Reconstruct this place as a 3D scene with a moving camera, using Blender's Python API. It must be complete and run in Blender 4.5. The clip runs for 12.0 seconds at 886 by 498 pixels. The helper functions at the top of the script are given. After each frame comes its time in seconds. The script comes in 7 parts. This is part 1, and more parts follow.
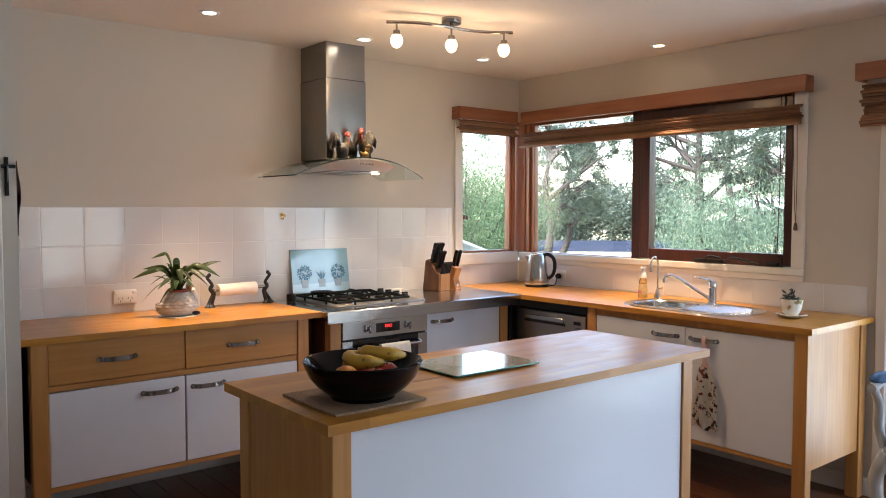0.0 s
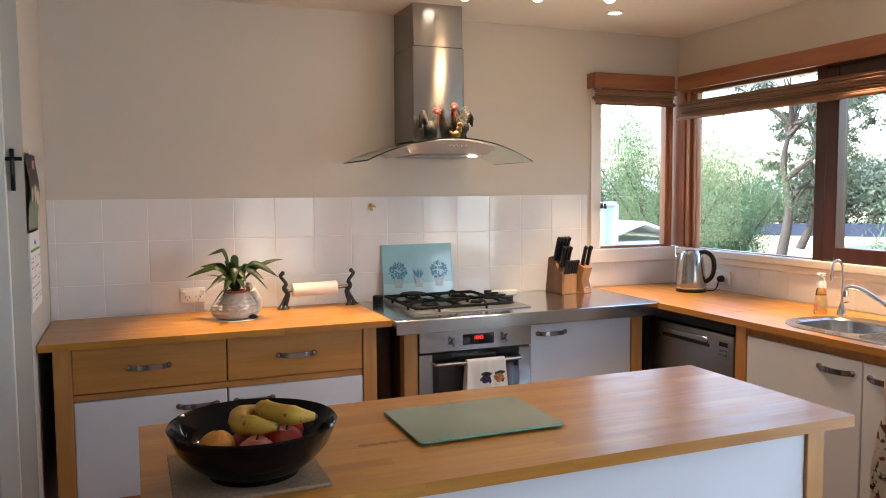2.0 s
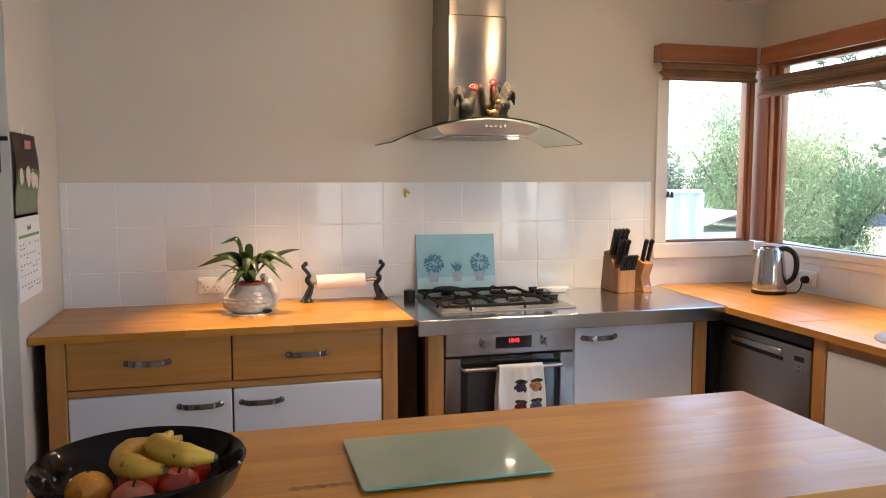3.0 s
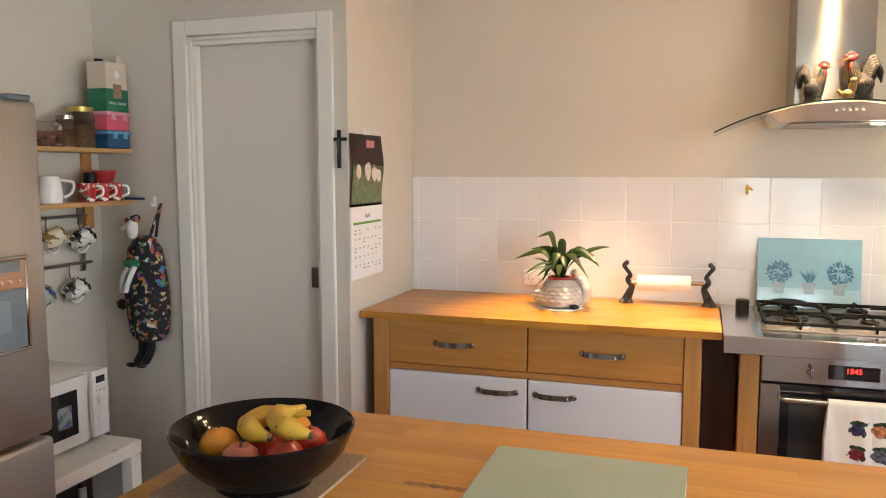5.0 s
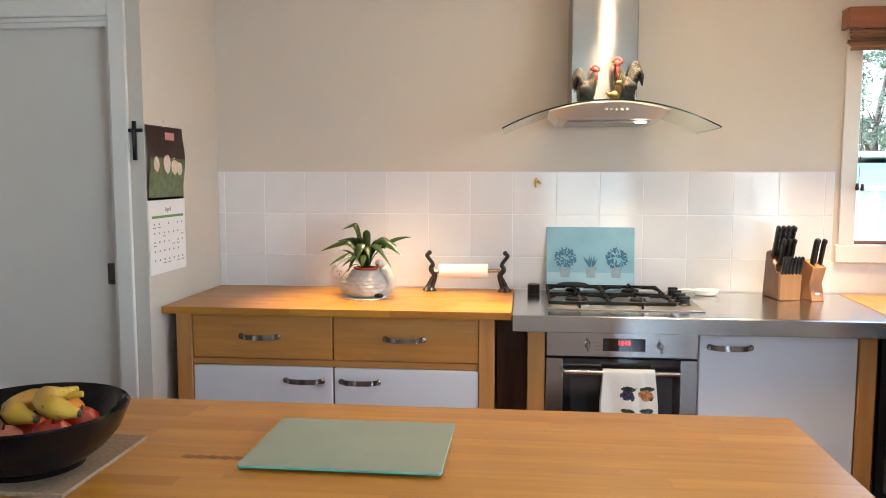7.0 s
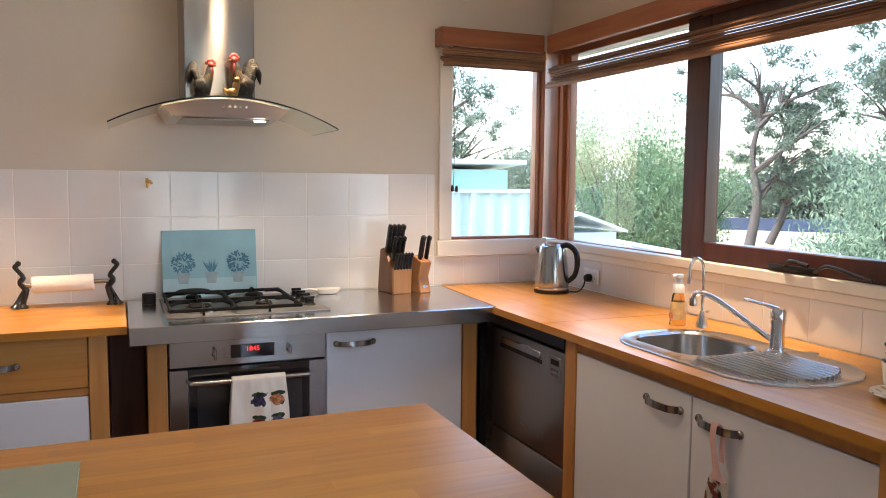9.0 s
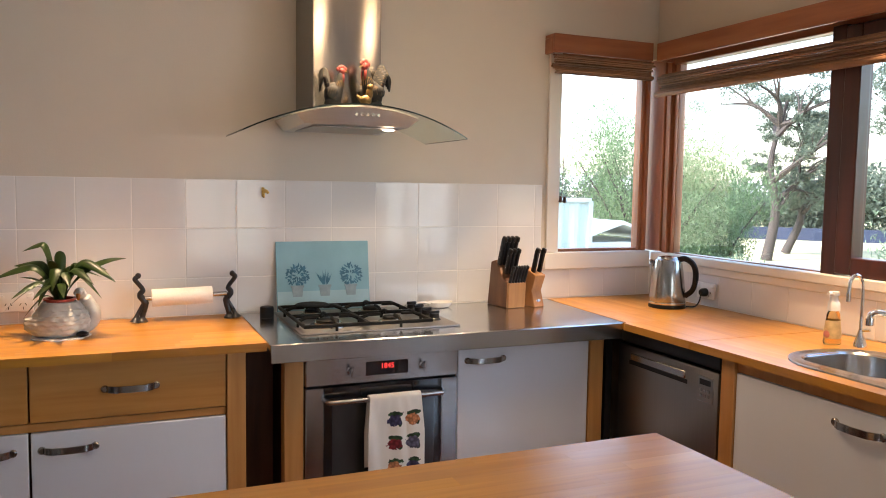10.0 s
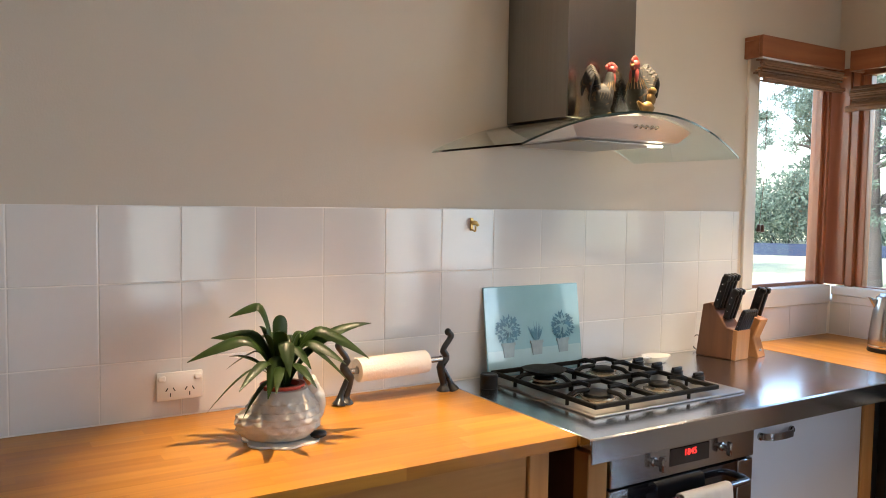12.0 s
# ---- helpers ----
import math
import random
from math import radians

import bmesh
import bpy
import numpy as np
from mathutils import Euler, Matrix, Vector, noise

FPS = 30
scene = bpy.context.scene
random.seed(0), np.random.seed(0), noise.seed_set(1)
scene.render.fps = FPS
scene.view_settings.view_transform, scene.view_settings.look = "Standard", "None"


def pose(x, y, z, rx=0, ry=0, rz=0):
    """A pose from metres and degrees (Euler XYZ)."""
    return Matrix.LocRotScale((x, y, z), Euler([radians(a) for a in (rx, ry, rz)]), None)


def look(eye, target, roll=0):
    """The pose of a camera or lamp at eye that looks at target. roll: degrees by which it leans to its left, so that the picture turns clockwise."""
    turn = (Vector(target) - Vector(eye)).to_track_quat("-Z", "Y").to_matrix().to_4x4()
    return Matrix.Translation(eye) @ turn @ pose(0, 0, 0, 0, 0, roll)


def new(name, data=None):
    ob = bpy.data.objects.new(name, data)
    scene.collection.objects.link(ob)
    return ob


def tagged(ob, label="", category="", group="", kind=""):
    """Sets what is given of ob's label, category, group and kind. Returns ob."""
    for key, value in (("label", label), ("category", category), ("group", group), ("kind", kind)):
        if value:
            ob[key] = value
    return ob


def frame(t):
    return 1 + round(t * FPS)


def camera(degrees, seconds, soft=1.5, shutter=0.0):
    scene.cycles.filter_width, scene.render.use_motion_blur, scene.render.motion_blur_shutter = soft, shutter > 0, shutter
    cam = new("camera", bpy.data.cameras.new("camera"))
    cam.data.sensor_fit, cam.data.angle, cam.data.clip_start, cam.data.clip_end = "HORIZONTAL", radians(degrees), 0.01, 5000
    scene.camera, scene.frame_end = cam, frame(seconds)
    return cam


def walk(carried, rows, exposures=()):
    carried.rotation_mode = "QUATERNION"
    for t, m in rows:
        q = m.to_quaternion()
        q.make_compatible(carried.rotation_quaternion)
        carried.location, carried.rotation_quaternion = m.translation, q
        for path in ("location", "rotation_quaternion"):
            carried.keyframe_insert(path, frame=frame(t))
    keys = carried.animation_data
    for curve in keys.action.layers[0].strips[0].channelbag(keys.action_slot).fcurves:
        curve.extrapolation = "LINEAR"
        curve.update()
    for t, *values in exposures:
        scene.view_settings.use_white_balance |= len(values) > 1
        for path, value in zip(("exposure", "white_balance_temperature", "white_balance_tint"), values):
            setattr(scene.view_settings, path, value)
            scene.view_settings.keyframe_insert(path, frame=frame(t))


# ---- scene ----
cam = camera(59.36, 12.0, soft=1.0)
METRES, EYE, TILT, LEAN, TURN = 4.36, 1.455, 0.0, 0.0, -39.0
ROWS = [
    (0.0, 0.0008, -0.0050, -0.0037, -0.06, -2.93, -0.03),
    (0.5, 0.0294, 0.0422, -0.0041, 1.92, -3.45, -0.12),
    (1.0, 0.0704, 0.0873, 0.0013, 8.75, -3.85, -0.07),
    (1.5, 0.1020, 0.1229, 0.0047, 13.98, -4.16, 0.22),
    (2.0, 0.1396, 0.1804, 0.0055, 17.14, -4.30, 0.44),
    (2.5, 0.1563, 0.2344, 0.0058, 19.78, -4.91, 0.18),
    (4.5, 0.2329, 0.3758, 0.0059, 48.27, -6.07, 0.09),
    (5.0, 0.2603, 0.3853, 0.0067, 57.33, -5.83, 0.08),
    (5.5, 0.2712, 0.3890, 0.0047, 59.56, -5.76, 0.08),
    (6.0, 0.2796, 0.3901, 0.0013, 60.07, -5.75, -0.07),
    (6.5, 0.2892, 0.3914, -0.0018, 55.80, -5.68, 0.03),
    (7.0, 0.2933, 0.3921, -0.0045, 44.96, -5.46, -0.02),
    (7.5, 0.2931, 0.3953, -0.0069, 36.60, -5.24, -0.18),
    (9.5, 0.2360, 0.3996, -0.0079, 14.14, -5.02, -0.55),
    (10.0, 0.1484, 0.3879, -0.0048, 16.16, -4.59, -0.89),
    (10.5, 0.0585, 0.4021, -0.0032, 18.16, -4.18, -0.94),
    (11.0, -0.0298, 0.4157, -0.0024, 17.61, -3.45, -1.11),
    (11.5, -0.0819, 0.4311, -0.0009, 13.99, -3.37, -0.99),
    (12.0, -0.1639, 0.4797, 0.0030, 7.29, -3.44, -0.88),
]
walk(cam, [(t, pose(0, 0, EYE, TILT, LEAN, TURN) @ pose(METRES * x, METRES * y, METRES * z, 90 + pitch, roll, yaw)) for t, x, y, z, yaw, pitch, roll in ROWS],
     exposures=((0.0, 2.86, 6250, 16), (2.5, 2.93, 6250, 15), (4.5, 3.36, 6750, 14), (5.0, 3.60, 6850, 14), (5.5, 3.66, 6900, 13), (6.5, 3.64, 6450, 10), (7.5, 3.16, 5700, 9), (9.5, 2.80, 6250, 16), (10.5, 2.84, 6500, 16), (12.0, 2.89, 6050, 11)))

# ---- light ----
world = bpy.data.worlds.new("sky")
scene.world = world
world.use_nodes = True
wn = world.node_tree.nodes
sky = wn.new("ShaderNodeTexSky")
sky.sky_type = "NISHITA"
sky.sun_disc = False
sky.sun_elevation = radians(48)
sky.sun_rotation = radians(268)
sky.air_density, sky.dust_density, sky.ozone_density = 1.2, 2.0, 1.0
wn["Background"].inputs["Strength"].default_value = 0.15
world.node_tree.links.new(sky.outputs["Color"], wn["Background"].inputs["Color"])


def lamp(name, kind, energy, colour, m, **more):
    data = bpy.data.lights.new(name, kind)
    data.energy, data.color = energy, colour
    if kind == "SUN":
        data.angle = more["angle"]
    if kind == "AREA":
        data.shape, data.size, data.size_y = "RECTANGLE", more["w"], more["h"]
    if kind == "SPOT":
        data.spot_size, data.spot_blend, data.shadow_soft_size = more["spot"], more["blend"], more["soft"]
    if kind == "POINT":
        data.shadow_soft_size = more["soft"]
    ob = new(name, data)
    ob.matrix_world = m
    return ob


lamp("sun", "SUN", 2.4, (1.0, 0.95, 0.88), look((0, 0, 10), (9, 0.4, 0)), angle=radians(10))
DAY = (0.68, 0.83, 1.0)
lamp("sky_through_east_door", "AREA", 8.0, DAY, look((4.26, 0.5, 1.05), (2.0, 0.5, 0.9)), w=2.0, h=1.9)
lamp("sky_through_south_door", "AREA", 2.2, DAY, look((2.97, -3.72, 1.05), (2.2, 0, 1.0)), w=1.1, h=1.9)

# ---- materials ----


def mat(name, colour=(0.8, 0.8, 0.8), rough=0.5, metal=0.0, vary=0.0, scale=6.0, bump=0.0, bump_scale=60.0, coat=0.0, squash=(1, 1, 1), island=0.0, spec=0.5):
    """Principled material with two scales of noise in its colour, gloss and relief."""
    m = bpy.data.materials.new(name)
    m.use_nodes = True
    t = m.node_tree
    n, l = t.nodes, t.links
    b = n["Principled BSDF"]
    b.inputs["Base Color"].default_value = (*colour, 1)
    b.inputs["Roughness"].default_value = rough
    b.inputs["Metallic"].default_value = metal
    b.inputs["Coat Weight"].default_value = coat
    b.inputs["Specular IOR Level"].default_value = spec
    co = n.new("ShaderNodeTexCoord")
    mp = n.new("ShaderNodeMapping")
    mp.inputs["Scale"].default_value = squash
    l.new(co.outputs["Object"], mp.inputs["Vector"])
    if vary > 0 or island > 0:
        big = n.new("ShaderNodeTexNoise")
        big.inputs["Scale"].default_value = scale
        big.inputs["Detail"].default_value = 6
        l.new(mp.outputs["Vector"], big.inputs["Vector"])
        hsv = n.new("ShaderNodeHueSaturation")
        hsv.inputs["Color"].default_value = (*colour, 1)
        rg = n.new("ShaderNodeMapRange")
        rg.inputs["From Min"].default_value, rg.inputs["From Max"].default_value = 0.25, 0.75
        rg.inputs["To Min"].default_value, rg.inputs["To Max"].default_value = 1 - vary, 1 + vary
        l.new(big.outputs["Fac"], rg.inputs["Value"])
        last = rg.outputs["Result"]
        if island > 0:
            info = n.new("ShaderNodeObjectInfo")
            geo = n.new("ShaderNodeNewGeometry")
            ad = n.new("ShaderNodeMath")
            l.new(info.outputs["Random"], ad.inputs[0])
            l.new(geo.outputs["Random Per Island"], ad.inputs[1])
            fr = n.new("ShaderNodeMath")
            fr.operation = "FRACT"
            l.new(ad.outputs[0], fr.inputs[0])
            r2 = n.new("ShaderNodeMapRange")
            r2.inputs["To Min"].default_value, r2.inputs["To Max"].default_value = 1 - island, 1 + island
            l.new(fr.outputs[0], r2.inputs["Value"])
            mu = n.new("ShaderNodeMath")
            mu.operation = "MULTIPLY"
            l.new(last, mu.inputs[0])
            l.new(r2.outputs["Result"], mu.inputs[1])
            last = mu.outputs[0]
        l.new(last, hsv.inputs["Value"])
        l.new(hsv.outputs["Color"], b.inputs["Base Color"])
        rr = n.new("ShaderNodeMapRange")
        rr.inputs["To Min"].default_value, rr.inputs["To Max"].default_value = max(0.02, rough * 0.75), min(1, rough * 1.25)
        l.new(big.outputs["Fac"], rr.inputs["Value"])
        l.new(rr.outputs["Result"], b.inputs["Roughness"])
    if bump > 0:
        fine = n.new("ShaderNodeTexNoise")
        fine.inputs["Scale"].default_value = bump_scale
        fine.inputs["Detail"].default_value = 4
        l.new(mp.outputs["Vector"], fine.inputs["Vector"])
        bp = n.new("ShaderNodeBump")
        bp.inputs["Strength"].default_value = bump
        bp.inputs["Distance"].default_value = 0.004
        l.new(fine.outputs["Fac"], bp.inputs["Height"])
        l.new(bp.outputs["Normal"], b.inputs["Normal"])
    return m


def wood(name, dark, light, along="X", rough=0.35, grain=14.0, coat=0.0, spread=0.18):
    """Wood with streaks along one axis."""
    m = bpy.data.materials.new(name)
    m.use_nodes = True
    t = m.node_tree
    n, l = t.nodes, t.links
    b = n["Principled BSDF"]
    b.inputs["Coat Weight"].default_value = coat
    b.inputs["Coat Roughness"].default_value = 0.2
    co = n.new("ShaderNodeTexCoord")
    mp = n.new("ShaderNodeMapping")
    if along == "Y":
        mp.inputs["Rotation"].default_value = (0, 0, radians(90))
    if along == "Z":
        mp.inputs["Rotation"].default_value = (0, radians(90), 0)
    l.new(co.outputs["Object"], mp.inputs["Vector"])
    st = n.new("ShaderNodeMapping")
    st.inputs["Scale"].default_value = (1.2, grain, grain)
    l.new(mp.outputs["Vector"], st.inputs["Vector"])
    no = n.new("ShaderNodeTexNoise")
    no.inputs["Scale"].default_value, no.inputs["Detail"].default_value, no.inputs["Distortion"].default_value = 2.2, 8, 0.25
    info = n.new("ShaderNodeObjectInfo")
    far = n.new("ShaderNodeVectorMath")
    far.operation = "MULTIPLY_ADD"
    far.inputs[1].default_value = (37.0, 61.0, 23.0)
    l.new(info.outputs["Random"], far.inputs[0])
    l.new(st.outputs["Vector"], far.inputs[2])
    l.new(far.outputs["Vector"], no.inputs["Vector"])
    mixv = n.new("ShaderNodeMath")
    mixv.operation = "MULTIPLY_ADD"
    mixv.inputs[1].default_value, mixv.inputs[2].default_value = spread, -spread / 2
    l.new(info.outputs["Random"], mixv.inputs[0])
    ad = n.new("ShaderNodeMath")
    l.new(no.outputs["Fac"], ad.inputs[0])
    l.new(mixv.outputs[0], ad.inputs[1])
    last = ad.outputs[0]
    ramp = n.new("ShaderNodeValToRGB")
    ramp.color_ramp.elements[0].position, ramp.color_ramp.elements[0].color = 0.25, (*dark, 1)
    ramp.color_ramp.elements[1].position, ramp.color_ramp.elements[1].color = 0.75, (*light, 1)
    l.new(last, ramp.inputs["Fac"])
    l.new(ramp.outputs["Color"], b.inputs["Base Color"])
    sm2 = n.new("ShaderNodeTexNoise")
    sm2.inputs["Scale"].default_value, sm2.inputs["Detail"].default_value = 3.5, 5
    l.new(mp.outputs["Vector"], sm2.inputs["Vector"])
    rr = n.new("ShaderNodeMapRange")
    rr.inputs["From Min"].default_value, rr.inputs["From Max"].default_value = 0.3, 0.7
    rr.inputs["To Min"].default_value, rr.inputs["To Max"].default_value = rough * 0.8, rough * 1.2
    l.new(sm2.outputs["Fac"], rr.inputs["Value"])
    l.new(rr.outputs["Result"], b.inputs["Roughness"])
    bp = n.new("ShaderNodeBump")
    bp.inputs["Strength"].default_value, bp.inputs["Distance"].default_value = 0.02, 0.001
    l.new(no.outputs["Fac"], bp.inputs["Height"])
    l.new(bp.outputs["Normal"], b.inputs["Normal"])
    return m


def glass(name, colour=(1, 1, 1), rough=0.0, ior=1.45):
    m = mat(name, colour, rough)
    b = m.node_tree.nodes["Principled BSDF"]
    b.inputs["Transmission Weight"].default_value = 1.0
    b.inputs["IOR"].default_value = ior
    return m


def glow(name, colour, strength):
    m = mat(name, colour, 0.4)
    b = m.node_tree.nodes["Principled BSDF"]
    b.inputs["Emission Color"].default_value = (*colour, 1)
    b.inputs["Emission Strength"].default_value = strength
    return m


def speckled(name, base, spots, scale, cut=0.5, rough=0.6):
    """Base colour with blotches of several colours, for printed cloth and the like."""
    m = bpy.data.materials.new(name)
    m.use_nodes = True
    n, l = m.node_tree.nodes, m.node_tree.links
    b = n["Principled BSDF"]
    b.inputs["Roughness"].default_value = rough
    co = n.new("ShaderNodeTexCoord")
    vo = n.new("ShaderNodeTexVoronoi")
    vo.inputs["Scale"].default_value = scale
    no = n.new("ShaderNodeTexNoise")
    no.inputs["Scale"].default_value, no.inputs["Detail"].default_value = scale * 0.9, 5
    l.new(co.outputs["Object"], vo.inputs["Vector"])
    l.new(co.outputs["Object"], no.inputs["Vector"])
    sep = n.new("ShaderNodeSeparateColor")
    l.new(vo.outputs["Color"], sep.inputs["Color"])
    ramp = n.new("ShaderNodeValToRGB")
    ramp.color_ramp.interpolation = "CONSTANT"
    el = ramp.color_ramp.elements
    while len(el) < len(spots):
        el.new(0.5)
    for i, c in enumerate(spots):
        el[i].position, el[i].color = i / len(spots), (*c, 1)
    l.new(sep.outputs["Red"], ramp.inputs["Fac"])
    th = n.new("ShaderNodeMapRange")
    th.inputs["From Min"].default_value, th.inputs["From Max"].default_value = cut, cut + 0.06
    l.new(no.outputs["Fac"], th.inputs["Value"])
    mx = n.new("ShaderNodeMix")
    mx.data_type = "RGBA"
    mx.inputs["A"].default_value = (*base, 1)
    l.new(th.outputs["Result"], mx.inputs["Factor"])
    l.new(ramp.outputs["Color"], mx.inputs["B"])
    l.new(mx.outputs["Result"], b.inputs["Base Color"])
    return m


PAINT = mat("wall_paint", (0.58, 0.525, 0.445), 0.7, vary=0.03, scale=2.0, bump=0.12, bump_scale=220)
PAINT_DOOR = mat("door_paint", (0.66, 0.60, 0.525), 0.45, vary=0.02, scale=3, bump=0.05, bump_scale=90)
TRIM = mat("trim_paint", (0.73, 0.69, 0.62), 0.4, vary=0.02, scale=3, bump=0.05, bump_scale=70)
CEIL = mat("ceiling_paint", (0.74, 0.69, 0.63), 0.85, vary=0.02, scale=1.5, bump=0.08, bump_scale=200)
TILE = mat("glazed_tile", (0.71, 0.70, 0.69), 0.09, vary=0.03, scale=5, bump=0.04, bump_scale=9, island=0.03)
GROUT = mat("grout", (0.84, 0.82, 0.78), 0.9, vary=0.06, scale=20, bump=0.2, bump_scale=200)
TOP_X = wood("beech_stave", (0.37, 0.148, 0.013), (0.50, 0.222, 0.024), "X", 0.35, coat=0.1, spread=0.42, grain=26.0)
TOP_Y = wood("beech_stave_cross", (0.40, 0.168, 0.018), (0.53, 0.245, 0.032), "Y", 0.35, coat=0.15, spread=0.4, grain=26.0)
BEECH = wood("beech_frame", (0.40, 0.172, 0.042), (0.53, 0.260, 0.075), "Z", 0.42)
BEECH_X = wood("beech_rail", (0.40, 0.172, 0.042), (0.53, 0.260, 0.075), "X", 0.42)
VENEER = wood("beech_veneer", (0.40, 0.165, 0.032), (0.50, 0.232, 0.055), "X", 0.40, grain=22)
VENEER_Z = wood("beech_veneer_upright", (0.38, 0.162, 0.040), (0.50, 0.240, 0.070), "Z", 0.40, grain=22)
# Dark grained colour for set-back panels, the gap panel and the floor slab.
DARK_GRAIN = wood("dark_panel", (0.05, 0.022, 0.012), (0.11, 0.05, 0.028), "Z", 0.5)
LAMINATE = mat("white_laminate", (0.69, 0.70, 0.73), 0.22, vary=0.015, scale=4, bump=0.02, bump_scale=30)
STEEL = mat("brushed_steel", (0.45, 0.445, 0.435), 0.20, 1.0, vary=0.03, scale=12, squash=(0.6, 40, 40))
FLUE = mat("flue_steel", (0.29, 0.28, 0.262), 0.17, 1.0, vary=0.06, scale=5, squash=(40, 40, 0.6))
TAN = FLUE.node_tree.nodes.new("ShaderNodeTangent")
TAN.direction_type, TAN.axis = "RADIAL", "Z"
FLUE.node_tree.links.new(TAN.outputs["Tangent"], FLUE.node_tree.nodes["Principled BSDF"].inputs["Tangent"])
FLUE.node_tree.nodes["Principled BSDF"].inputs["Anisotropic"].default_value = 0.98
FLUE.node_tree.nodes["Principled BSDF"].inputs["Anisotropic Rotation"].default_value = 0.25
HOOD_STEEL = mat("hood_steel", (0.62, 0.60, 0.57), 0.38, 1.0, vary=0.04, scale=5, squash=(0.6, 40, 40))
STEEL_TOP = mat("worktop_steel", (0.60, 0.61, 0.62), 0.19, 1.0, vary=0.06, scale=6, bump=0.03, bump_scale=90)
STEEL_DARK = mat("dishwasher_steel", (0.34, 0.32, 0.30), 0.38, 1.0, vary=0.05, scale=5, squash=(40, 40, 0.6))
FRIDGE_STEEL = mat("fridge_steel", (0.52, 0.50, 0.465), 0.40, 1.0, vary=0.04, scale=4, squash=(30, 30, 0.6))
CHROME = mat("chrome", (0.75, 0.75, 0.75), 0.09, 1.0)
SATIN = mat("satin_nickel", (0.33, 0.315, 0.30), 0.20, 1.0, vary=0.05, scale=30)
BLACK = mat("black_plastic", (0.010, 0.010, 0.011), 0.35, spec=0.3, vary=0.1, scale=20)
BLACK_IRON = mat("cast_iron", (0.007, 0.007, 0.007), 0.6, spec=0.14, vary=0.2, scale=40, bump=0.3, bump_scale=200)
BLACK_GLASS = mat("oven_glass", (0.010, 0.011, 0.013), 0.06, coat=0.5)
BLACK_GLAZE = mat("black_glaze", (0.0045, 0.003, 0.003), 0.07, vary=0.4, scale=14, bump=0.2, bump_scale=26, spec=0.2)
REDWOOD = wood("oiled_redwood", (0.20, 0.055, 0.02), (0.36, 0.12, 0.045), "Z", 0.35, coat=0.2)
REDWOOD_Y = wood("oiled_redwood_rail", (0.20, 0.055, 0.02), (0.36, 0.12, 0.045), "Y", 0.35, coat=0.2)
REDWOOD_X = wood("oiled_redwood_cross", (0.20, 0.055, 0.02), (0.36, 0.12, 0.045), "X", 0.35, coat=0.2)
PELMET_Y = wood("pelmet_wood", (0.21, 0.066, 0.026), (0.33, 0.125, 0.052), "Y", 0.4)
PELMET_X = wood("pelmet_wood_cross", (0.21, 0.066, 0.026), (0.33, 0.125, 0.052), "X", 0.4)
MAROON = wood("maroon_sash", (0.032, 0.008, 0.005), (0.075, 0.019, 0.012), "Z", 0.35, coat=0.2)
BAMBOO = mat("bamboo_slat", (0.20, 0.095, 0.046), 0.55, vary=0.25, scale=9, island=0.35, bump=0.2, bump_scale=80)
CORD = mat("cord", (0.10, 0.07, 0.05), 0.8)
BROWN_PLASTIC = mat("toggle_brown", (0.05, 0.02, 0.012), 0.4)
FLOORBOARD = wood("jarrah_board", (0.085, 0.022, 0.010), (0.20, 0.065, 0.03), "Y", 0.22, coat=0.4)
PANE = glass("window_pane", (0.97, 0.99, 0.98), 0.0, 1.3)
HOOD_GLASS = glass("hood_glass", (0.80, 0.90, 0.86), 0.0, 1.2)
EDGE_GLASS = mat("glass_edge", (0.02, 0.035, 0.032), 0.1)
FROST = mat("frosted_glass_board", (0.27, 0.32, 0.235), 0.11, vary=0.06, scale=8, coat=0.5)
FROST_EDGE = mat("board_green_edge", (0.12, 0.40, 0.34), 0.08)
PLASTIC_W = mat("white_plastic", (0.80, 0.79, 0.77), 0.3, vary=0.02, scale=20)
CORK = mat("cork_mat", (0.26, 0.17, 0.10), 0.9, vary=0.3, scale=120, bump=0.5, bump_scale=300)

# ---- mesh helpers ----
ORIGIN = {}


def thing(name, label, category, at=(0, 0, 0), group="", turn=0.0, local=False):
    """An Empty at a thing's base. Its parts are given in world metres, or in its own when local."""
    ob = new(name)
    ob.empty_display_size = 0.05
    ob.matrix_world = pose(*at, 0, 0, turn)
    tagged(ob, label, category, group)
    ORIGIN[ob.name] = Vector((0, 0, 0)) if local else Vector(at)
    return ob


def obj(name, bm, material, shift=(0, 0, 0), smooth=40):
    me = bpy.data.meshes.new(name)
    bmesh.ops.recalc_face_normals(bm, faces=bm.faces)
    bm.to_mesh(me)
    bm.free()
    me.transform(Matrix.Translation(-Vector(shift)))
    for m in material if isinstance(material, (list, tuple)) else (material,):
        me.materials.append(m)
    for p in me.polygons:
        p.use_smooth = smooth > 0
    if smooth > 0:
        me.set_sharp_from_angle(angle=radians(smooth))
    return new(name, me)


def part(name, bm, material, parent, label="", smooth=40):
    """One mesh under a thing or under a part."""
    o = ORIGIN[parent.name]
    ob = obj(name, bm, material, o, smooth)
    ob.parent = parent
    ORIGIN[ob.name] = o
    if label:
        ob["label"] = label
    return ob


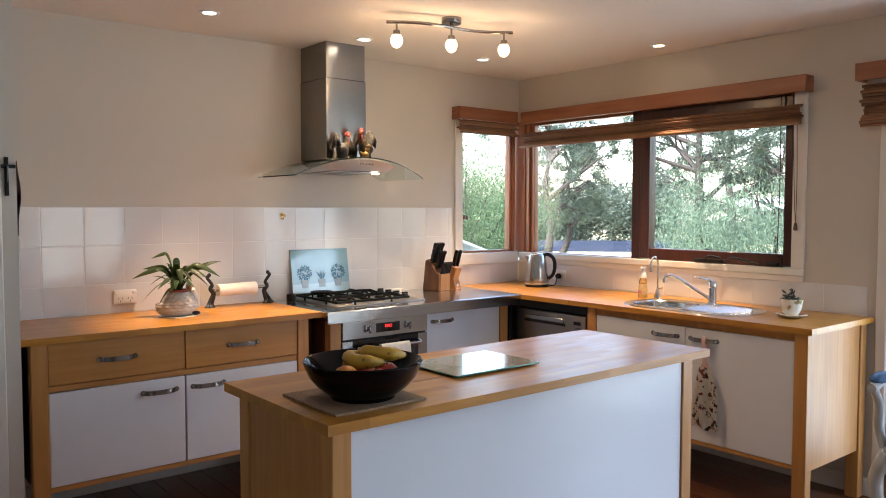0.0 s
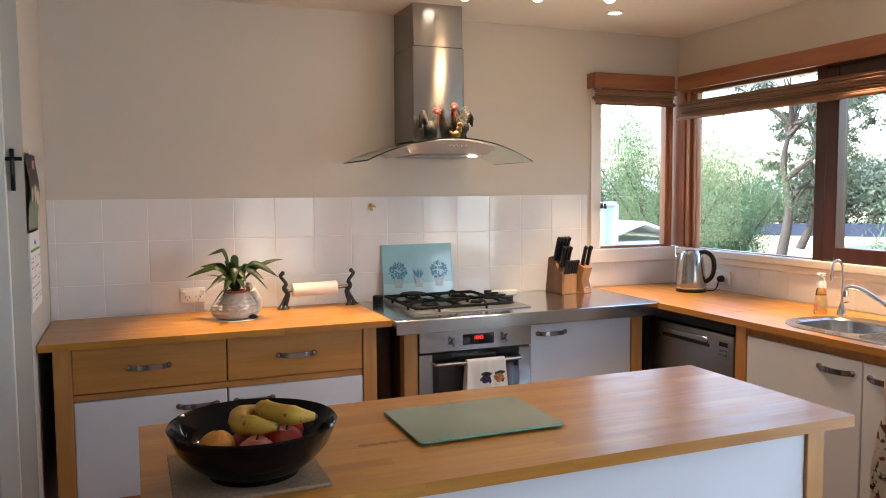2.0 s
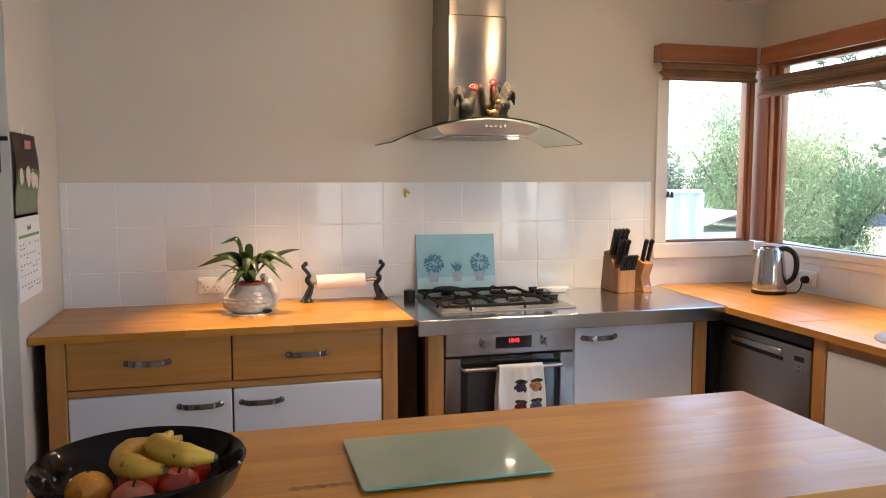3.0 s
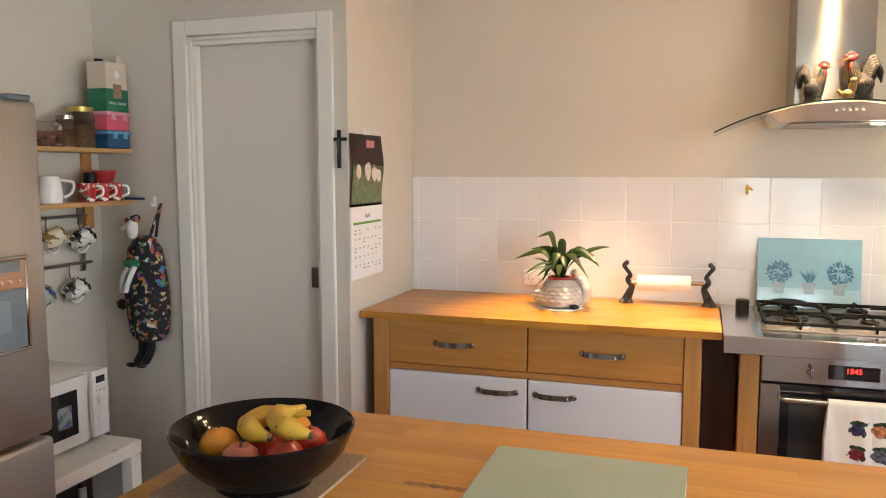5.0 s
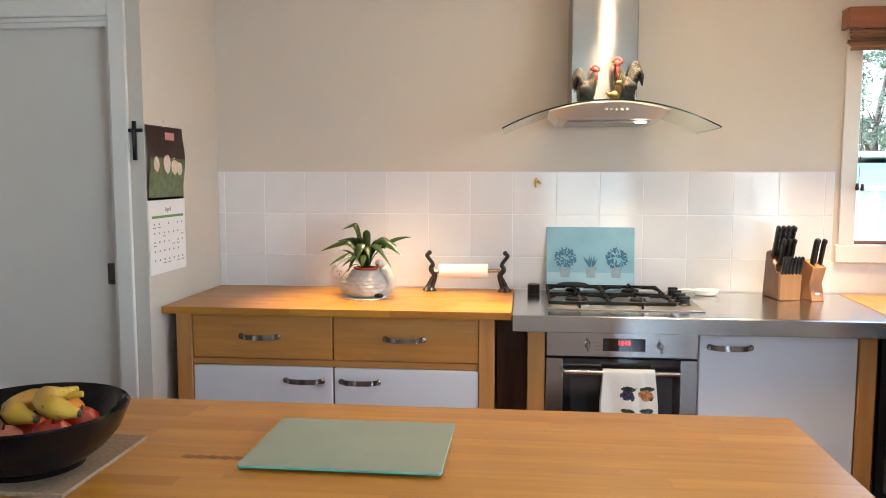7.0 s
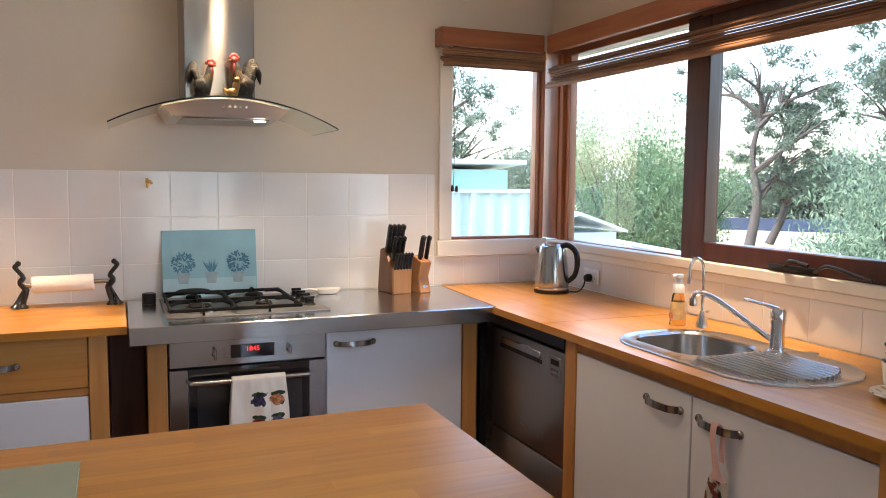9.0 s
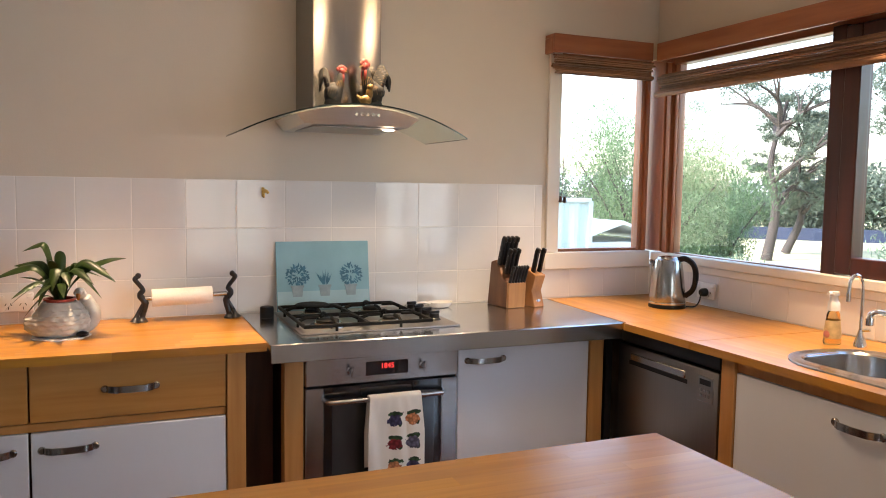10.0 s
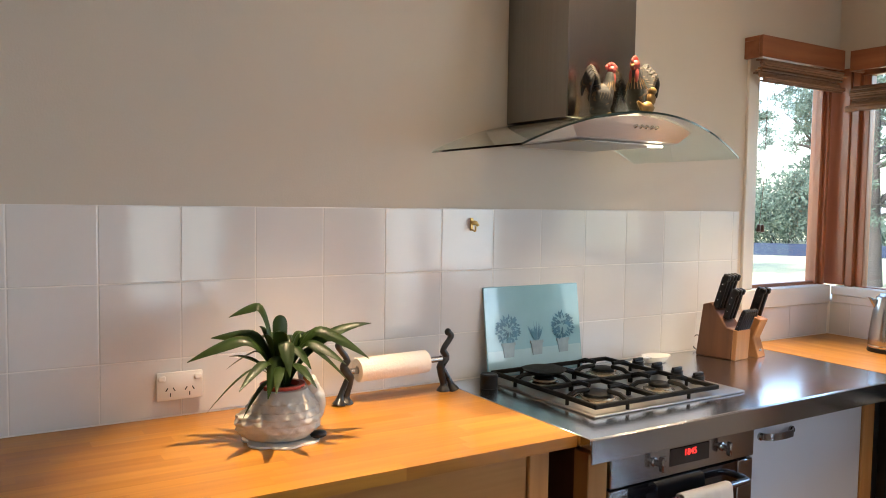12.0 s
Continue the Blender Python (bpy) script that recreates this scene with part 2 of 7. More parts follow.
def solid(name, bm, material, label, category, group="", kind="", smooth=40, at=None):
    """A thing that is one mesh, with its origin at its base."""
    if at is None:
        lo = [min(v.co[i] for v in bm.verts) for i in range(3)]
        hi = [max(v.co[i] for v in bm.verts) for i in range(3)]
        at = ((lo[0] + hi[0]) / 2, (lo[1] + hi[1]) / 2, lo[2])
    ob = obj(name, bm, material, at, smooth)
    ob.location = at
    ORIGIN[ob.name] = Vector(at)
    return tagged(ob, label, category, group, kind)


def box(x0, x1, y0, y1, z0, z1, bevel=0.0, bm=None, seg=1, slot=0):
    b = bmesh.new()
    m = Matrix.Translation(((x0 + x1) / 2, (y0 + y1) / 2, (z0 + z1) / 2)) @ Matrix.Diagonal((abs(x1 - x0), abs(y1 - y0), abs(z1 - z0), 1))
    bmesh.ops.create_cube(b, size=1, matrix=m)
    if bevel > 0:
        bmesh.ops.bevel(b, geom=b.edges[:], offset=bevel, segments=seg, affect="EDGES", profile=0.5)
    return join(bm, b, slot)


def join(bm, b, slot=0):
    if slot:
        for f in b.faces:
            f.material_index = slot
    if bm is None:
        return b
    me = bpy.data.meshes.new("tmp")
    b.to_mesh(me)
    b.free()
    bm.from_mesh(me)
    bpy.data.meshes.remove(me)
    return bm


def lathe(profile, centre=(0, 0, 0), n=32, bm=None, squash=(1, 1), slot=0, m=None):
    """Turns (radius, height) pairs about the z axis."""
    b = bmesh.new()
    rings = []
    for r, z in profile:
        if r < 1e-6:
            rings.append([b.verts.new((0, 0, z))])
        else:
            rings.append([b.verts.new((r * squash[0] * math.cos(2 * math.pi * i / n), r * squash[1] * math.sin(2 * math.pi * i / n), z)) for i in range(n)])
    for a, c in zip(rings, rings[1:]):
        for i in range(n):
            j = (i + 1) % n
            if len(a) == 1 and len(c) > 1:
                b.faces.new((a[0], c[i], c[j]))
            elif len(c) == 1 and len(a) > 1:
                b.faces.new((a[i], a[j], c[0]))
            elif len(a) > 1:
                b.faces.new((a[i], a[j], c[j], c[i]))
    if m is not None:
        b.transform(m)
    b.transform(Matrix.Translation(centre))
    return join(bm, b, slot)


def tube(points, radius, n=10, bm=None, slot=0, flat=1.0):
    """A round bar through the points; radius is a number or one for each point."""
    b = bmesh.new()
    pts = [Vector(p) for p in points]
    rad = radius if isinstance(radius, (list, tuple)) else [radius] * len(pts)
    rings = []
    side = None
    for i, p in enumerate(pts):
        d = (pts[min(i + 1, len(pts) - 1)] - pts[max(i - 1, 0)]).normalized()
        if side is None:
            side = d.cross(Vector((0, 0, 1)) if abs(d.z) < 0.9 else Vector((1, 0, 0))).normalized()
        side = (side - d * side.dot(d)).normalized()
        up = side.cross(d)
        rings.append([b.verts.new(p + rad[i] * (side * math.cos(2 * math.pi * k / n) + up * flat * math.sin(2 * math.pi * k / n))) for k in range(n)])
    for a, c in zip(rings, rings[1:]):
        for k in range(n):
            b.faces.new((a[k], a[(k + 1) % n], c[(k + 1) % n], c[k]))
    b.faces.new(rings[0][::-1])
    b.faces.new(rings[-1])
    return join(bm, b, slot)


def arc(points, n=6):
    """Catmull-Rom curve through a few points."""
    p = [Vector(q) for q in points]
    p = [p[0] * 2 - p[1]] + p + [p[-1] * 2 - p[-2]]
    out = []
    for i in range(1, len(p) - 2):
        for k in range(n):
            u = k / n
            out.append(0.5 * ((2 * p[i]) + (p[i + 1] - p[i - 1]) * u + (2 * p[i - 1] - 5 * p[i] + 4 * p[i + 1] - p[i + 2]) * u * u + (3 * p[i] - p[i - 1] - 3 * p[i + 1] + p[i + 2]) * u ** 3))
    out.append(p[-2])
    return out


def blob(centre, size, bm=None, slot=0, sub=2, rough=0.0, m=None, seed=0.0):
    b = bmesh.new()
    bmesh.ops.create_icosphere(b, subdivisions=sub, radius=1)
    for v in b.verts:
        k = 1 + rough * noise.noise(v.co * 1.7 + Vector((seed, seed * 2.3, 0)))
        v.co = Vector((v.co.x * size[0], v.co.y * size[1], v.co.z * size[2])) * k
    if m is not None:
        b.transform(m)
    b.transform(Matrix.Translation(centre))
    return join(bm, b, slot)


def prism(outline, axis, a, c, bm=None, slot=0, bevel=0.0):
    """An outline of pairs in the plane across the axis, from a to c along it."""
    b = bmesh.new()

    def at(p, w):
        return {"x": (w, p[0], p[1]), "y": (p[0], w, p[1]), "z": (p[0], p[1], w)}[axis]
    lo = [b.verts.new(at(p, a)) for p in outline]
    hi = [b.verts.new(at(p, c)) for p in outline]
    b.faces.new(lo)
    b.faces.new(hi[::-1])
    for i in range(len(outline)):
        j = (i + 1) % len(outline)
        b.faces.new((lo[i], lo[j], hi[j], hi[i]))
    if bevel > 0:
        bmesh.ops.recalc_face_normals(b, faces=b.faces)
        bmesh.ops.bevel(b, geom=b.edges[:], offset=bevel, segments=1, affect="EDGES", profile=0.5)
    return join(bm, b, slot)


def lettering(name, text, size, m, material, parent=None, depth=0.0008):
    """Flat letters as a mesh: they lie in the x-y plane of the pose m, centred."""
    cu = bpy.data.curves.new(name, "FONT")
    cu.body, cu.size, cu.align_x, cu.align_y, cu.extrude = text, size, "CENTER", "CENTER", depth
    tmp = bpy.data.objects.new("tmp", cu)
    scene.collection.objects.link(tmp)
    me = bpy.data.meshes.new_from_object(tmp.evaluated_get(bpy.context.evaluated_depsgraph_get()))
    bpy.data.objects.remove(tmp)
    bpy.data.curves.remove(cu)
    b = bmesh.new()
    b.from_mesh(me)
    bpy.data.meshes.remove(me)
    b.transform(m)
    return part(name, b, material, parent, smooth=0) if parent else b

# ---- structure ----


def structure(name, bm, material, label, category, smooth=40):
    ob = obj(name, bm, material, (0, 0, 0), smooth)
    ORIGIN[ob.name] = Vector((0, 0, 0))
    return tagged(ob, label, category, kind="structure")


H = 2.385         # ceiling
YN, XE = 4.12, 4.07
XR, YD, XW, YS = 0.615, 3.40, -0.60, -3.60

b = box(0.515, 3.452, YN, 4.36, 0, H)
box(3.452, XE + 0.24, YN, 4.36, 0, 1.06, bm=b)
box(3.452, XE + 0.24, YN, 4.36, 2.08, H, bm=b)
structure("wall_north", b, PAINT, "cream painted plaster wall above white tiles", "wall")
b = box(XE, 4.31, 1.98, YN, 0, 1.06)
box(XE, 4.31, 1.98, YN, 2.08, H, bm=b)
box(XE, 4.31, 1.57, 1.98, 0, H, bm=b)
box(XE, 4.31, -0.75, 1.57, 2.08, H, bm=b)
box(XE, 4.31, YS, -0.75, 0, H, bm=b)
structure("wall_east", b, PAINT, "cream painted plaster wall with timber windows", "wall")
b = box(0.515, XR, YD + 0.10, YN, 0, H)
structure("wall_return", b, PAINT, "short cream painted return wall beside the bench", "wall")
b = box(XW, -0.114, YD, YD + 0.10, 0, H)
box(0.495, XR, YD, YD + 0.10, 0, H, bm=b)
box(-0.114, 0.495, YD, YD + 0.10, 2.038, H, bm=b)
structure("wall_door", b, PAINT, "cream painted wall around a sliding door", "wall")
structure("wall_west", box(XW - 0.12, XW, YS, YD + 0.10, 0, H), PAINT, "cream painted plaster wall behind the refrigerator", "wall")
b = box(XW, 2.35, YS - 0.14, YS, 0, H)
box(3.6, XE, YS - 0.14, YS, 0, H, bm=b)
box(2.35, 3.6, YS - 0.14, YS, 2.08, H, bm=b)
structure("wall_south", b, PAINT, "cream painted wall with a glazed opening", "wall")
structure("wall_store_back", box(XW - 0.12, 0.515, 4.24, 4.36, 0, H), PAINT, "plain painted wall behind the sliding door", "wall")
structure("ceiling", box(XW - 0.12, 4.31, YS - 0.14, 4.36, H, H + 0.15), CEIL, "white painted plaster ceiling with recessed lights", "ceiling")
floor = structure("floor", box(XW - 0.12, 4.31, YS - 0.14, 4.36, -0.20, -0.016), DARK_GRAIN, "polished dark red hardwood board floor", "floor")

# skirting
b = box(XE - 0.015, XE, 1.58, 4.10, 0, 0.095, 0.003)
box(0.63, XE - 0.02, YN - 0.015, YN, 0, 0.095, 0.003, bm=b)
box(XR, XR + 0.015, YD, YN - 0.02, 0, 0.095, 0.003, bm=b)
box(XW, XW + 0.015, YS, YD, 0, 0.095, 0.003, bm=b)
structure("baseboard", b, TRIM, "white painted skirting board along the walls", "baseboard")

# sliding door in its jamb
b = box(-0.177, -0.111, YD - 0.018, YD, 0, 2.10, 0.004)
box(0.492, 0.559, YD - 0.018, YD, 0, 2.10, 0.004, bm=b)
box(-0.111, 0.492, YD - 0.018, YD, 2.035, 2.10, 0.004, bm=b)
structure("door_trim", b, TRIM, "white painted architrave around the sliding door", "trim")
b = box(-0.111, -0.096, YD - 0.006, YD + 0.095, 0, 2.034, 0.002)
box(0.478, 0.492, YD - 0.006, YD + 0.095, 0, 2.034, 0.002, bm=b)
box(-0.096, 0.478, YD - 0.006, YD + 0.095, 2.018, 2.034, 0.002, bm=b)
box(-0.096, -0.076, YD + 0.002, YD + 0.034, 0, 1.998, 0.002, bm=b)
box(-0.096, 0.478, YD + 0.002, YD + 0.034, 1.998, 2.018, 0.002, bm=b)
structure("door_jamb", b, TRIM, "white painted door lining with stops", "trim")
door = structure("door_1", box(-0.094, 0.476, YD + 0.045, YD + 0.08, 0.008, 2.012, 0.002), PAINT_DOOR, "closed pale grey flush sliding door", "door")
b = box(0.424, 0.472, YD + 0.036, YD + 0.046, 1.0, 1.085, 0.003)
box(0.434, 0.460, YD + 0.033, YD + 0.040, 1.015, 1.07, 0.002, bm=b)
part("door_pull", b, SATIN, door, "satin metal flush pull")

# ---- windows ----
win_n = structure("window_1", box(3.450, 3.518, YN - 0.012, YN + 0.05, 1.13, 2.08, 0.003), TRIM, "narrow timber corner window with a raised blind", "window")
part("sill", box(3.440, XE - 0.02, YN - 0.022, YN + 0.06, 1.048, 1.128, 0.004), TRIM, win_n, "white painted sill")
part("bottom_rail", box(3.518, 4.03, YN + 0.03, YN + 0.075, 1.118, 1.142, 0.003), REDWOOD_X, win_n, "red timber rail")
b = box(3.998, 4.018, YN + 0.02, YN + 0.075, 1.128, 2.08, 0.003)
box(4.018, 4.04, YN + 0.005, YN + 0.075, 1.128, 2.08, 0.003, bm=b)
part("stile", b, REDWOOD, win_n, "red timber stile")
part("top_rail", box(3.518, 4.03, YN + 0.03, YN + 0.075, 2.03, 2.08, 0.003), REDWOOD_X, win_n)
p = part("pane", box(3.512, 4.005, YN + 0.05, YN + 0.056, 1.13, 2.05), PANE, win_n, smooth=0)
p.visible_shadow = False

win_e = structure("window_2", box(XE + 0.005, XE + 0.11, YN - 0.06, YN + 0.075, 1.128, 2.08, 0.004), REDWOOD, "wide timber window with a fixed pane and an awning sash", "window")
part("sill", box(XE - 0.022, XE + 0.05, 1.965, YN - 0.022, 1.085, 1.124, 0.004), TRIM, win_e, "white painted sill")
part("apron", box(XE - 0.012, XE, 1.965, YN - 0.022, 1.05, 1.085, 0.003), TRIM, win_e, "white painted strip")
part("architrave", box(XE - 0.014, XE + 0.03, 1.965, 2.035, 1.124, 2.08, 0.003), TRIM, win_e, "white painted architrave")
b = box(XE + 0.015, XE + 0.08, 4.025, 4.06, 1.124, 2.08, 0.003)
box(XE + 0.035, XE + 0.08, 3.99, 4.025, 1.124, 2.08, 0.003, bm=b)
part("stile", b, REDWOOD, win_e, "red timber stile")
part("bottom_rail", box(XE + 0.03, XE + 0.08, 3.10, 3.99, 1.108, 1.128, 0.003), REDWOOD_Y, win_e, "red timber rail")
part("top_rail", box(XE + 0.03, XE + 0.08, 2.04, 4.03, 2.045, 2.08, 0.003), REDWOOD_Y, win_e)
b = box(XE + 0.01, XE + 0.08, 3.035, 3.10, 1.11, 2.06, 0.003)
part("mullion", b, MAROON, win_e, "dark red-brown mullion")
sash = part("sash", box(XE + 0.0, XE + 0.07, 2.96, 3.03, 1.13, 2.05, 0.004), MAROON, win_e, "dark red-brown awning sash")
part("sash_stile", box(XE + 0.0, XE + 0.07, 2.045, 2.088, 1.13, 2.05, 0.004), MAROON, sash)
part("sash_rail", box(XE + 0.0, XE + 0.07, 2.088, 2.96, 1.125, 1.195, 0.004), MAROON, sash)
part("sash_rail", box(XE + 0.0, XE + 0.07, 2.088, 2.96, 1.99, 2.05, 0.004), MAROON, sash)
for y0, y1 in ((3.10, 3.995), (2.08, 2.965)):
    p = part("pane", box(XE + 0.05, XE + 0.056, y0, y1, 1.12, 2.05), PANE, win_e, smooth=0)
    p.visible_shadow = False
winder = part("winder", box(XE - 0.022, XE + 0.005, 2.43, 2.62, 1.127, 1.15, 0.006, seg=2), BLACK, win_e, "black sash winder")
part("winder_arm", tube(arc([(XE - 0.02, 2.42, 1.14), (XE - 0.035, 2.36, 1.165), (XE - 0.02, 2.27, 1.145), (XE - 0.015, 2.22, 1.135)]), 0.006, 8), BLACK, winder)
part("winder_catch", box(XE - 0.03, XE + 0.005, 2.10, 2.17, 1.127, 1.15, 0.006, seg=2), BLACK, winder)
part("winder_crank", tube(arc([(XE - 0.02, 2.55, 1.15), (XE - 0.04, 2.50, 1.168), (XE - 0.03, 2.44, 1.158)]), 0.007, 8), BLACK, winder)

# glazed doors further along the east wall and behind
for name, label, x0, x1, y0, y1 in (("door_2", "timber-framed glazed door to the garden", XE + 0.02, XE + 0.08, -0.75, 1.57), ("door_3", "timber-framed glazed door behind the dining end", 2.35, 3.6, YS - 0.09, YS - 0.03)):
    east = name == "door_2"
    span = (y0, y1) if east else (x0, x1)
    mid = (span[0] + span[1]) / 2

    def bar(a, c, z0, z1):
        return box(x0, x1, a, c, z0, z1, 0.004) if east else box(a, c, y0, y1, z0, z1, 0.004)
    g = structure(name, bar(span[0], span[0] + 0.07, 0, 2.08), REDWOOD, label, "door")
    part("stile", bar(span[1] - 0.07, span[1], 0, 2.08), REDWOOD, g)
    part("stile", bar(mid - 0.05, mid + 0.05, 0, 2.08), REDWOOD, g)
    part("rail", bar(span[0] + 0.07, span[1] - 0.07, 2.0, 2.08), REDWOOD_Y, g)
    part("rail", bar(span[0] + 0.07, span[1] - 0.07, 0, 0.12), REDWOOD_Y, g)
    for a, c in ((span[0] + 0.06, mid - 0.04), (mid + 0.04, span[1] - 0.06)):
        q = box(x0 + 0.027, x0 + 0.033, a, c, 0.1, 2.02) if east else box(a, c, y0 + 0.027, y0 + 0.033, 0.1, 2.02)
        p = part("pane", q, PANE, g, smooth=0)
        p.visible_shadow = False
b = box(XE - 0.014, XE + 0.02, 1.55, 1.60, 0, 2.10, 0.003)
structure("trim_glazed_door", b, TRIM, "white painted architrave of the glazed door", "trim")


def blind(name, label, axis, a, c, at, z_top, z_low_a, z_low_c, pelmet_mat, depth):
    """A raised bamboo blind: a pelmet box, and slats gathered below; its foot may hang askew."""
    t = thing(name, label, "blind", ((a + c) / 2, at, z_low_a) if axis == "x" else (at, (a + c) / 2, z_low_a))

    def bx(p, q, d0, d1, z0, z1, bev):
        return box(p, q, at - d1, at - d0, z0, z1, bev) if axis == "x" else box(at - d1, at - d0, p, q, z0, z1, bev)
    part("pelmet", bx(a, c, depth - 0.018, depth, z_top - 0.085, z_top, 0.002), pelmet_mat, t, "red-brown timber pelmet board")
    part("pelmet_top", bx(a, c, 0.0, depth - 0.018, z_top - 0.016, z_top, 0.002), pelmet_mat, t)
    part("pelmet_end", bx(a, a + 0.016, 0.0, depth - 0.018, z_top - 0.085, z_top - 0.016, 0.002), pelmet_mat, t)
    part("pelmet_end", bx(c - 0.016, c, 0.0, depth - 0.018, z_top - 0.085, z_top - 0.016, 0.002), pelmet_mat, t)
    return t


def slats(t, axis, a, c, at, low_a, low_c, thick, count, rng):
    """Gathered bamboo slats with a rolled edge."""
    for i in range(count):
        f = i / max(1, count - 1)
        off = at - 0.016 * math.sin(f * 9 + 1) - 0.010 * (i % 3) + rng.uniform(-0.003, 0.003)
        za, zc = low_a + thick * f, low_c + thick * f
        e = rng.uniform(-0.006, 0.006)
        pa = (a + e, off, za) if axis == "x" else (off, a + e, za)
        pc = (c + e, off, zc) if axis == "x" else (off, c + e, zc)
        part("slat", tube([pa, pc], 0.5 * thick / count + 0.0022, 6), BAMBOO, t)


rng = random.Random(3)
bn = blind("bamboo_blind", "narrow raised bamboo blind under a red-brown pelmet", "x", 3.425, 3.978, YN - 0.0, 2.140, 1.96, 1.96, PELMET_X, 0.085)
slats(bn, "x", 3.44, 3.985, YN - 0.055, 1.965, 1.965, 0.085, 16, rng)
be = blind("bamboo_blind", "wide half-raised bamboo blind hanging askew under a pelmet", "y", 1.94, 4.015, XE - 0.0, 2.135, 1.9, 1.9, PELMET_Y, 0.09)
slats(be, "y", 1.975, 4.02, XE - 0.05, 1.893, 1.893, 0.092, 17, rng)
part("bottom_roll", tube([(XE - 0.078, 4.03, 1.892), (XE - 0.074, 1.97, 1.894)], 0.013, 10), BAMBOO, be)
b2 = blind("bamboo_blind", "raised bamboo blind beside the glazed door", "y", -0.75, 1.69, XE - 0.0, 2.15, 1.84, 1.84, PELMET_Y, 0.105)
slats(b2, "y", -0.74, 1.67, XE - 0.05, 1.85, 1.85, 0.19, 14, rng)
part("cord", tube(arc([(3.50, YN - 0.06, 1.96), (3.512, YN - 0.05, 1.6), (3.515, YN - 0.035, 1.40)], 4), 0.0015, 6), CORD, bn)
part("toggle", lathe([(0.0, 0.03), (0.006, 0.028), (0.010, 0.0), (0.0, -0.004)], (3.51, YN - 0.035, 1.37), 10), BROWN_PLASTIC, bn, "dark brown cord toggle")
part("toggle", lathe([(0.0, 0.03), (0.006, 0.028), (0.010, 0.0), (0.0, -0.004)], (3.53, YN - 0.038, 1.368), 10), BROWN_PLASTIC, bn, "dark brown cord toggle")
part("cord", tube(arc([(XE - 0.05, 2.00, 1.92), (XE - 0.04, 1.998, 1.6), (XE - 0.03, 2.005, 1.36)], 4), 0.002, 6), CORD, be)
part("cord", tube(arc([(XE - 0.05, 2.02, 1.92), (XE - 0.04, 2.014, 1.6), (XE - 0.03, 2.007, 1.36)], 4), 0.002, 6), CORD, be)
part("toggle", lathe([(0.0, 0.04), (0.007, 0.037), (0.012, 0.0), (0.0, -0.005)], (XE - 0.03, 2.006, 1.33), 10), BROWN_PLASTIC, be, "dark brown cord toggle")
part("cord", tube(arc([(XE - 0.03, 2.10, 2.05), (XE - 0.022, 2.10, 1.6), (XE - 0.02, 2.11, 1.16)], 4), 0.003, 6), BROWN_PLASTIC, be)

# ---- benches ----


def handle(parent, x, y, z, facing, length=0.15):
    """A bowed strap handle with two round feet. facing: 's' towards -y, 'w' towards -x."""
    h = length / 2
    b = bmesh.new()
    pts = [(-h, 0.004), (-h + 0.01, 0.018), (-h + 0.03, 0.030), (0, 0.034), (h - 0.03, 0.030), (h - 0.01, 0.018), (h, 0.004)]
    loops = []
    for u, d in pts:
        for w in (-0.0105, 0.0105):
            for k in (0.0, -0.005):
                loops.append(b.verts.new((u, -(d + k), w)))
    for i in range(len(pts) - 1):
        a, c = loops[4 * i:4 * i + 4], loops[4 * i + 4:4 * i + 8]
        for p, q in ((0, 1), (1, 3), (3, 2), (2, 0)):
            b.faces.new((a[p], a[q], c[q], c[p]))
    b.faces.new((loops[0], loops[1], loops[3], loops[2]))
    b.faces.new((loops[-4], loops[-3], loops[-1], loops[-2]))
    for s in (-1, 1):
        lathe([(0, 0), (0.012, 0), (0.012, 0.006), (0.008, 0.010), (0, 0.010)], (0, 0, 0), 14, b, m=pose(s * h, 0, 0, 90, 0, 0))
    b.transform(pose(x, y, z, 0, 0, 0 if facing == "s" else -90))
    return part("handle", b, SATIN, parent, "satin metal strap handle")


def staved_top(x0, x1, y0, y1, z0, z1, label, seed):
    """A worktop glued up from beech staves, each a piece of its own."""
    t = thing("worktop", label, "worktop", ((x0 + x1) / 2, (y0 + y1) / 2, z0))
    rg = random.Random(seed)
    rows = round((y1 - y0) / 0.042)
    w = (y1 - y0) / rows
    cache = {}
    for r in range(rows):
        cuts = [x0]
        while x1 - cuts[-1] > 0.62:
            cuts.append(round(cuts[-1] + rg.choice((0.28, 0.34, 0.40, 0.46, 0.52)) * (rg.uniform(0.4, 1) if len(cuts) == 1 else 1), 2))
        cuts.append(x1)
        for a, c in zip(cuts, cuts[1:]):
            key = round(c - a, 3)
            if key not in cache:
                bb = box(0, c - a - 0.0001, 0, w - 0.0001, 0, z1 - z0)
                cache[key] = bpy.data.meshes.new("stave")
                bb.to_mesh(cache[key])
                bb.free()
                cache[key].materials.append(TOP_X)
            ob = new("stave", cache[key])
            ob.parent = t
            ob.location = Vector((a, y0 + r * w, z0)) - ORIGIN[t.name]
    return t


SF = 3.515        # front plane of the north run
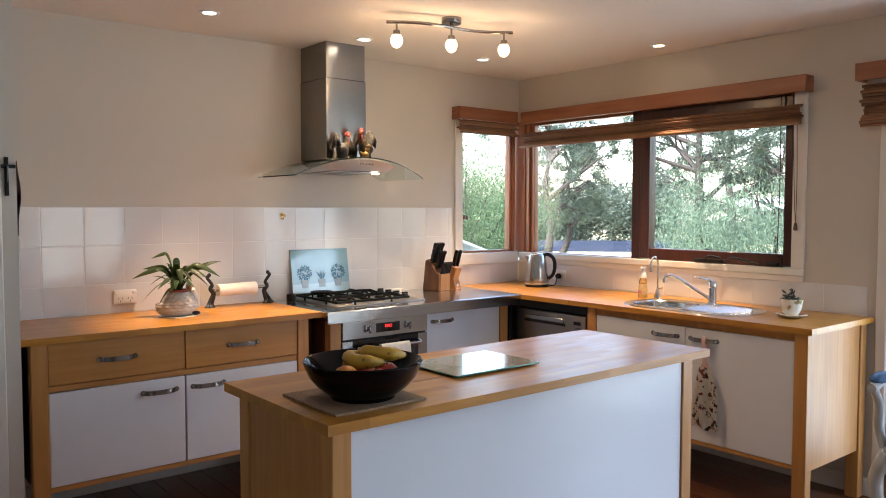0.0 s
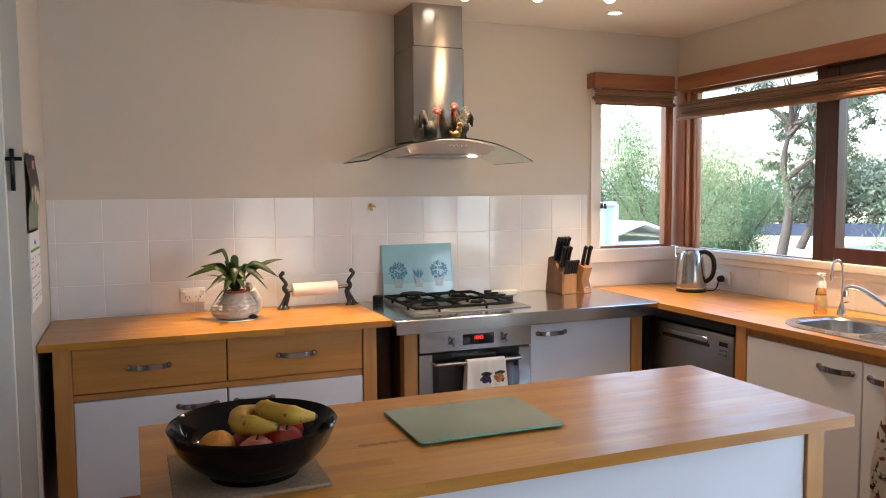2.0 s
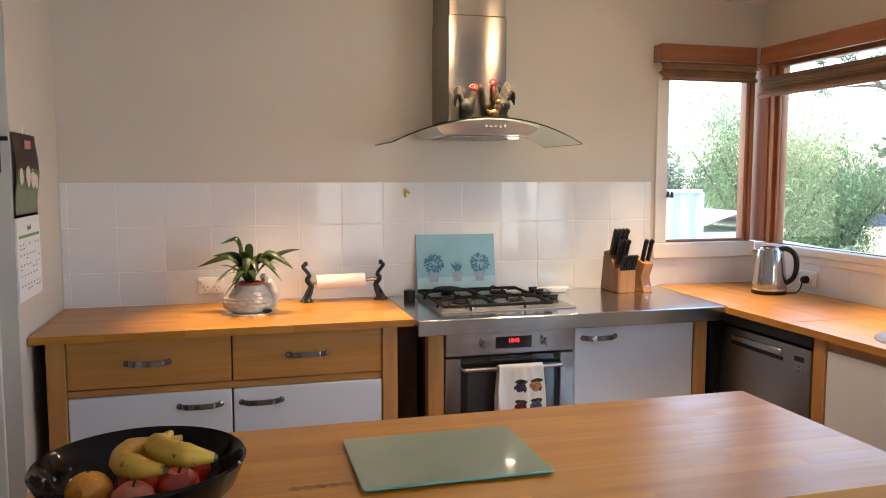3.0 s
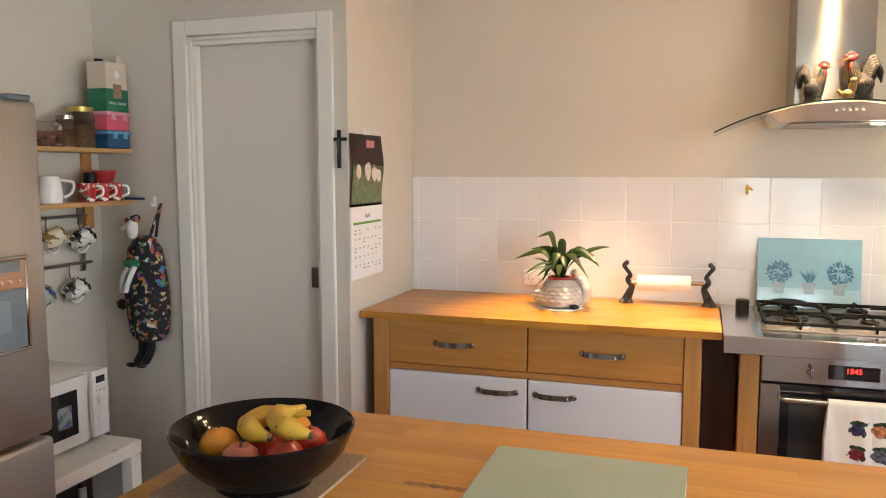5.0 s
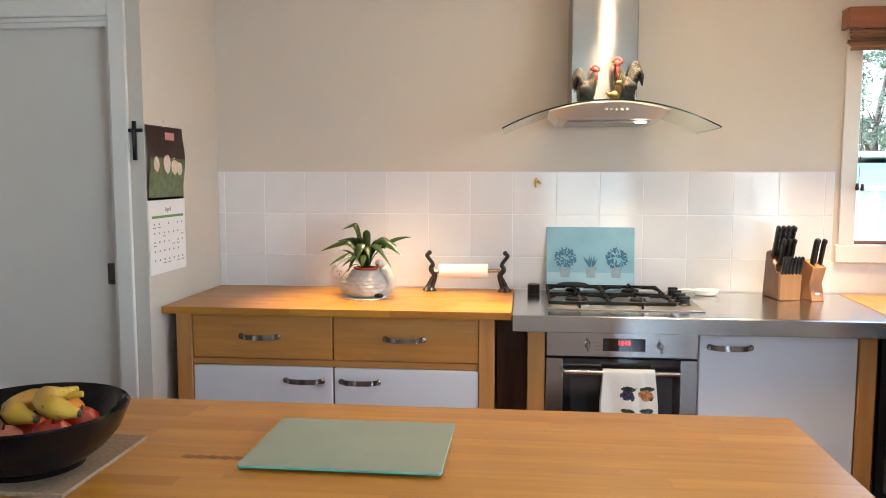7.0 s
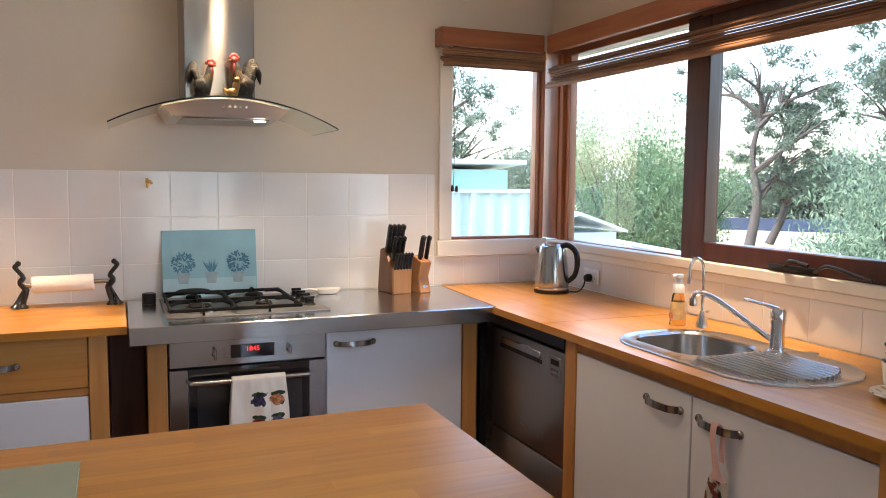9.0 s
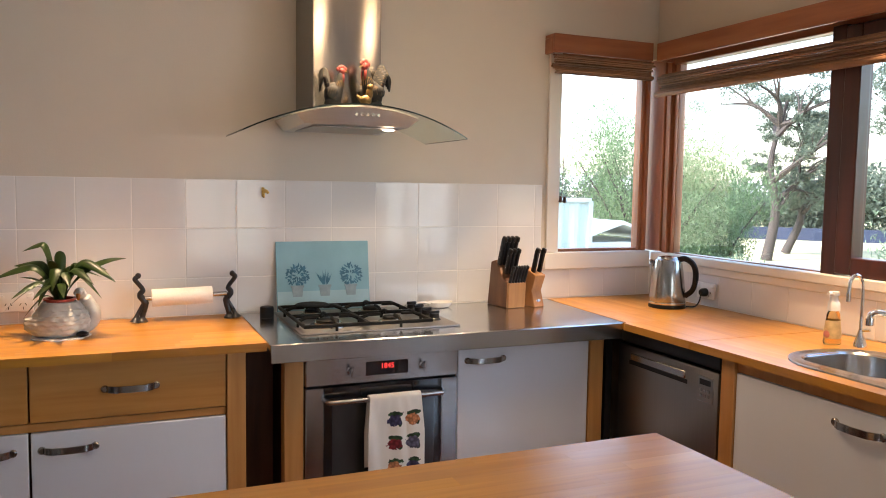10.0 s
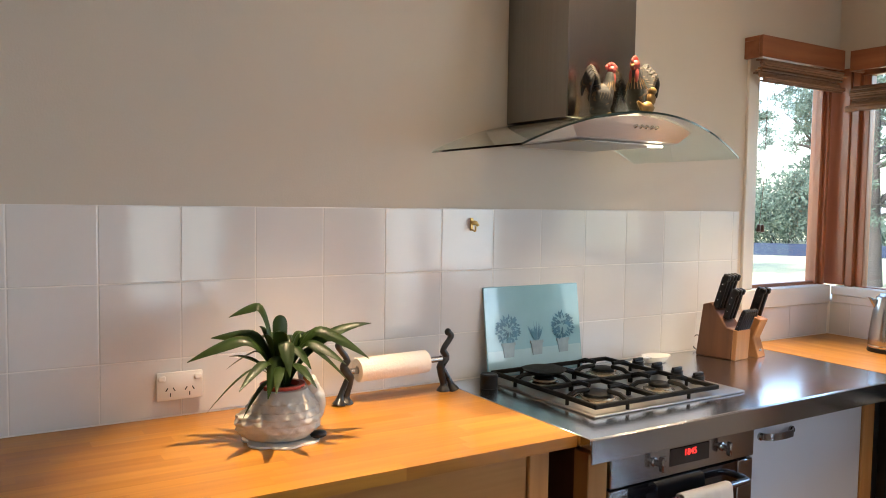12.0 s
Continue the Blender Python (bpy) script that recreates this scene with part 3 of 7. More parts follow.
# sideboard bench with two drawers and two doors
bench = thing("kitchen_bench", "beech bench unit with two drawers and two white doors", "kitchen bench", (1.33, 3.82, 0))
for x0, x1 in ((0.668, 0.733), (1.899, 1.960)):
    for y0, y1 in ((SF - 0.008, SF + 0.05), (4.03, 4.09)):
        part("leg", box(x0, x1, y0, y1, 0, 0.877, 0.003), BEECH, bench)
part("rail", box(0.733, 1.899, SF + 0.004, SF + 0.03, 0.240, 0.262, 0.002), BEECH_X, bench)
part("rail", box(0.733, 1.899, SF + 0.004, SF + 0.03, 0.668, 0.694, 0.002), BEECH_X, bench)
# The left side and the back are darker than the veneered right side.
part("side_panel", box(0.69, 0.71, SF + 0.05, 4.03, 0.24, 0.877, 0.002), DARK_GRAIN, bench)
part("side_panel", box(1.93, 1.95, SF + 0.05, 4.03, 0.24, 0.877, 0.002), VENEER_Z, bench)
part("base_panel", box(0.71, 1.93, SF + 0.03, 4.06, 0.240, 0.258, 0.002), BEECH_X, bench)
part("back_panel", box(0.71, 1.93, 4.06, 4.075, 0.24, 0.877), DARK_GRAIN, bench)
for x0, x1, hx in ((0.735, 1.3135, 1.014), (1.3185, 1.897, 1.604)):
    d = part("drawer_front", box(x0, x1, SF, SF + 0.02, 0.697, 0.874, 0.002), VENEER, bench)
    handle(d, hx, SF, 0.787, "s")
for x0, x1, hx in ((0.735, 1.3125, 1.196), (1.3195, 1.897, 1.424)):
    d = part("door", box(x0, x1, SF, SF + 0.02, 0.264, 0.665, 0.003), LAMINATE, bench, "white laminate door")
    handle(d, hx, SF, 0.611, "s")
staved_top(0.622, 2.025, 3.482, 4.112, 0.879, 0.907, "oiled staved beech worktop over the drawers", 1)

# cooker unit
unit = thing("cooker_unit", "beech cooker frame with a white side cupboard", "kitchen cabinet", (2.7, 3.82, 0))
for x0, x1 in ((2.088, 2.155), (3.316, 3.380)):
    part("leg", box(x0, x1, SF - 0.006, SF + 0.05, 0, 0.842, 0.003), BEECH, unit)
    part("leg", box(x0, x1, 4.03, 4.09, 0, 0.842, 0.003), BEECH, unit)
# The side next to the gap is darker than the two veneered ones.
part("side_panel", box(2.115, 2.135, SF + 0.05, 4.03, 0.1, 0.842), DARK_GRAIN, unit)
part("side_panel", box(2.737, 2.755, SF + 0.03, 4.06, 0.24, 0.842), VENEER_Z, unit)
part("side_panel", box(3.34, 3.36, SF + 0.05, 4.03, 0.24, 0.842), VENEER_Z, unit)
part("rail", box(2.155, 3.316, SF + 0.01, SF + 0.03, 0.240, 0.262, 0.002), BEECH_X, unit)
d = part("door", box(2.738, 3.312, SF, SF + 0.02, 0.264, 0.838, 0.003), LAMINATE, unit, "white laminate door")
handle(d, 2.85, SF, 0.785, "s")
solid("gap_panel", box(1.965, 2.085, 3.70, 3.715, 0.0, 0.86), DARK_GRAIN, "dark wood-grained panel in the gap beside the cooker", "panel")

# steel worktop, cut on the skew where it meets the timber
b = prism([(2.030, 3.44), (3.425, 3.44), (3.462, 4.112), (2.030, 4.112)], "z", 0.879, 0.907, bevel=0.002)
st = solid("steel_worktop", b, STEEL_TOP, "stainless steel worktop around the gas hob", "worktop")
part("apron", box(2.030, 3.412, 3.434, 3.4395, 0.845, 0.9055, 0.0015), STEEL, st, "brushed steel front edge")

# east run
EF = 3.445
run = thing("sink_unit", "beech sink unit with two white doors", "kitchen cabinet", (3.75, 2.25, 0))
for y0, y1 in ((1.634, 1.696), (2.852, 2.913)):
    part("leg", box(EF - 0.008, EF + 0.05, y0, y1, 0, 0.877, 0.003), BEECH, run)
    part("leg", box(3.985, 4.05, y0, y1, 0.0, 0.877, 0.003), BEECH, run)
part("top_rail", box(EF + 0.004, EF + 0.03, 1.696, 2.852, 0.84, 0.877, 0.002), BEECH, run)
part("rail", box(EF + 0.004, EF + 0.03, 1.696, 2.852, 0.243, 0.264, 0.002), BEECH, run)
part("side_panel", box(EF + 0.05, 3.985, 1.642, 1.660, 0.24, 0.877, 0.002), VENEER_Z, run)
part("side_panel", box(EF + 0.05, 3.985, 2.875, 2.893, 0.24, 0.877, 0.002), VENEER_Z, run)
part("base_panel", box(EF + 0.03, 4.03, 1.66, 2.875, 0.243, 0.26), VENEER, run)
for y0, y1, hy in ((2.2745, 2.850, 2.388), (1.698, 2.2685, 2.162)):
    d = part("door", box(EF, EF + 0.02, y0, y1, 0.266, 0.837, 0.003), LAMINATE, run, "white laminate door")
    handle(d, EF, hy, 0.785, "w")
# timber worktops laid up from staves that run along the east wall, one with the bowl left out
def cross_stave(t, x0, x1, y0, y1):
    bb = box(0, x1 - x0 - 0.0001, 0, y1 - y0 - 0.0001, 0, 0.028)
    ob = obj("stave", bb, TOP_Y, smooth=0)
    ob.parent = t
    ob.location = Vector((x0, y0, 0.879)) - ORIGIN[t.name]


def cross_staves(t, spans, seed):
    """Rows of staves; spans gives, for a row from x0 to x1, its start and the stretches of y to fill."""
    rg = random.Random(seed)
    for k in range(15):
        x0, x1 = 3.415 + 0.64700 * k / 15, 3.415 + 0.64700 * (k + 1) / 15
        for xa, y0, y1 in spans(x0, x1):
            cuts = [y0]
            while y1 - cuts[-1] > 0.62:
                cuts.append(cuts[-1] + rg.choice((0.28, 0.34, 0.40, 0.46, 0.52)) * (rg.uniform(0.4, 1) if len(cuts) == 1 else 1))
            cuts.append(y1)
            for a, c in zip(cuts, cuts[1:]):
                cross_stave(t, xa, x1, a, c)


sink_top = thing("worktop", "oiled staved beech worktop around the sink", "worktop", (3.74, 2.32, 0.879))
cross_staves(sink_top, lambda x0, x1: [(x0, 1.607, 2.40), (x0, 2.735, 3.043)] if x1 > 3.55 and x0 < 3.845 else [(x0, 1.607, 3.043)], 6)
corner_top = thing("worktop", "oiled staved beech corner worktop under the kettle", "worktop", (3.74, 3.58, 0.879))
cross_staves(corner_top, lambda x0, x1: [(x0, 3.047, 3.43)] if x0 < 3.42 else [(x0, 3.047, 3.43), (max(x0, 3.4675), 3.43, 4.112)], 7)
part("stave", prism([(3.430, 3.4305), (3.4672, 3.4305), (3.4672, 4.112)], "z", 0.879, 0.907), TOP_Y, corner_top, smooth=0)
corner = thing("corner_panel", "black panel in the corner beside the dishwasher", "panel", (3.45, 3.5, 0))
part("filler", box(3.40, 3.43, 3.52, 3.545, 0.1, 0.84), BLACK, corner)
part("strip", box(3.432, 3.447, 2.913, 3.52, 0.835, 0.877), BLACK, corner)

# dishwasher
dw = thing("dishwasher", "dark stainless steel drawer dishwasher under the worktop", "dishwasher", (3.74, 3.2, 0.0))
part("body", box(3.475, 4.03, 2.93, 3.51, 0.10, 0.832, 0.004), BLACK, dw)
d = part("door", box(EF + 0.004, EF + 0.032, 2.935, 3.505, 0.40, 0.815, 0.006, seg=2), STEEL_DARK, dw, "brushed steel drawer front")
b = box(EF - 0.002, EF + 0.01, 3.10, 3.42, 0.758, 0.788, 0.004)
part("handle", b, STEEL, d, "recessed grip")
pn = part("control_panel", box(EF + 0.001, EF + 0.006, 2.955, 3.035, 0.70, 0.79, 0.002), STEEL_DARK, d, "steel control panel")
part("display", box(EF - 0.0002, EF + 0.002, 2.968, 3.022, 0.760, 0.780), BLACK, pn)
for z in (0.718, 0.736):
    for y in (2.972, 2.990, 3.008):
        part("button", box(EF - 0.0004, EF + 0.002, y, y + 0.011, z, z + 0.009), SATIN, pn)
part("grip_shadow", box(EF + 0.0026, EF + 0.005, 3.09, 3.43, 0.742, 0.758), BLACK, d)
part("marking", box(EF + 0.0030, EF + 0.005, 3.19, 3.25, 0.468, 0.474), SATIN, d)
part("drawer", box(EF + 0.004, EF + 0.032, 2.935, 3.505, 0.11, 0.394, 0.006, seg=2), STEEL_DARK, dw, "brushed steel lower drawer front")

# island
isl = thing("island_bench", "beech island bench with a white laminate back", "kitchen bench", (1.83, 1.98, 0))
for x0, x1 in ((0.998, 1.058), (2.535, 2.595)):
    for y0, y1 in ((1.672, 1.732), (2.165, 2.225)):
        part("leg", box(x0, x1, y0, y1, 0, 0.872, 0.003), BEECH, isl)
part("back_panel", box(1.058, 2.535, 1.680, 1.697, 0.05, 0.872, 0.002), LAMINATE, isl, "white laminate panel")
part("side_panel", box(1.004, 1.022, 1.732, 2.165, 0.05, 0.872, 0.002), VENEER_Z, isl)
part("side_panel", box(2.57, 2.588, 1.732, 2.165, 0.05, 0.872, 0.002), VENEER_Z, isl)
part("front_panel", box(1.058, 2.535, 2.20, 2.215, 0.24, 0.872, 0.002), LAMINATE, isl, "white laminate doors")
part("base_panel", box(1.022, 2.57, 1.697, 2.20, 0.05, 0.07), VENEER, isl)
staved_top(0.966, 2.655, 1.636, 2.262, 0.874, 0.902, "oiled staved beech island top with scorch marks", 2)

# ---- cooking wall ----
# range hood
hood = thing("range_hood", "steel chimney range hood with a curved glass canopy", "range hood", (2.40, 3.9, 1.60))
b = box(2.258, 2.526, 3.822, 4.118, 1.72, 2.18, 0.003)
flue = part("flue", b, FLUE, hood, "brushed steel chimney")
part("flue_upper", box(2.262, 2.522, 3.826, 4.118, 2.18, H, 0.002), FLUE, hood)


def hood_z(x):
    return 1.722 - 0.105 * ((x - 2.404) / 0.426) ** 2


def hood_front(x):
    return 3.622 + 0.046 * ((x - 2.404) / 0.426) ** 2


b = bmesh.new()
N = 36
cols = []
for i in range(N + 1):
    x = 1.978 + 0.852 * i / N
    ring = []
    for j in range(7):
        y = hood_front(x) + (4.116 - hood_front(x)) * j / 6
        ring.append((x, y))
    cols.append([[b.verts.new((x, y, hood_z(x) + dz)) for x, y in ring] for dz in (0.0, 0.006)])
for A, C in zip(cols, cols[1:]):
    for j in range(6):
        b.faces.new((A[1][j], C[1][j], C[1][j + 1], A[1][j + 1]))
        b.faces.new((A[0][j], A[0][j + 1], C[0][j + 1], C[0][j]))
    for j in (0, 6):
        f = b.faces.new((A[0][j], C[0][j], C[1][j], A[1][j]))
        f.material_index = 1 if j == 0 else 0
for A in (cols[0], cols[-1]):
    for j in range(6):
        b.faces.new((A[0][j], A[0][j + 1], A[1][j + 1], A[1][j]))
can = part("canopy", b, [HOOD_GLASS, EDGE_GLASS], hood, "curved clear glass canopy with a dark edge")
can.visible_shadow = False
# steel body under the glass
b = bmesh.new()
top, low = [], []
for i in range(25):
    u = -1 + 2 * i / 24
    x = 2.404 + 0.235 * u
    top.append(b.verts.new((x, 3.665 + 0.03 * u * u, hood_z(x) - 0.003)))
    low.append(b.verts.new((2.404 + 0.20 * u, 3.695 + 0.02 * u * u, 1.655)))
back_t = [b.verts.new((v.co.x, 4.10, hood_z(v.co.x) - 0.003)) for v in top]
back_l = [b.verts.new((v.co.x, 4.10, 1.648)) for v in low]
for s, t in ((top, low), (low, back_l), (back_l, back_t), (back_t, top)):
    for i in range(24):
        b.faces.new((s[i], s[i + 1], t[i + 1], t[i]))
for i in (0, 24):
    b.faces.new((top[i], low[i], back_l[i], back_t[i]))
hb = part("body", b, HOOD_STEEL, hood, "brushed steel hood body")
for i in range(5):
    part("button", lathe([(0, 0), (0.006, 0), (0.006, 0.008), (0.004, 0.010), (0, 0.010)], m=pose(2.385 + 0.021 * i, 3.677, 1.690, 90 - 20, 0, 0), n=12), CHROME, hb)
part("filter", box(2.24, 2.57, 3.74, 4.06, 1.646, 1.652, 0.002), STEEL_DARK, hb)
HOOD_LENS = glow("hood_lamp_lens", (1.0, 0.86, 0.62), 1.6)
part("lamp_lens", lathe([(0, 0), (0.022, 0), (0.022, 0.004), (0, 0.004)], (2.53, 3.735, 1.642), 18), HOOD_LENS, hb, "lit halogen lens")
lamp("hood_lamp", "SPOT", 0.9, (1.0, 0.78, 0.5), look((2.53, 3.735, 1.636), (2.53, 3.80, 0.9)), spot=radians(100), blend=0.6, soft=0.015)

# roosters on the hood
RED = mat("rooster_red", (0.17, 0.012, 0.007), 0.55, vary=0.3, scale=40)
DARKF = speckled("rooster_feathers", (0.006, 0.006, 0.006), [(0.06, 0.034, 0.014), (0.012, 0.016, 0.014)], 60, 0.56, 0.8)
GOLD = mat("gold_paint", (0.17, 0.10, 0.028), 0.5, 0.5, vary=0.3, scale=60)


def rooster(x, y, z, size, turn, label, upright=0.0):
    """A stocky painted rooster: plump body, banded sickle tail, streaked neck, red face and comb."""
    b = bmesh.new()
    blob((0, 0, 0.052), (0.046, 0.034, 0.050), b, 0, 3, 0.12)
    lathe([(0.0, 0.0), (0.030, 0.0), (0.036, 0.012), (0.030, 0.028), (0.0, 0.034)], (-0.004, 0, 0), 18, b, squash=(1.2, 0.9))
    tube(arc([(0.012, 0, 0.060), (0.028, 0, 0.095), (0.034, 0, 0.125), (0.036, 0, 0.142)], 5), [0.034, 0.032, 0.030, 0.028, 0.026, 0.024, 0.022, 0.021, 0.020, 0.019, 0.018, 0.017, 0.016, 0.015, 0.014, 0.012], 14, b)
    for k in range(14):
        a = -2.2 + 4.4 * k / 13
        tube([(0.036 + 0.014 * math.cos(a), 0.015 * math.sin(a), 0.122), (0.024 + 0.030 * math.cos(a), 0.031 * math.sin(a), 0.080)], [0.0014, 0.0007], 5, b, 2)
    for k in range(7):
        side = (k - 3) * 0.0068
        high = 0.150 - 0.010 * abs(k - 3)
        c = arc([(-0.020, side * 0.6, 0.055), (-0.030, side, high * 0.72), (-0.044, side * 1.2, high), (-0.062, side * 1.3, high - 0.012), (-0.068, side * 1.3, high - 0.056)], 4)
        tube(c, [0.012] * 4 + [0.013] * 6 + [0.011] * 4 + [0.008, 0.006, 0.003], 8, b)
        for q in range(3, 15, 2):
            tube([c[q] - (c[q + 1] - c[q]).normalized() * 0.0012, c[q] + (c[q + 1] - c[q]).normalized() * 0.0012], 0.0137 if q < 11 else 0.0105, 8, b, 3)
    for s2 in (-1, 1):
        blob((-0.006, 0.030 * s2, 0.060), (0.034, 0.009, 0.026), b, 0, 2, 0.15)
        for q in range(4):
            tube([(-0.030 + 0.012 * q, 0.038 * s2, 0.048), (-0.022 + 0.012 * q, 0.037 * s2, 0.070)], [0.0010, 0.0016], 5, b, 3)
        blob((0.046, 0.009 * s2, 0.118), (0.009, 0.006, 0.022), b, 1, 2)
        blob((0.020, 0.018 * s2, 0.004), (0.022, 0.011, 0.006), b, 2, 1)
    blob((0.042, 0, 0.148), (0.018, 0.015, 0.017), b, 1, 2)
    for k in range(5):
        blob((0.020 + 0.010 * k, 0, 0.168 - 0.0025 * (k - 2) ** 2), (0.008, 0.005, 0.010), b, 1, 1)
    tube([(0.054, 0, 0.150), (0.072, 0, 0.144)], [0.007, 0.001], 8, b, 2)
    b.transform(Matrix.Translation((x, y, z)) @ pose(0, 0, 0, 0, -upright, turn) @ Matrix.Diagonal((size * 0.86, size, size, 1)))
    solid("rooster_figurine", b, [DARKF, RED, GOLD, STRAW], label, "figurine", "roosters on the hood")


STRAW = mat("feather_bands", (0.07, 0.052, 0.028), 0.6, vary=0.3, scale=60)
rooster(2.318, 3.745, 1.7235, 0.86, -14, "dark painted rooster figurine with a red comb, smaller")
rooster(2.468, 3.745, 1.7230, 1.02, 200, "large dark painted rooster figurine with red wattles")
b = bmesh.new()
blob((2.418, 3.665, 1.744), (0.024, 0.017, 0.019), b, 0, 2, 0.2)
blob((2.432, 3.664, 1.770), (0.014, 0.012, 0.022), b, 0, 2, 0.2)
blob((2.434, 3.662, 1.792), (0.013, 0.012, 0.012), b, 0, 2, 0.2)
tube([(2.404, 3.666, 1.742), (2.384, 3.668, 1.760)], [0.011, 0.004], 8, b)
lathe([(0, 0), (0.018, 0), (0.014, 0.014), (0, 0.014)], (2.418, 3.665, 1.7265), 12, b)
solid("chick_figurine", b, GOLD, "small gold painted chick figurine on the hood", "figurine", "roosters on the hood")

# oven
oven = thing("oven", "built-in stainless steel oven with a red clock display", "oven", (2.445, 3.8, 0.2))
OY = SF - 0.012
part("body", box(2.160, 2.733, OY + 0.025, 4.05, 0.20, 0.838), BLACK, oven)
cp = part("control_panel", box(2.160, 2.733, OY, OY + 0.025, 0.738, 0.836, 0.003), STEEL, oven, "brushed steel control panel")
part("display", box(2.375, 2.535, OY - 0.002, OY + 0.01, 0.762, 0.812, 0.002), BLACK_GLASS, cp, "black display window")
LED = glow("red_led", (1.0, 0.04, 0.03), 0.22)
d = lettering("clock_digits", "1845", 0.026, pose(2.455, OY - 0.003, 0.794, 90, 0, 0), LED, cp)
for x in (2.318, 2.590):
    k = part("knob", lathe([(0, 0), (0.013, 0), (0.013, 0.003), (0.009, 0.005), (0.008, 0.018), (0, 0.018)], m=pose(x, OY, 0.786, 90, 0, 0), n=20), STEEL, cp, "steel knob")
    part("knob_grip", box(x - 0.0045, x + 0.0045, OY - 0.034, OY - 0.016, 0.766, 0.806, 0.003), STEEL, k, "slim steel grip")
for i in range(3):
    part("marking", box(2.345, 2.362, OY - 0.0006, OY + 0.001, 0.765 + 0.014 * i, 0.768 + 0.014 * i), SATIN, cp)
od = part("door", box(2.160, 2.226, OY + 0.002, OY + 0.03, 0.235, 0.731, 0.003), STEEL, oven, "steel door with a dark glass")
part("door_side", box(2.667, 2.733, OY + 0.002, OY + 0.03, 0.235, 0.731, 0.003), STEEL, od)
part("door_glass", box(2.226, 2.667, OY + 0.004, OY + 0.03, 0.235, 0.731, 0.001), BLACK_GLASS, od, "black oven glass")
part("door_window", box(2.255, 2.640, OY + 0.0025, OY + 0.006, 0.30, 0.665, 0.001), mat("oven_window", (0.03, 0.032, 0.034), 0.05, coat=0.6), od)
hd = part("door_handle", tube(arc([(2.225, OY + 0.004, 0.688), (2.232, OY - 0.032, 0.688), (2.26, OY - 0.04, 0.688), (2.445, OY - 0.042, 0.688), (2.63, OY - 0.04, 0.688), (2.66, OY - 0.032, 0.688), (2.667, OY + 0.004, 0.688)], 5), 0.0095, 10), STEEL, od, "steel bar handle")



def fruit_print(name, base, motifs):
    """Cloth printed with ragged round motifs: (x, z, half width, half height, colour), in the room's metres."""
    m = mat(name, base, 0.9, bump=0.25, bump_scale=400)
    n, l = m.node_tree.nodes, m.node_tree.links
    b = n["Principled BSDF"]
    geo = n.new("ShaderNodeNewGeometry")
    rag = n.new("ShaderNodeTexNoise")
    rag.inputs["Scale"].default_value, rag.inputs["Detail"].default_value = 70, 4
    l.new(geo.outputs["Position"], rag.inputs["Vector"])
    cell = n.new("ShaderNodeTexVoronoi")
    cell.inputs["Scale"].default_value = 85
    l.new(geo.outputs["Position"], cell.inputs["Vector"])
    last = None
    for x, z, hx, hz, colour in motifs:
        mv = n.new("ShaderNodeVectorMath")
        mv.operation = "SUBTRACT"
        mv.inputs[1].default_value = (x, 0, z)
        l.new(geo.outputs["Position"], mv.inputs[0])
        sc = n.new("ShaderNodeVectorMath")
        sc.operation = "MULTIPLY"
        sc.inputs[1].default_value = (1 / hx, 0, 1 / hz)
        l.new(mv.outputs["Vector"], sc.inputs[0])
        ln = n.new("ShaderNodeVectorMath")
        ln.operation = "LENGTH"
        l.new(sc.outputs["Vector"], ln.inputs[0])
        ad = n.new("ShaderNodeMath")
        ad.operation = "MULTIPLY_ADD"
        ad.inputs[1].default_value = 1.6
        l.new(rag.outputs["Fac"], ad.inputs[0])
        l.new(ln.outputs["Value"], ad.inputs[2])
        inside = n.new("ShaderNodeMapRange")
        inside.inputs["From Min"].default_value, inside.inputs["From Max"].default_value = 1.86, 1.74
        l.new(ad.outputs[0], inside.inputs["Value"])
        shade = n.new("ShaderNodeHueSaturation")
        shade.inputs["Color"].default_value = (*colour, 1)
        val = n.new("ShaderNodeMapRange")
        val.inputs["From Max"].default_value = 0.7
        val.inputs["To Min"].default_value, val.inputs["To Max"].default_value = 1.5, 0.5
        l.new(cell.outputs["Distance"], val.inputs["Value"])
        l.new(val.outputs["Result"], shade.inputs["Value"])
        mx = n.new("ShaderNodeMix")
        mx.data_type = "RGBA"
        l.new(inside.outputs["Result"], mx.inputs["Factor"])
        if last is None:
            mx.inputs["A"].default_value = (*base, 1)
        else:
            l.new(last, mx.inputs["A"])
        l.new(shade.outputs["Color"], mx.inputs["B"])
        last = mx.outputs["Result"]
    l.new(last, b.inputs["Base Color"])
    return m


FRUITS = []
GRAPE, PEACHY, CHERRY, PLUM, SPRIG = (0.05, 0.045, 0.11), (0.55, 0.22, 0.09), (0.24, 0.025, 0.035), (0.12, 0.12, 0.19), (0.025, 0.07, 0.03)
for row, z in enumerate((0.612, 0.528, 0.444, 0.360)):
    for col, x in enumerate((2.462, 2.532)):
        FRUITS.append((x + 0.004, z + 0.020, 0.026, 0.010, SPRIG))
        FRUITS.append((x + 0.018, z - 0.010, 0.009, 0.014, SPRIG))
        FRUITS.append((x, z - 0.002, 0.026, 0.019, ((GRAPE, PEACHY), (CHERRY, PLUM), (PEACHY, GRAPE), (PLUM, CHERRY))[row][col]))
TOWEL = fruit_print("fruit_print_towel", (0.80, 0.77, 0.70), FRUITS)


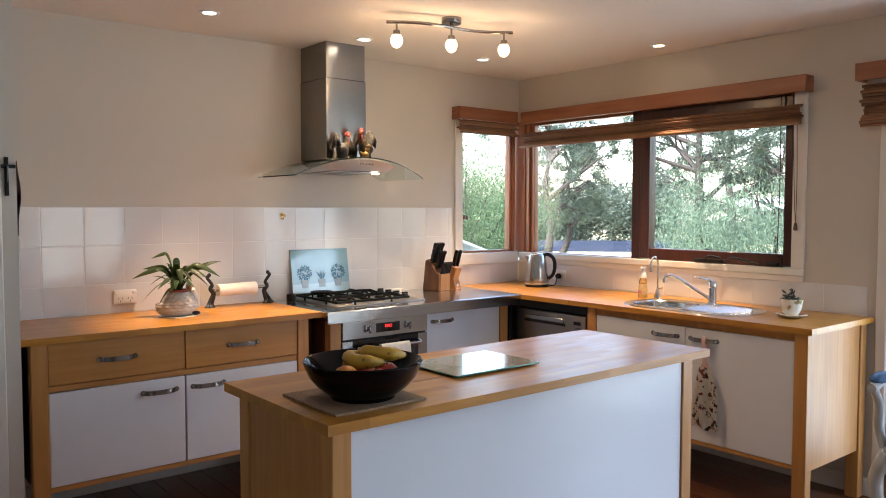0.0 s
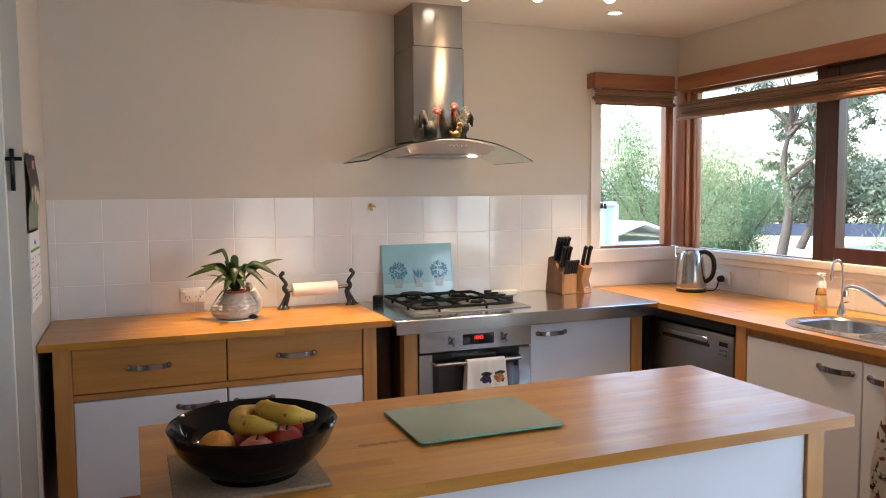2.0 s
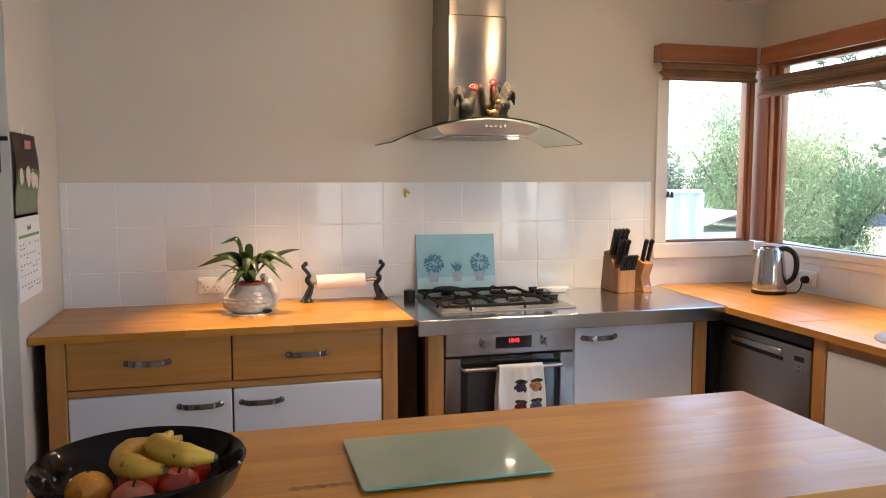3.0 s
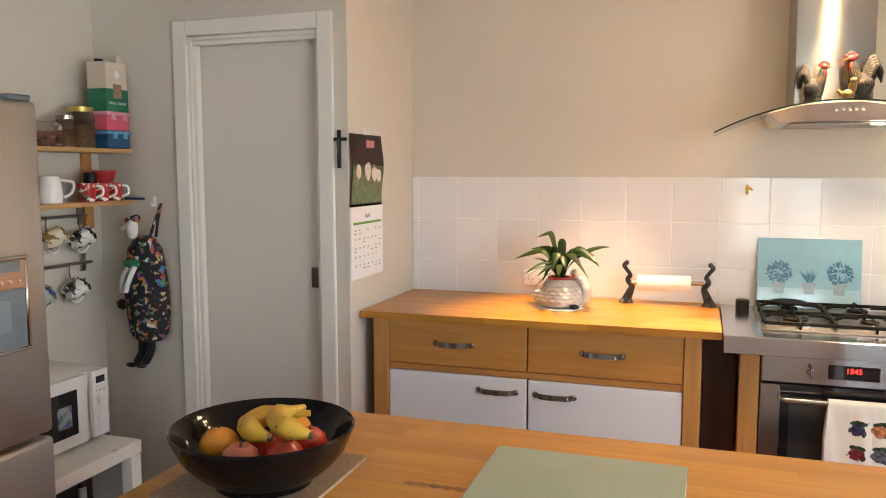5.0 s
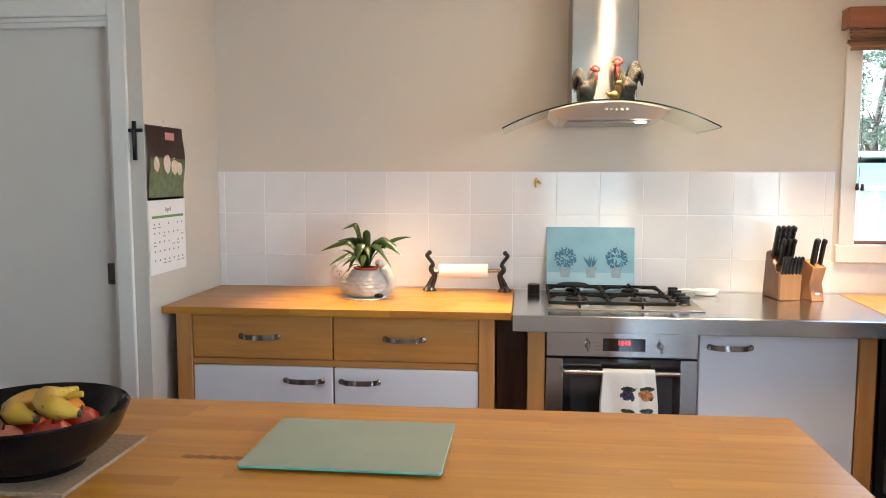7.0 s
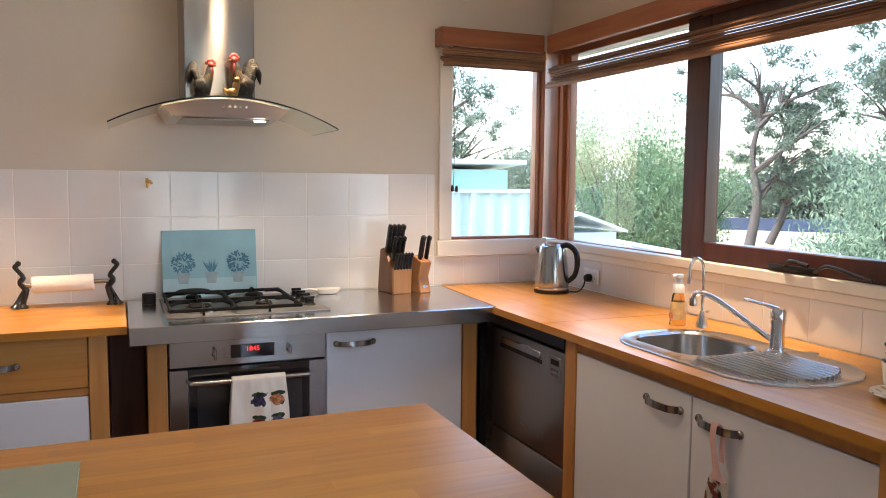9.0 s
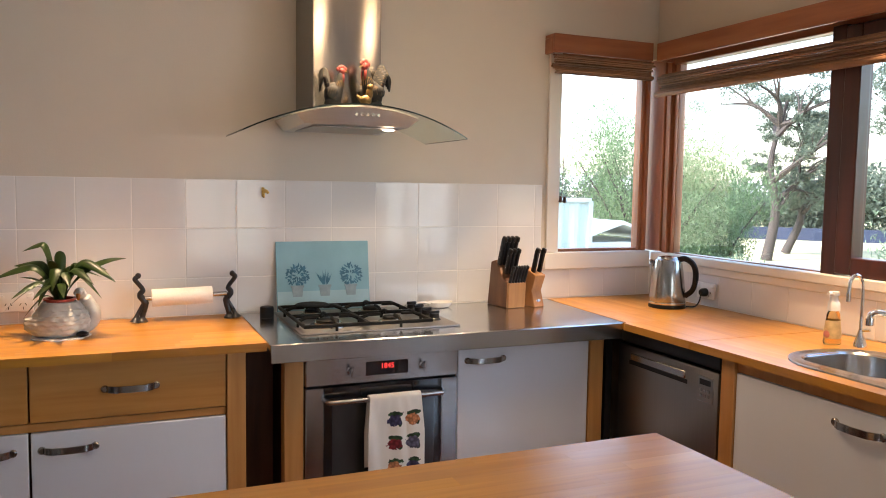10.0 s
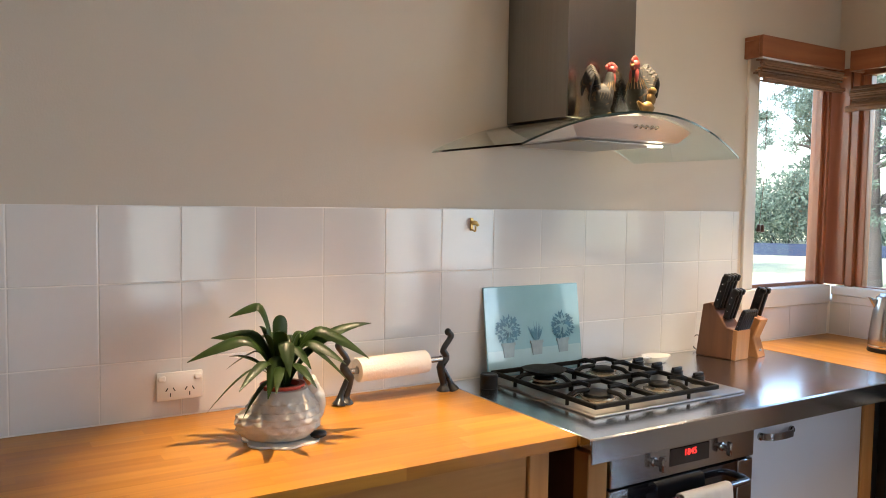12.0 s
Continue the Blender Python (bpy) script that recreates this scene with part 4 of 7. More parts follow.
def cloth(name, x0, x1, y0, z_top, z_front, z_back, depth, material, label, seed, turn=None, group=""):
    """A towel folded over a bar, with soft folds; a thickened sheet."""
    b = bmesh.new()
    path = [(y0 + depth, z_back + (z_top - z_back) * k / 8) for k in range(8)]
    path += [(y0 + depth * (0.5 + 0.5 * math.cos(math.pi * k / 6)), z_top + depth * 0.5 * math.sin(math.pi * k / 6)) for k in range(7)]
    path += [(y0, z_top - (z_top - z_front) * k / 16) for k in range(1, 17)]
    nx = 16
    grid = []
    for i in range(nx + 1):
        u = i / nx
        col = []
        for j, (y, z) in enumerate(path):
            fall = max(0.0, z_top - z)
            f = 0.014 * min(1, fall / 0.15) * math.sin(u * 7 + seed) + 0.006 * math.sin(u * 17 + seed * 2 + z * 9)
            narrow = 1 - 0.10 * max(0, 1 - fall / 0.12)
            x = (x0 + x1) / 2 + (u - 0.5) * (x1 - x0) * narrow + 0.01 * fall * math.sin(seed)
            col.append(b.verts.new((x, y - abs(f) if j > 10 else y + abs(f) * 0.2, z)))
        grid.append(col)
    for A, C in zip(grid, grid[1:]):
        for j in range(len(path) - 1):
            b.faces.new((A[j], C[j], C[j + 1], A[j + 1]))
    bmesh.ops.recalc_face_normals(b, faces=b.faces)
    bmesh.ops.solidify(b, geom=b.faces[:], thickness=0.003)
    if turn is not None:
        b.transform(turn)
    return solid(name, b, material, label, "towel", group)


cloth("tea_towel", 2.362, 2.575, OY - 0.058, 0.690, 0.30, 0.44, 0.030, TOWEL, "white tea towel printed with fruit over the oven handle", 1.2)
# towel on the sink door
T2 = speckled("floral_print_towel", (0.72, 0.66, 0.58), [(0.05, 0.035, 0.03), (0.26, 0.07, 0.05), (0.09, 0.07, 0.06)], 36, 0.53, 0.9)
PINK = mat("pink_loop", (0.66, 0.42, 0.37), 0.9, vary=0.1, scale=40)
ht = thing("tea_towel", "cream printed hand towel hanging from a door handle", "towel", (EF - 0.03, 2.135, 0.34))
b = bmesh.new()
rows = []
for j in range(15):
    z = 0.66 - 0.32 * j / 14
    w = 0.03 + 0.045 * min(1, j / 6)
    rows.append([b.verts.new((EF - 0.022 - 0.012 * math.sin(i * 0.9 + j * 0.12) * min(1, j / 5), 2.135 + w * (i / 6 - 1) + 0.004 * math.sin(j * .8), z - 0.012 * math.sin(i * 0.5))) for i in range(13)])
for A, C in zip(rows, rows[1:]):
    for i in range(12):
        b.faces.new((A[i], A[i + 1], C[i + 1], C[i]))
bmesh.ops.solidify(b, geom=b.faces[:], thickness=0.004)
part("cloth", b, T2, ht)
b = tube(arc([(EF - 0.022, 2.135, 0.655), (EF - 0.034, 2.135, 0.70), (EF - 0.044, 2.137, 0.775), (EF - 0.036, 2.137, 0.805), (EF - 0.014, 2.136, 0.78), (EF - 0.014, 2.135, 0.70)], 5), [0.026, 0.020, 0.016, 0.014, 0.013, 0.012] + [0.011] * 10 + [0.010] * 10, 10, flat=0.3)
part("hanging_loop", b, PINK, ht, "pink hanging tab")

# gas hob
hob = thing("gas_hob", "stainless steel gas hob with cast iron trivets", "hob", (2.46, 3.81, 0.907))
X0, X1, Y0, Y1 = 2.160, 2.790, 3.568, 4.062
part("tray", box(X0, X1 - 0.02, Y0, Y1, 0.9075, 0.914, 0.003, seg=2), STEEL_DARK, hob, "steel tray")
BRASSY = mat("burner_ring", (0.55, 0.47, 0.36), 0.25, 1.0, vary=0.1, scale=30)
burn = [(2.285, 3.69, 0.050), (2.53, 3.69, 0.036), (2.285, 3.93, 0.036), (2.53, 3.93, 0.043)]
for x, y, r in burn:
    p = part("burner", lathe([(0, 0.914), (r * 1.35, 0.914), (r * 1.3, 0.920), (r, 0.924), (r, 0.930), (0, 0.930)], (x, y, 0), 24), BRASSY, hob, "metal burner ring")
    part("burner_cap", lathe([(0, 0.9305), (r * 0.85, 0.9305), (r * 0.85, 0.937), (r * 0.75, 0.940), (0, 0.940)], (x, y, 0), 24), BLACK_IRON, p)
for x0, x1 in ((X0 + 0.015, 2.406), (2.412, 2.655)):
    for y0, y1 in ((Y0 + 0.012, 3.808), (3.814, Y1 - 0.012)):
        z = 0.936
        b = bmesh.new()
        c = [(x0, y0), (x1, y0), (x1, y1), (x0, y1)]
        for i in range(4):
            box(min(c[i][0], c[(i + 1) % 4][0]) - 0.005, max(c[i][0], c[(i + 1) % 4][0]) + 0.005, min(c[i][1], c[(i + 1) % 4][1]) - 0.005, max(c[i][1], c[(i + 1) % 4][1]) + 0.005, z - 0.008, z + 0.005, 0.002, b)
        mx, my = (x0 + x1) / 2, (y0 + y1) / 2
        for px, py in ((x0, my), (x1, my), (mx, y0), (mx, y1)):
            qx, qy = px + (mx - px) * 0.66, py + (my - py) * 0.66
            tube([(px, py, z), (px + (qx - px) * 0.4, py + (qy - py) * 0.4, z + 0.012), (qx, qy, z + 0.012)], 0.0068, 6, b)
            tube([(px, py, z), (px, py, 0.9135)], 0.0055, 6, b)
        part("trivet", b, BLACK_IRON, hob, "black cast iron trivet")
part("simmer_plate", lathe([(0, 0.0), (0.062, 0.0), (0.068, 0.006), (0.060, 0.009), (0.02, 0.007), (0, 0.007)], (2.285, 3.93, 0.953), 28), BLACK_IRON, hob, "round black simmer plate")
for i in range(4):
    y = 3.70 + 0.085 * i
    k = part("knob", lathe([(0, 0.9135), (0.026, 0.9135), (0.025, 0.917), (0.020, 0.921), (0.019, 0.938), (0, 0.939)], (2.715, y, 0), 18), BLACK, hob, "black gas knob")
    part("knob_grip", box(2.694, 2.736, y - 0.005, y + 0.005, 0.938, 0.949, 0.002), BLACK, k)
solid("timer", lathe([(0, 0), (0.026, 0), (0.027, 0.003), (0.027, 0.040), (0.024, 0.043), (0.012, 0.041), (0, 0.041)], (2.115, 3.985, 0.9075), 24), BLACK, "round black kitchen timer on the steel worktop", "timer")

# glass splash board with three potted plants
GB = mat("printed_glass_board", (0.25, 0.45, 0.53), 0.10, vary=0.12, scale=6, coat=0.5)
GBL = mat("print_pale_band", (0.36, 0.54, 0.59), 0.10, vary=0.08, scale=10, coat=0.5)
GBD = mat("print_blue_leaf", (0.06, 0.17, 0.25), 0.2, vary=0.3, scale=40)
GBP = mat("print_pot", (0.26, 0.34, 0.37), 0.2, vary=0.2, scale=30)
brd = thing("glass_board", "pale blue glass board printed with three potted plants", "cutting board", (2.42, 4.09, 0.907), local=True)
brd.matrix_world = pose(2.370, 4.068, 0.9085, -8.0, 0, 0)
part("panel", box(-0.198, 0.198, 0, 0.006, 0, 0.292, 0.002), GB, brd, "pale blue printed glass")
part("print_band", box(-0.194, 0.194, -0.0008, 0.001, 0.006, 0.085), GBL, brd)
rng = random.Random(5)
for k, cx in enumerate((-0.112, 0.004, 0.116)):
    b = prism([(cx - 0.019, 0.062), (cx + 0.019, 0.062), (cx + 0.024, 0.102), (cx - 0.024, 0.102)], "y", -0.0026, 0.0)
    box(cx - 0.027, cx + 0.027, -0.0034, 0.0, 0.100, 0.109, bm=b)
    part("printed_pot", b, GBP, brd, smooth=0)
    b = bmesh.new()
    for i in range(120 if k != 1 else 44):
        if k == 1:
            a = rng.uniform(-0.7, 0.7)
            p0, ln = Vector((cx + a * 0.012, 0.108)), rng.uniform(0.035, 0.065)
            dv = Vector((math.sin(a * 0.8), math.cos(a * 0.8)))
            w = 0.0016
        else:
            r, a = 0.040 * math.sqrt(rng.random()), rng.uniform(0, 6.28)
            p0 = Vector((cx + r * math.cos(a), 0.150 + r * math.sin(a) * 0.95))
            th = a + rng.uniform(-0.9, 0.9)
            dv, ln, w = Vector((math.cos(th), math.sin(th))), rng.uniform(0.012, 0.020), 0.0036
        sd = Vector((-dv.y, dv.x)) * w
        q = p0 + dv * ln
        m_ = p0 + dv * ln * 0.5
        yy = -0.0015 - 0.00002 * i
        b.faces.new([b.verts.new((c.x, yy, c.y)) for c in (p0, m_ + sd, q, m_ - sd)])
    if k != 1:
        box(cx - 0.002, cx + 0.002, -0.0022, -0.001, 0.108, 0.140, bm=b)
    part("printed_plant", b, GBD, brd, smooth=0)

# knife blocks
BLOCK1 = wood("knife_block_walnut", (0.075, 0.028, 0.012), (0.16, 0.065, 0.026), "Z", 0.4)
BLOCK2 = wood("knife_block_oak", (0.30, 0.13, 0.045), (0.48, 0.24, 0.09), "Z", 0.4)


def knife(parent, x, y, z, tilt, s=1.0, tw=0.0):
    b = box(-0.011 * s, 0.011 * s, -0.0068 * s, 0.0068 * s, 0, 0.110 * s, 0.004, seg=2)
    box(-0.009 * s, 0.016 * s, -0.0072 * s, 0.0072 * s, 0.098 * s, 0.120 * s, 0.004, bm=b)
    b.transform(pose(x, y, z, 0, tilt, tw))
    p = part("knife_handle", b, BLACK, parent, "black knife handle with steel rivets")
    b = bmesh.new()
    for k in (0.03, 0.06, 0.085):
        tube([(0, -0.0072 * s, k * s), (0, 0.0072 * s, k * s)], 0.0018 * s, 8, b)
    b.transform(pose(x, y, z, 0, tilt, tw))
    part("rivet", b, CHROME, p)


kb = thing("knife_block", "dark wooden slanted knife block full of black knives", "knife block", (3.175, 3.975, 0.9075), turn=-82, local=True)
part("block", prism([(-0.085, 0), (0.060, 0), (0.068, 0.115), (0.040, 0.118), (-0.025, 0.205), (-0.060, 0.195)], "y", -0.045, 0.045, bevel=0.003), BLOCK1, kb)
part("block_front", prism([(0.060, 0), (0.078, 0), (0.085, 0.112), (0.066, 0.114)], "y", -0.045, 0.045, bevel=0.002), BLOCK2, kb, "paler wooden front")
for i in range(6):
    knife(kb, 0.074, -0.037 + 0.0148 * i, 0.106, 20, 0.74)
for i in range(4):
    knife(kb, -0.012, -0.033 + 0.022 * i, 0.184, 17, 1.12)
    if i < 3:
        knife(kb, 0.022, -0.022 + 0.022 * i, 0.146, 17, 1.0)
kb.scale = (1.0, 1.0, 1.0)
part("cord", tube(arc([(-0.08, 0.02, 0.05), (-0.13, 0.03, 0.06), (-0.145, 0.03, 0.025), (-0.12, 0.02, 0.004), (-0.08, 0.03, 0.004)], 6), 0.002, 6), BLACK, kb)
kb2 = thing("knife_block", "pale wooden knife block with three black knives", "knife block", (3.290, 3.945, 0.9075), turn=-80, local=True)
part("block", prism([(-0.055, 0), (0.055, 0), (0.030, 0.075), (0.060, 0.150), (-0.020, 0.180), (-0.055, 0.090)], "y", -0.030, 0.030, bevel=0.003), BLOCK2, kb2)
for i in range(3):
    knife(kb2, 0.022 - 0.02 * (i == 1), -0.018 + 0.018 * i, 0.155, 16, 1.05)
part("badge", lathe([(0, 0), (0.010, 0), (0, 0.002)], m=pose(0.0472, 0, 0.03, 0, 90, 0) @ Matrix.Diagonal((0.6, 1.3, 1, 1)), n=14), CHROME, kb2)
kb2.scale = (0.95, 0.95, 0.95)

# spoon rest
CERAMIC = mat("white_ceramic", (0.80, 0.78, 0.74), 0.15, vary=0.03, scale=12, coat=0.4)
sr = thing("spoon_rest", "white ceramic spoon rest at the back of the hob", "spoon rest", (2.83, 4.02, 0.9075))
part("dish", lathe([(0, 0.004), (0.035, 0.004), (0.046, 0.018), (0.050, 0.026), (0.047, 0.026), (0.036, 0.010), (0, 0.008)], (2.87, 4.02, 0.9055), 26, squash=(1.25, 0.85)), CERAMIC, sr)
part("spoon_handle", tube(arc([(2.84, 4.015, 0.922), (2.78, 4.00, 0.935), (2.70, 3.985, 0.925)], 6), [0.012] * 6 + [0.008] * 6 + [0.011], 10, flat=0.5), CERAMIC, sr)

# hook on the tiles
BRASS = mat("brass", (0.58, 0.38, 0.12), 0.3, 1.0)
hk = thing("tile_hook", "small brass hook with a bird stuck on a tile", "hook", (2.123, YN - 0.01, 1.395))
b = box(2.117, 2.129, YN - 0.016, YN - 0.010, 1.380, 1.42, 0.002)
tube(arc([(2.123, YN - 0.014, 1.385), (2.123, YN - 0.034, 1.380), (2.123, YN - 0.036, 1.395)], 5), 0.003, 8, b)
blob((2.128, YN - 0.022, 1.405), (0.014, 0.006, 0.008), b, 0, 2)
blob((2.140, YN - 0.022, 1.399), (0.007, 0.005, 0.006), b, 0, 1)
part("hook_body", b, BRASS, hk)

# power points


def power_point(m, label, plug=False):
    t = thing("power_point", label, "power outlet", local=True)
    t.matrix_world = m
    part("plate", box(-0.058, 0.058, -0.010, 0, -0.036, 0.036, 0.004, seg=2), PLASTIC_W, t, "white plastic plate")
    for s in (-1, 1):
        sw = part("rocker_switch", box(s * 0.045 - 0.009, s * 0.045 + 0.009, -0.014, -0.009, 0.014, 0.028, 0.002), PLASTIC_W, t)
        for dx, rot in ((-0.009, 30), (0.009, -30), (0.0, 0)):
            bb = box(-0.0012, 0.0012, -0.0112, -0.0095, -0.005, 0.005)
            bb.transform(pose(s * 0.024 + dx, 0, -0.008 if dx else -0.022, 0, rot, 0))
            part("socket_slot", bb, BLACK, t)
    return t


power_point(pose(1.228, YN - 0.0105, 0.989), "white double power point on the tiles")
pp = power_point(pose(XE - 0.0105, 3.69, 0.979, 0, 0, -90), "white double power point with a black plug")

# planter shaped like a swan, with a strap-leaved plant
SWAN = mat("swan_glaze", (0.47, 0.455, 0.41), 0.40, vary=0.18, scale=16, bump=0.6, bump_scale=38, coat=0.2)
ORANGE_BEAK = mat("beak_orange", (0.55, 0.16, 0.03), 0.4)
REDRIM = mat("red_pot", (0.42, 0.05, 0.025), 0.4, vary=0.1, scale=20)
LEAF = mat("strap_leaf", (0.034, 0.066, 0.012), 0.38, vary=0.25, scale=14, bump=0.15, bump_scale=60)
SOIL = mat("potting_soil", (0.03, 0.02, 0.014), 0.95, vary=0.4, scale=120, bump=0.8, bump_scale=200)
PX, PY, PZ = 1.392, 3.80, 0.9075
pl = thing("swan_planter", "white ceramic swan planter with feather relief on a saucer", "planter", (PX, PY, PZ))
b = bmesh.new()
rings = []
ctl = [(0.050, 0.006), (0.068, 0.012), (0.084, 0.035), (0.087, 0.062), (0.080, 0.092), (0.065, 0.122), (0.057, 0.138)]
prof = []
for k in range(49):
    z = 0.006 + 0.132 * k / 48
    for (ra, za), (rb, zb) in zip(ctl, ctl[1:]):
        if za <= z <= zb + 1e-6:
            prof.append((ra + (rb - ra) * (z - za) / (zb - za), z))
            break
prof += [(0.050, 0.141), (0.045, 0.130)]
SEG = 96
for r, z in prof:
    ring = []
    for i in range(SEG):
        a = 2 * math.pi * i / SEG
        row = int(z / 0.018)
        edge = abs(math.sin(8 * a + (math.pi / 2 if row % 2 else 0)))
        f = (z / 0.018) % 1
        lip = max(0.0, 1 - abs(f - 0.15 - 0.75 * (1 - edge)) * 3.0)
        sc = 1 + (0.035 * edge * (1 - f) + 0.030 * lip if 0.02 < z < 0.125 else 0)
        tail = 1 + 0.22 * max(0, -math.cos(a)) ** 3 * (z < 0.08)
        ring.append(b.verts.new((PX + r * 1.08 * sc * tail * math.cos(a), PY + r * 0.95 * sc * math.sin(a), PZ + z)))
    rings.append(ring)
for A, C in zip(rings, rings[1:]):
    for i in range(SEG):
        b.faces.new((A[i], A[(i + 1) % SEG], C[(i + 1) % SEG], C[i]))
b.faces.new(rings[0])
body = part("body", b, SWAN, pl, "feathered swan body")
b = tube(arc([(PX + 0.055, PY + 0.035, PZ + 0.02), (PX + 0.098, PY + 0.045, PZ + 0.06), (PX + 0.092, PY + 0.04, PZ + 0.11), (PX + 0.072, PY + 0.03, PZ + 0.15), (PX + 0.062, PY + 0.012, PZ + 0.175), (PX + 0.055, PY - 0.012, PZ + 0.168)], 5), [0.034] * 5 + [0.032] * 5 + [0.026] * 5 + [0.017] * 5 + [0.014] * 5 + [0.009], 14)
neck = part("neck", b, SWAN, pl, "curved swan neck and head")
part("beak", tube([(PX + 0.058, PY - 0.006, PZ + 0.165), (PX + 0.060, PY - 0.026, PZ + 0.146)], [0.009, 0.004], 10), ORANGE_BEAK, neck, "orange beak")
part("foot", blob((PX + 0.072, PY - 0.058, PZ + 0.018), (0.022, 0.016, 0.012)), BLACK, pl, "black foot")
b = bmesh.new()
ring = []
for i in range(48):
    a = 2 * math.pi * i / 48
    r = 0.084 + 0.016 * abs(math.cos(3.5 * a)) ** 0.6
    ring.append((PX + r * math.cos(a), PY + r * 0.95 * math.sin(a)))
part("saucer", prism(ring, "z", PZ, PZ + 0.006, bevel=0.001), CERAMIC, pl, "scalloped white saucer")
part("inner_pot", lathe([(0.042, 0.10), (0.046, 0.145), (0.055, 0.147), (0.055, 0.152), (0.043, 0.152), (0.041, 0.135), (0, 0.135)], (PX, PY, PZ), 28), REDRIM, pl, "red plastic inner pot")
pl.scale = (0.95, 0.95, 0.87)
lf = thing("strap_leaf_plant", "green strap-leaved orchid plant in the swan planter", "plant", (PX, PY, PZ + 0.118))
part("soil", lathe([(0, 0.004), (0.040, 0.002), (0.040, 0)], (PX, PY, PZ + 0.1185), 20), SOIL, lf)
rng = random.Random(21)


def strap(az, reach, peak, end, width, bend=0.0, roll=0.0):
    """A keeled strap leaf that rises to a height, arches over and ends at another, rolled about its own line."""
    b = bmesh.new()
    n = 18
    d = Vector((math.cos(az), math.sin(az), 0))
    s = Vector((-math.sin(az), math.cos(az), 0))
    line = []
    for i in range(n + 1):
        u = i / n
        z = peak * math.sin(min(1, u / (0.6 if end < 0.92 * peak else 1.0)) * math.pi / 2) - (peak - end) * (max(0, u - 0.45) / 0.55) ** 1.8
        line.append(Vector((PX, PY, PZ + 0.118)) + d * (0.012 + reach * u ** 1.6) + s * bend * u ** 2 + Vector((0, 0, z)))
    prev = None
    for i, c in enumerate(line):
        u = i / n
        along = (line[min(n, i + 1)] - line[max(0, i - 1)]).normalized()
        side = (s - along * s.dot(along)).normalized()
        up = side.cross(along)
        a = roll * min(1, u * 1.6)
        side, up = side * math.cos(a) + up * math.sin(a), up * math.cos(a) - side * math.sin(a)
        w = 1.0 * width * (0.36 + 0.64 * math.sin(math.pi * min(1, 0.02 + 0.70 * u))) * (1 if u < 0.66 else max(0.04, 1 - ((u - 0.66) / 0.34) ** 1.6) ** 0.8)
        k = up * w * (0.40 - 0.22 * u)
        row = [b.verts.new(c - side * w + k), b.verts.new(c - side * w * 0.5 + k * 0.25), b.verts.new(c), b.verts.new(c + side * w * 0.5 + k * 0.25), b.verts.new(c + side * w + k)]
        if prev:
            for q in range(4):
                b.faces.new((prev[q], prev[q + 1], row[q + 1], row[q]))
        prev = row
    bmesh.ops.solidify(b, geom=b.faces[:], thickness=0.0013)
    part("leaf", b, LEAF, lf)


for leaf_shape in ((2.75, 0.11, 0.200, 0.170, 0.015, 0.0, 0.6), (1.50, 0.010, 0.172, 0.172, 0.018), (2.90, 0.20, 0.125, 0.075, 0.017, 0.01, 0.7), (2.60, 0.155, 0.130, 0.118, 0.016, 0.0, 0.8),
                   (3.00, 0.11, 0.090, 0.085, 0.007, 0.0, 0.5), (3.15, 0.165, 0.060, -0.035, 0.007), (-2.75, 0.105, 0.030, -0.045, 0.008), (-0.22, 0.20, 0.150, 0.148, 0.015, 0.0, -0.7),
                   (-0.45, 0.19, 0.145, 0.075, 0.016, -0.02, -0.8), (-0.60, 0.145, 0.105, 0.020, 0.008, 0.0, -0.4), (-1.75, 0.085, 0.125, 0.050, 0.018), (-2.25, 0.085, 0.090, 0.000, 0.017),
                   (-1.20, 0.085, 0.110, 0.060, 0.015), (0.25, 0.09, 0.130, 0.110, 0.013, 0.0, -0.5), (-1.45, 0.150, 0.075, 0.035, 0.013), (1.10, 0.13, 0.120, 0.080, 0.014, 0.0, 0.3),
                   (1.75, 0.11, 0.130, 0.095, 0.013), (0.65, 0.15, 0.110, 0.070, 0.013, 0.0, -0.4), (-0.05, 0.035, 0.135, 0.130, 0.015), (-2.9, 0.035, 0.140, 0.135, 0.014), (2.2, 0.15, 0.090, 0.030, 0.011),
                   (-0.30, 0.14, 0.130, 0.110, 0.016, 0.0, -0.9), (-0.85, 0.15, 0.120, 0.070, 0.014, 0.0, -0.5), (-2.05, 0.045, 0.155, 0.145, 0.016), (-2.0, 0.155, 0.070, 0.030, 0.012),
                   (-2.5, 0.155, 0.080, 0.030, 0.012, 0.0, 0.4), (2.3, 0.05, 0.150, 0.145, 0.014)):
    strap(*leaf_shape)

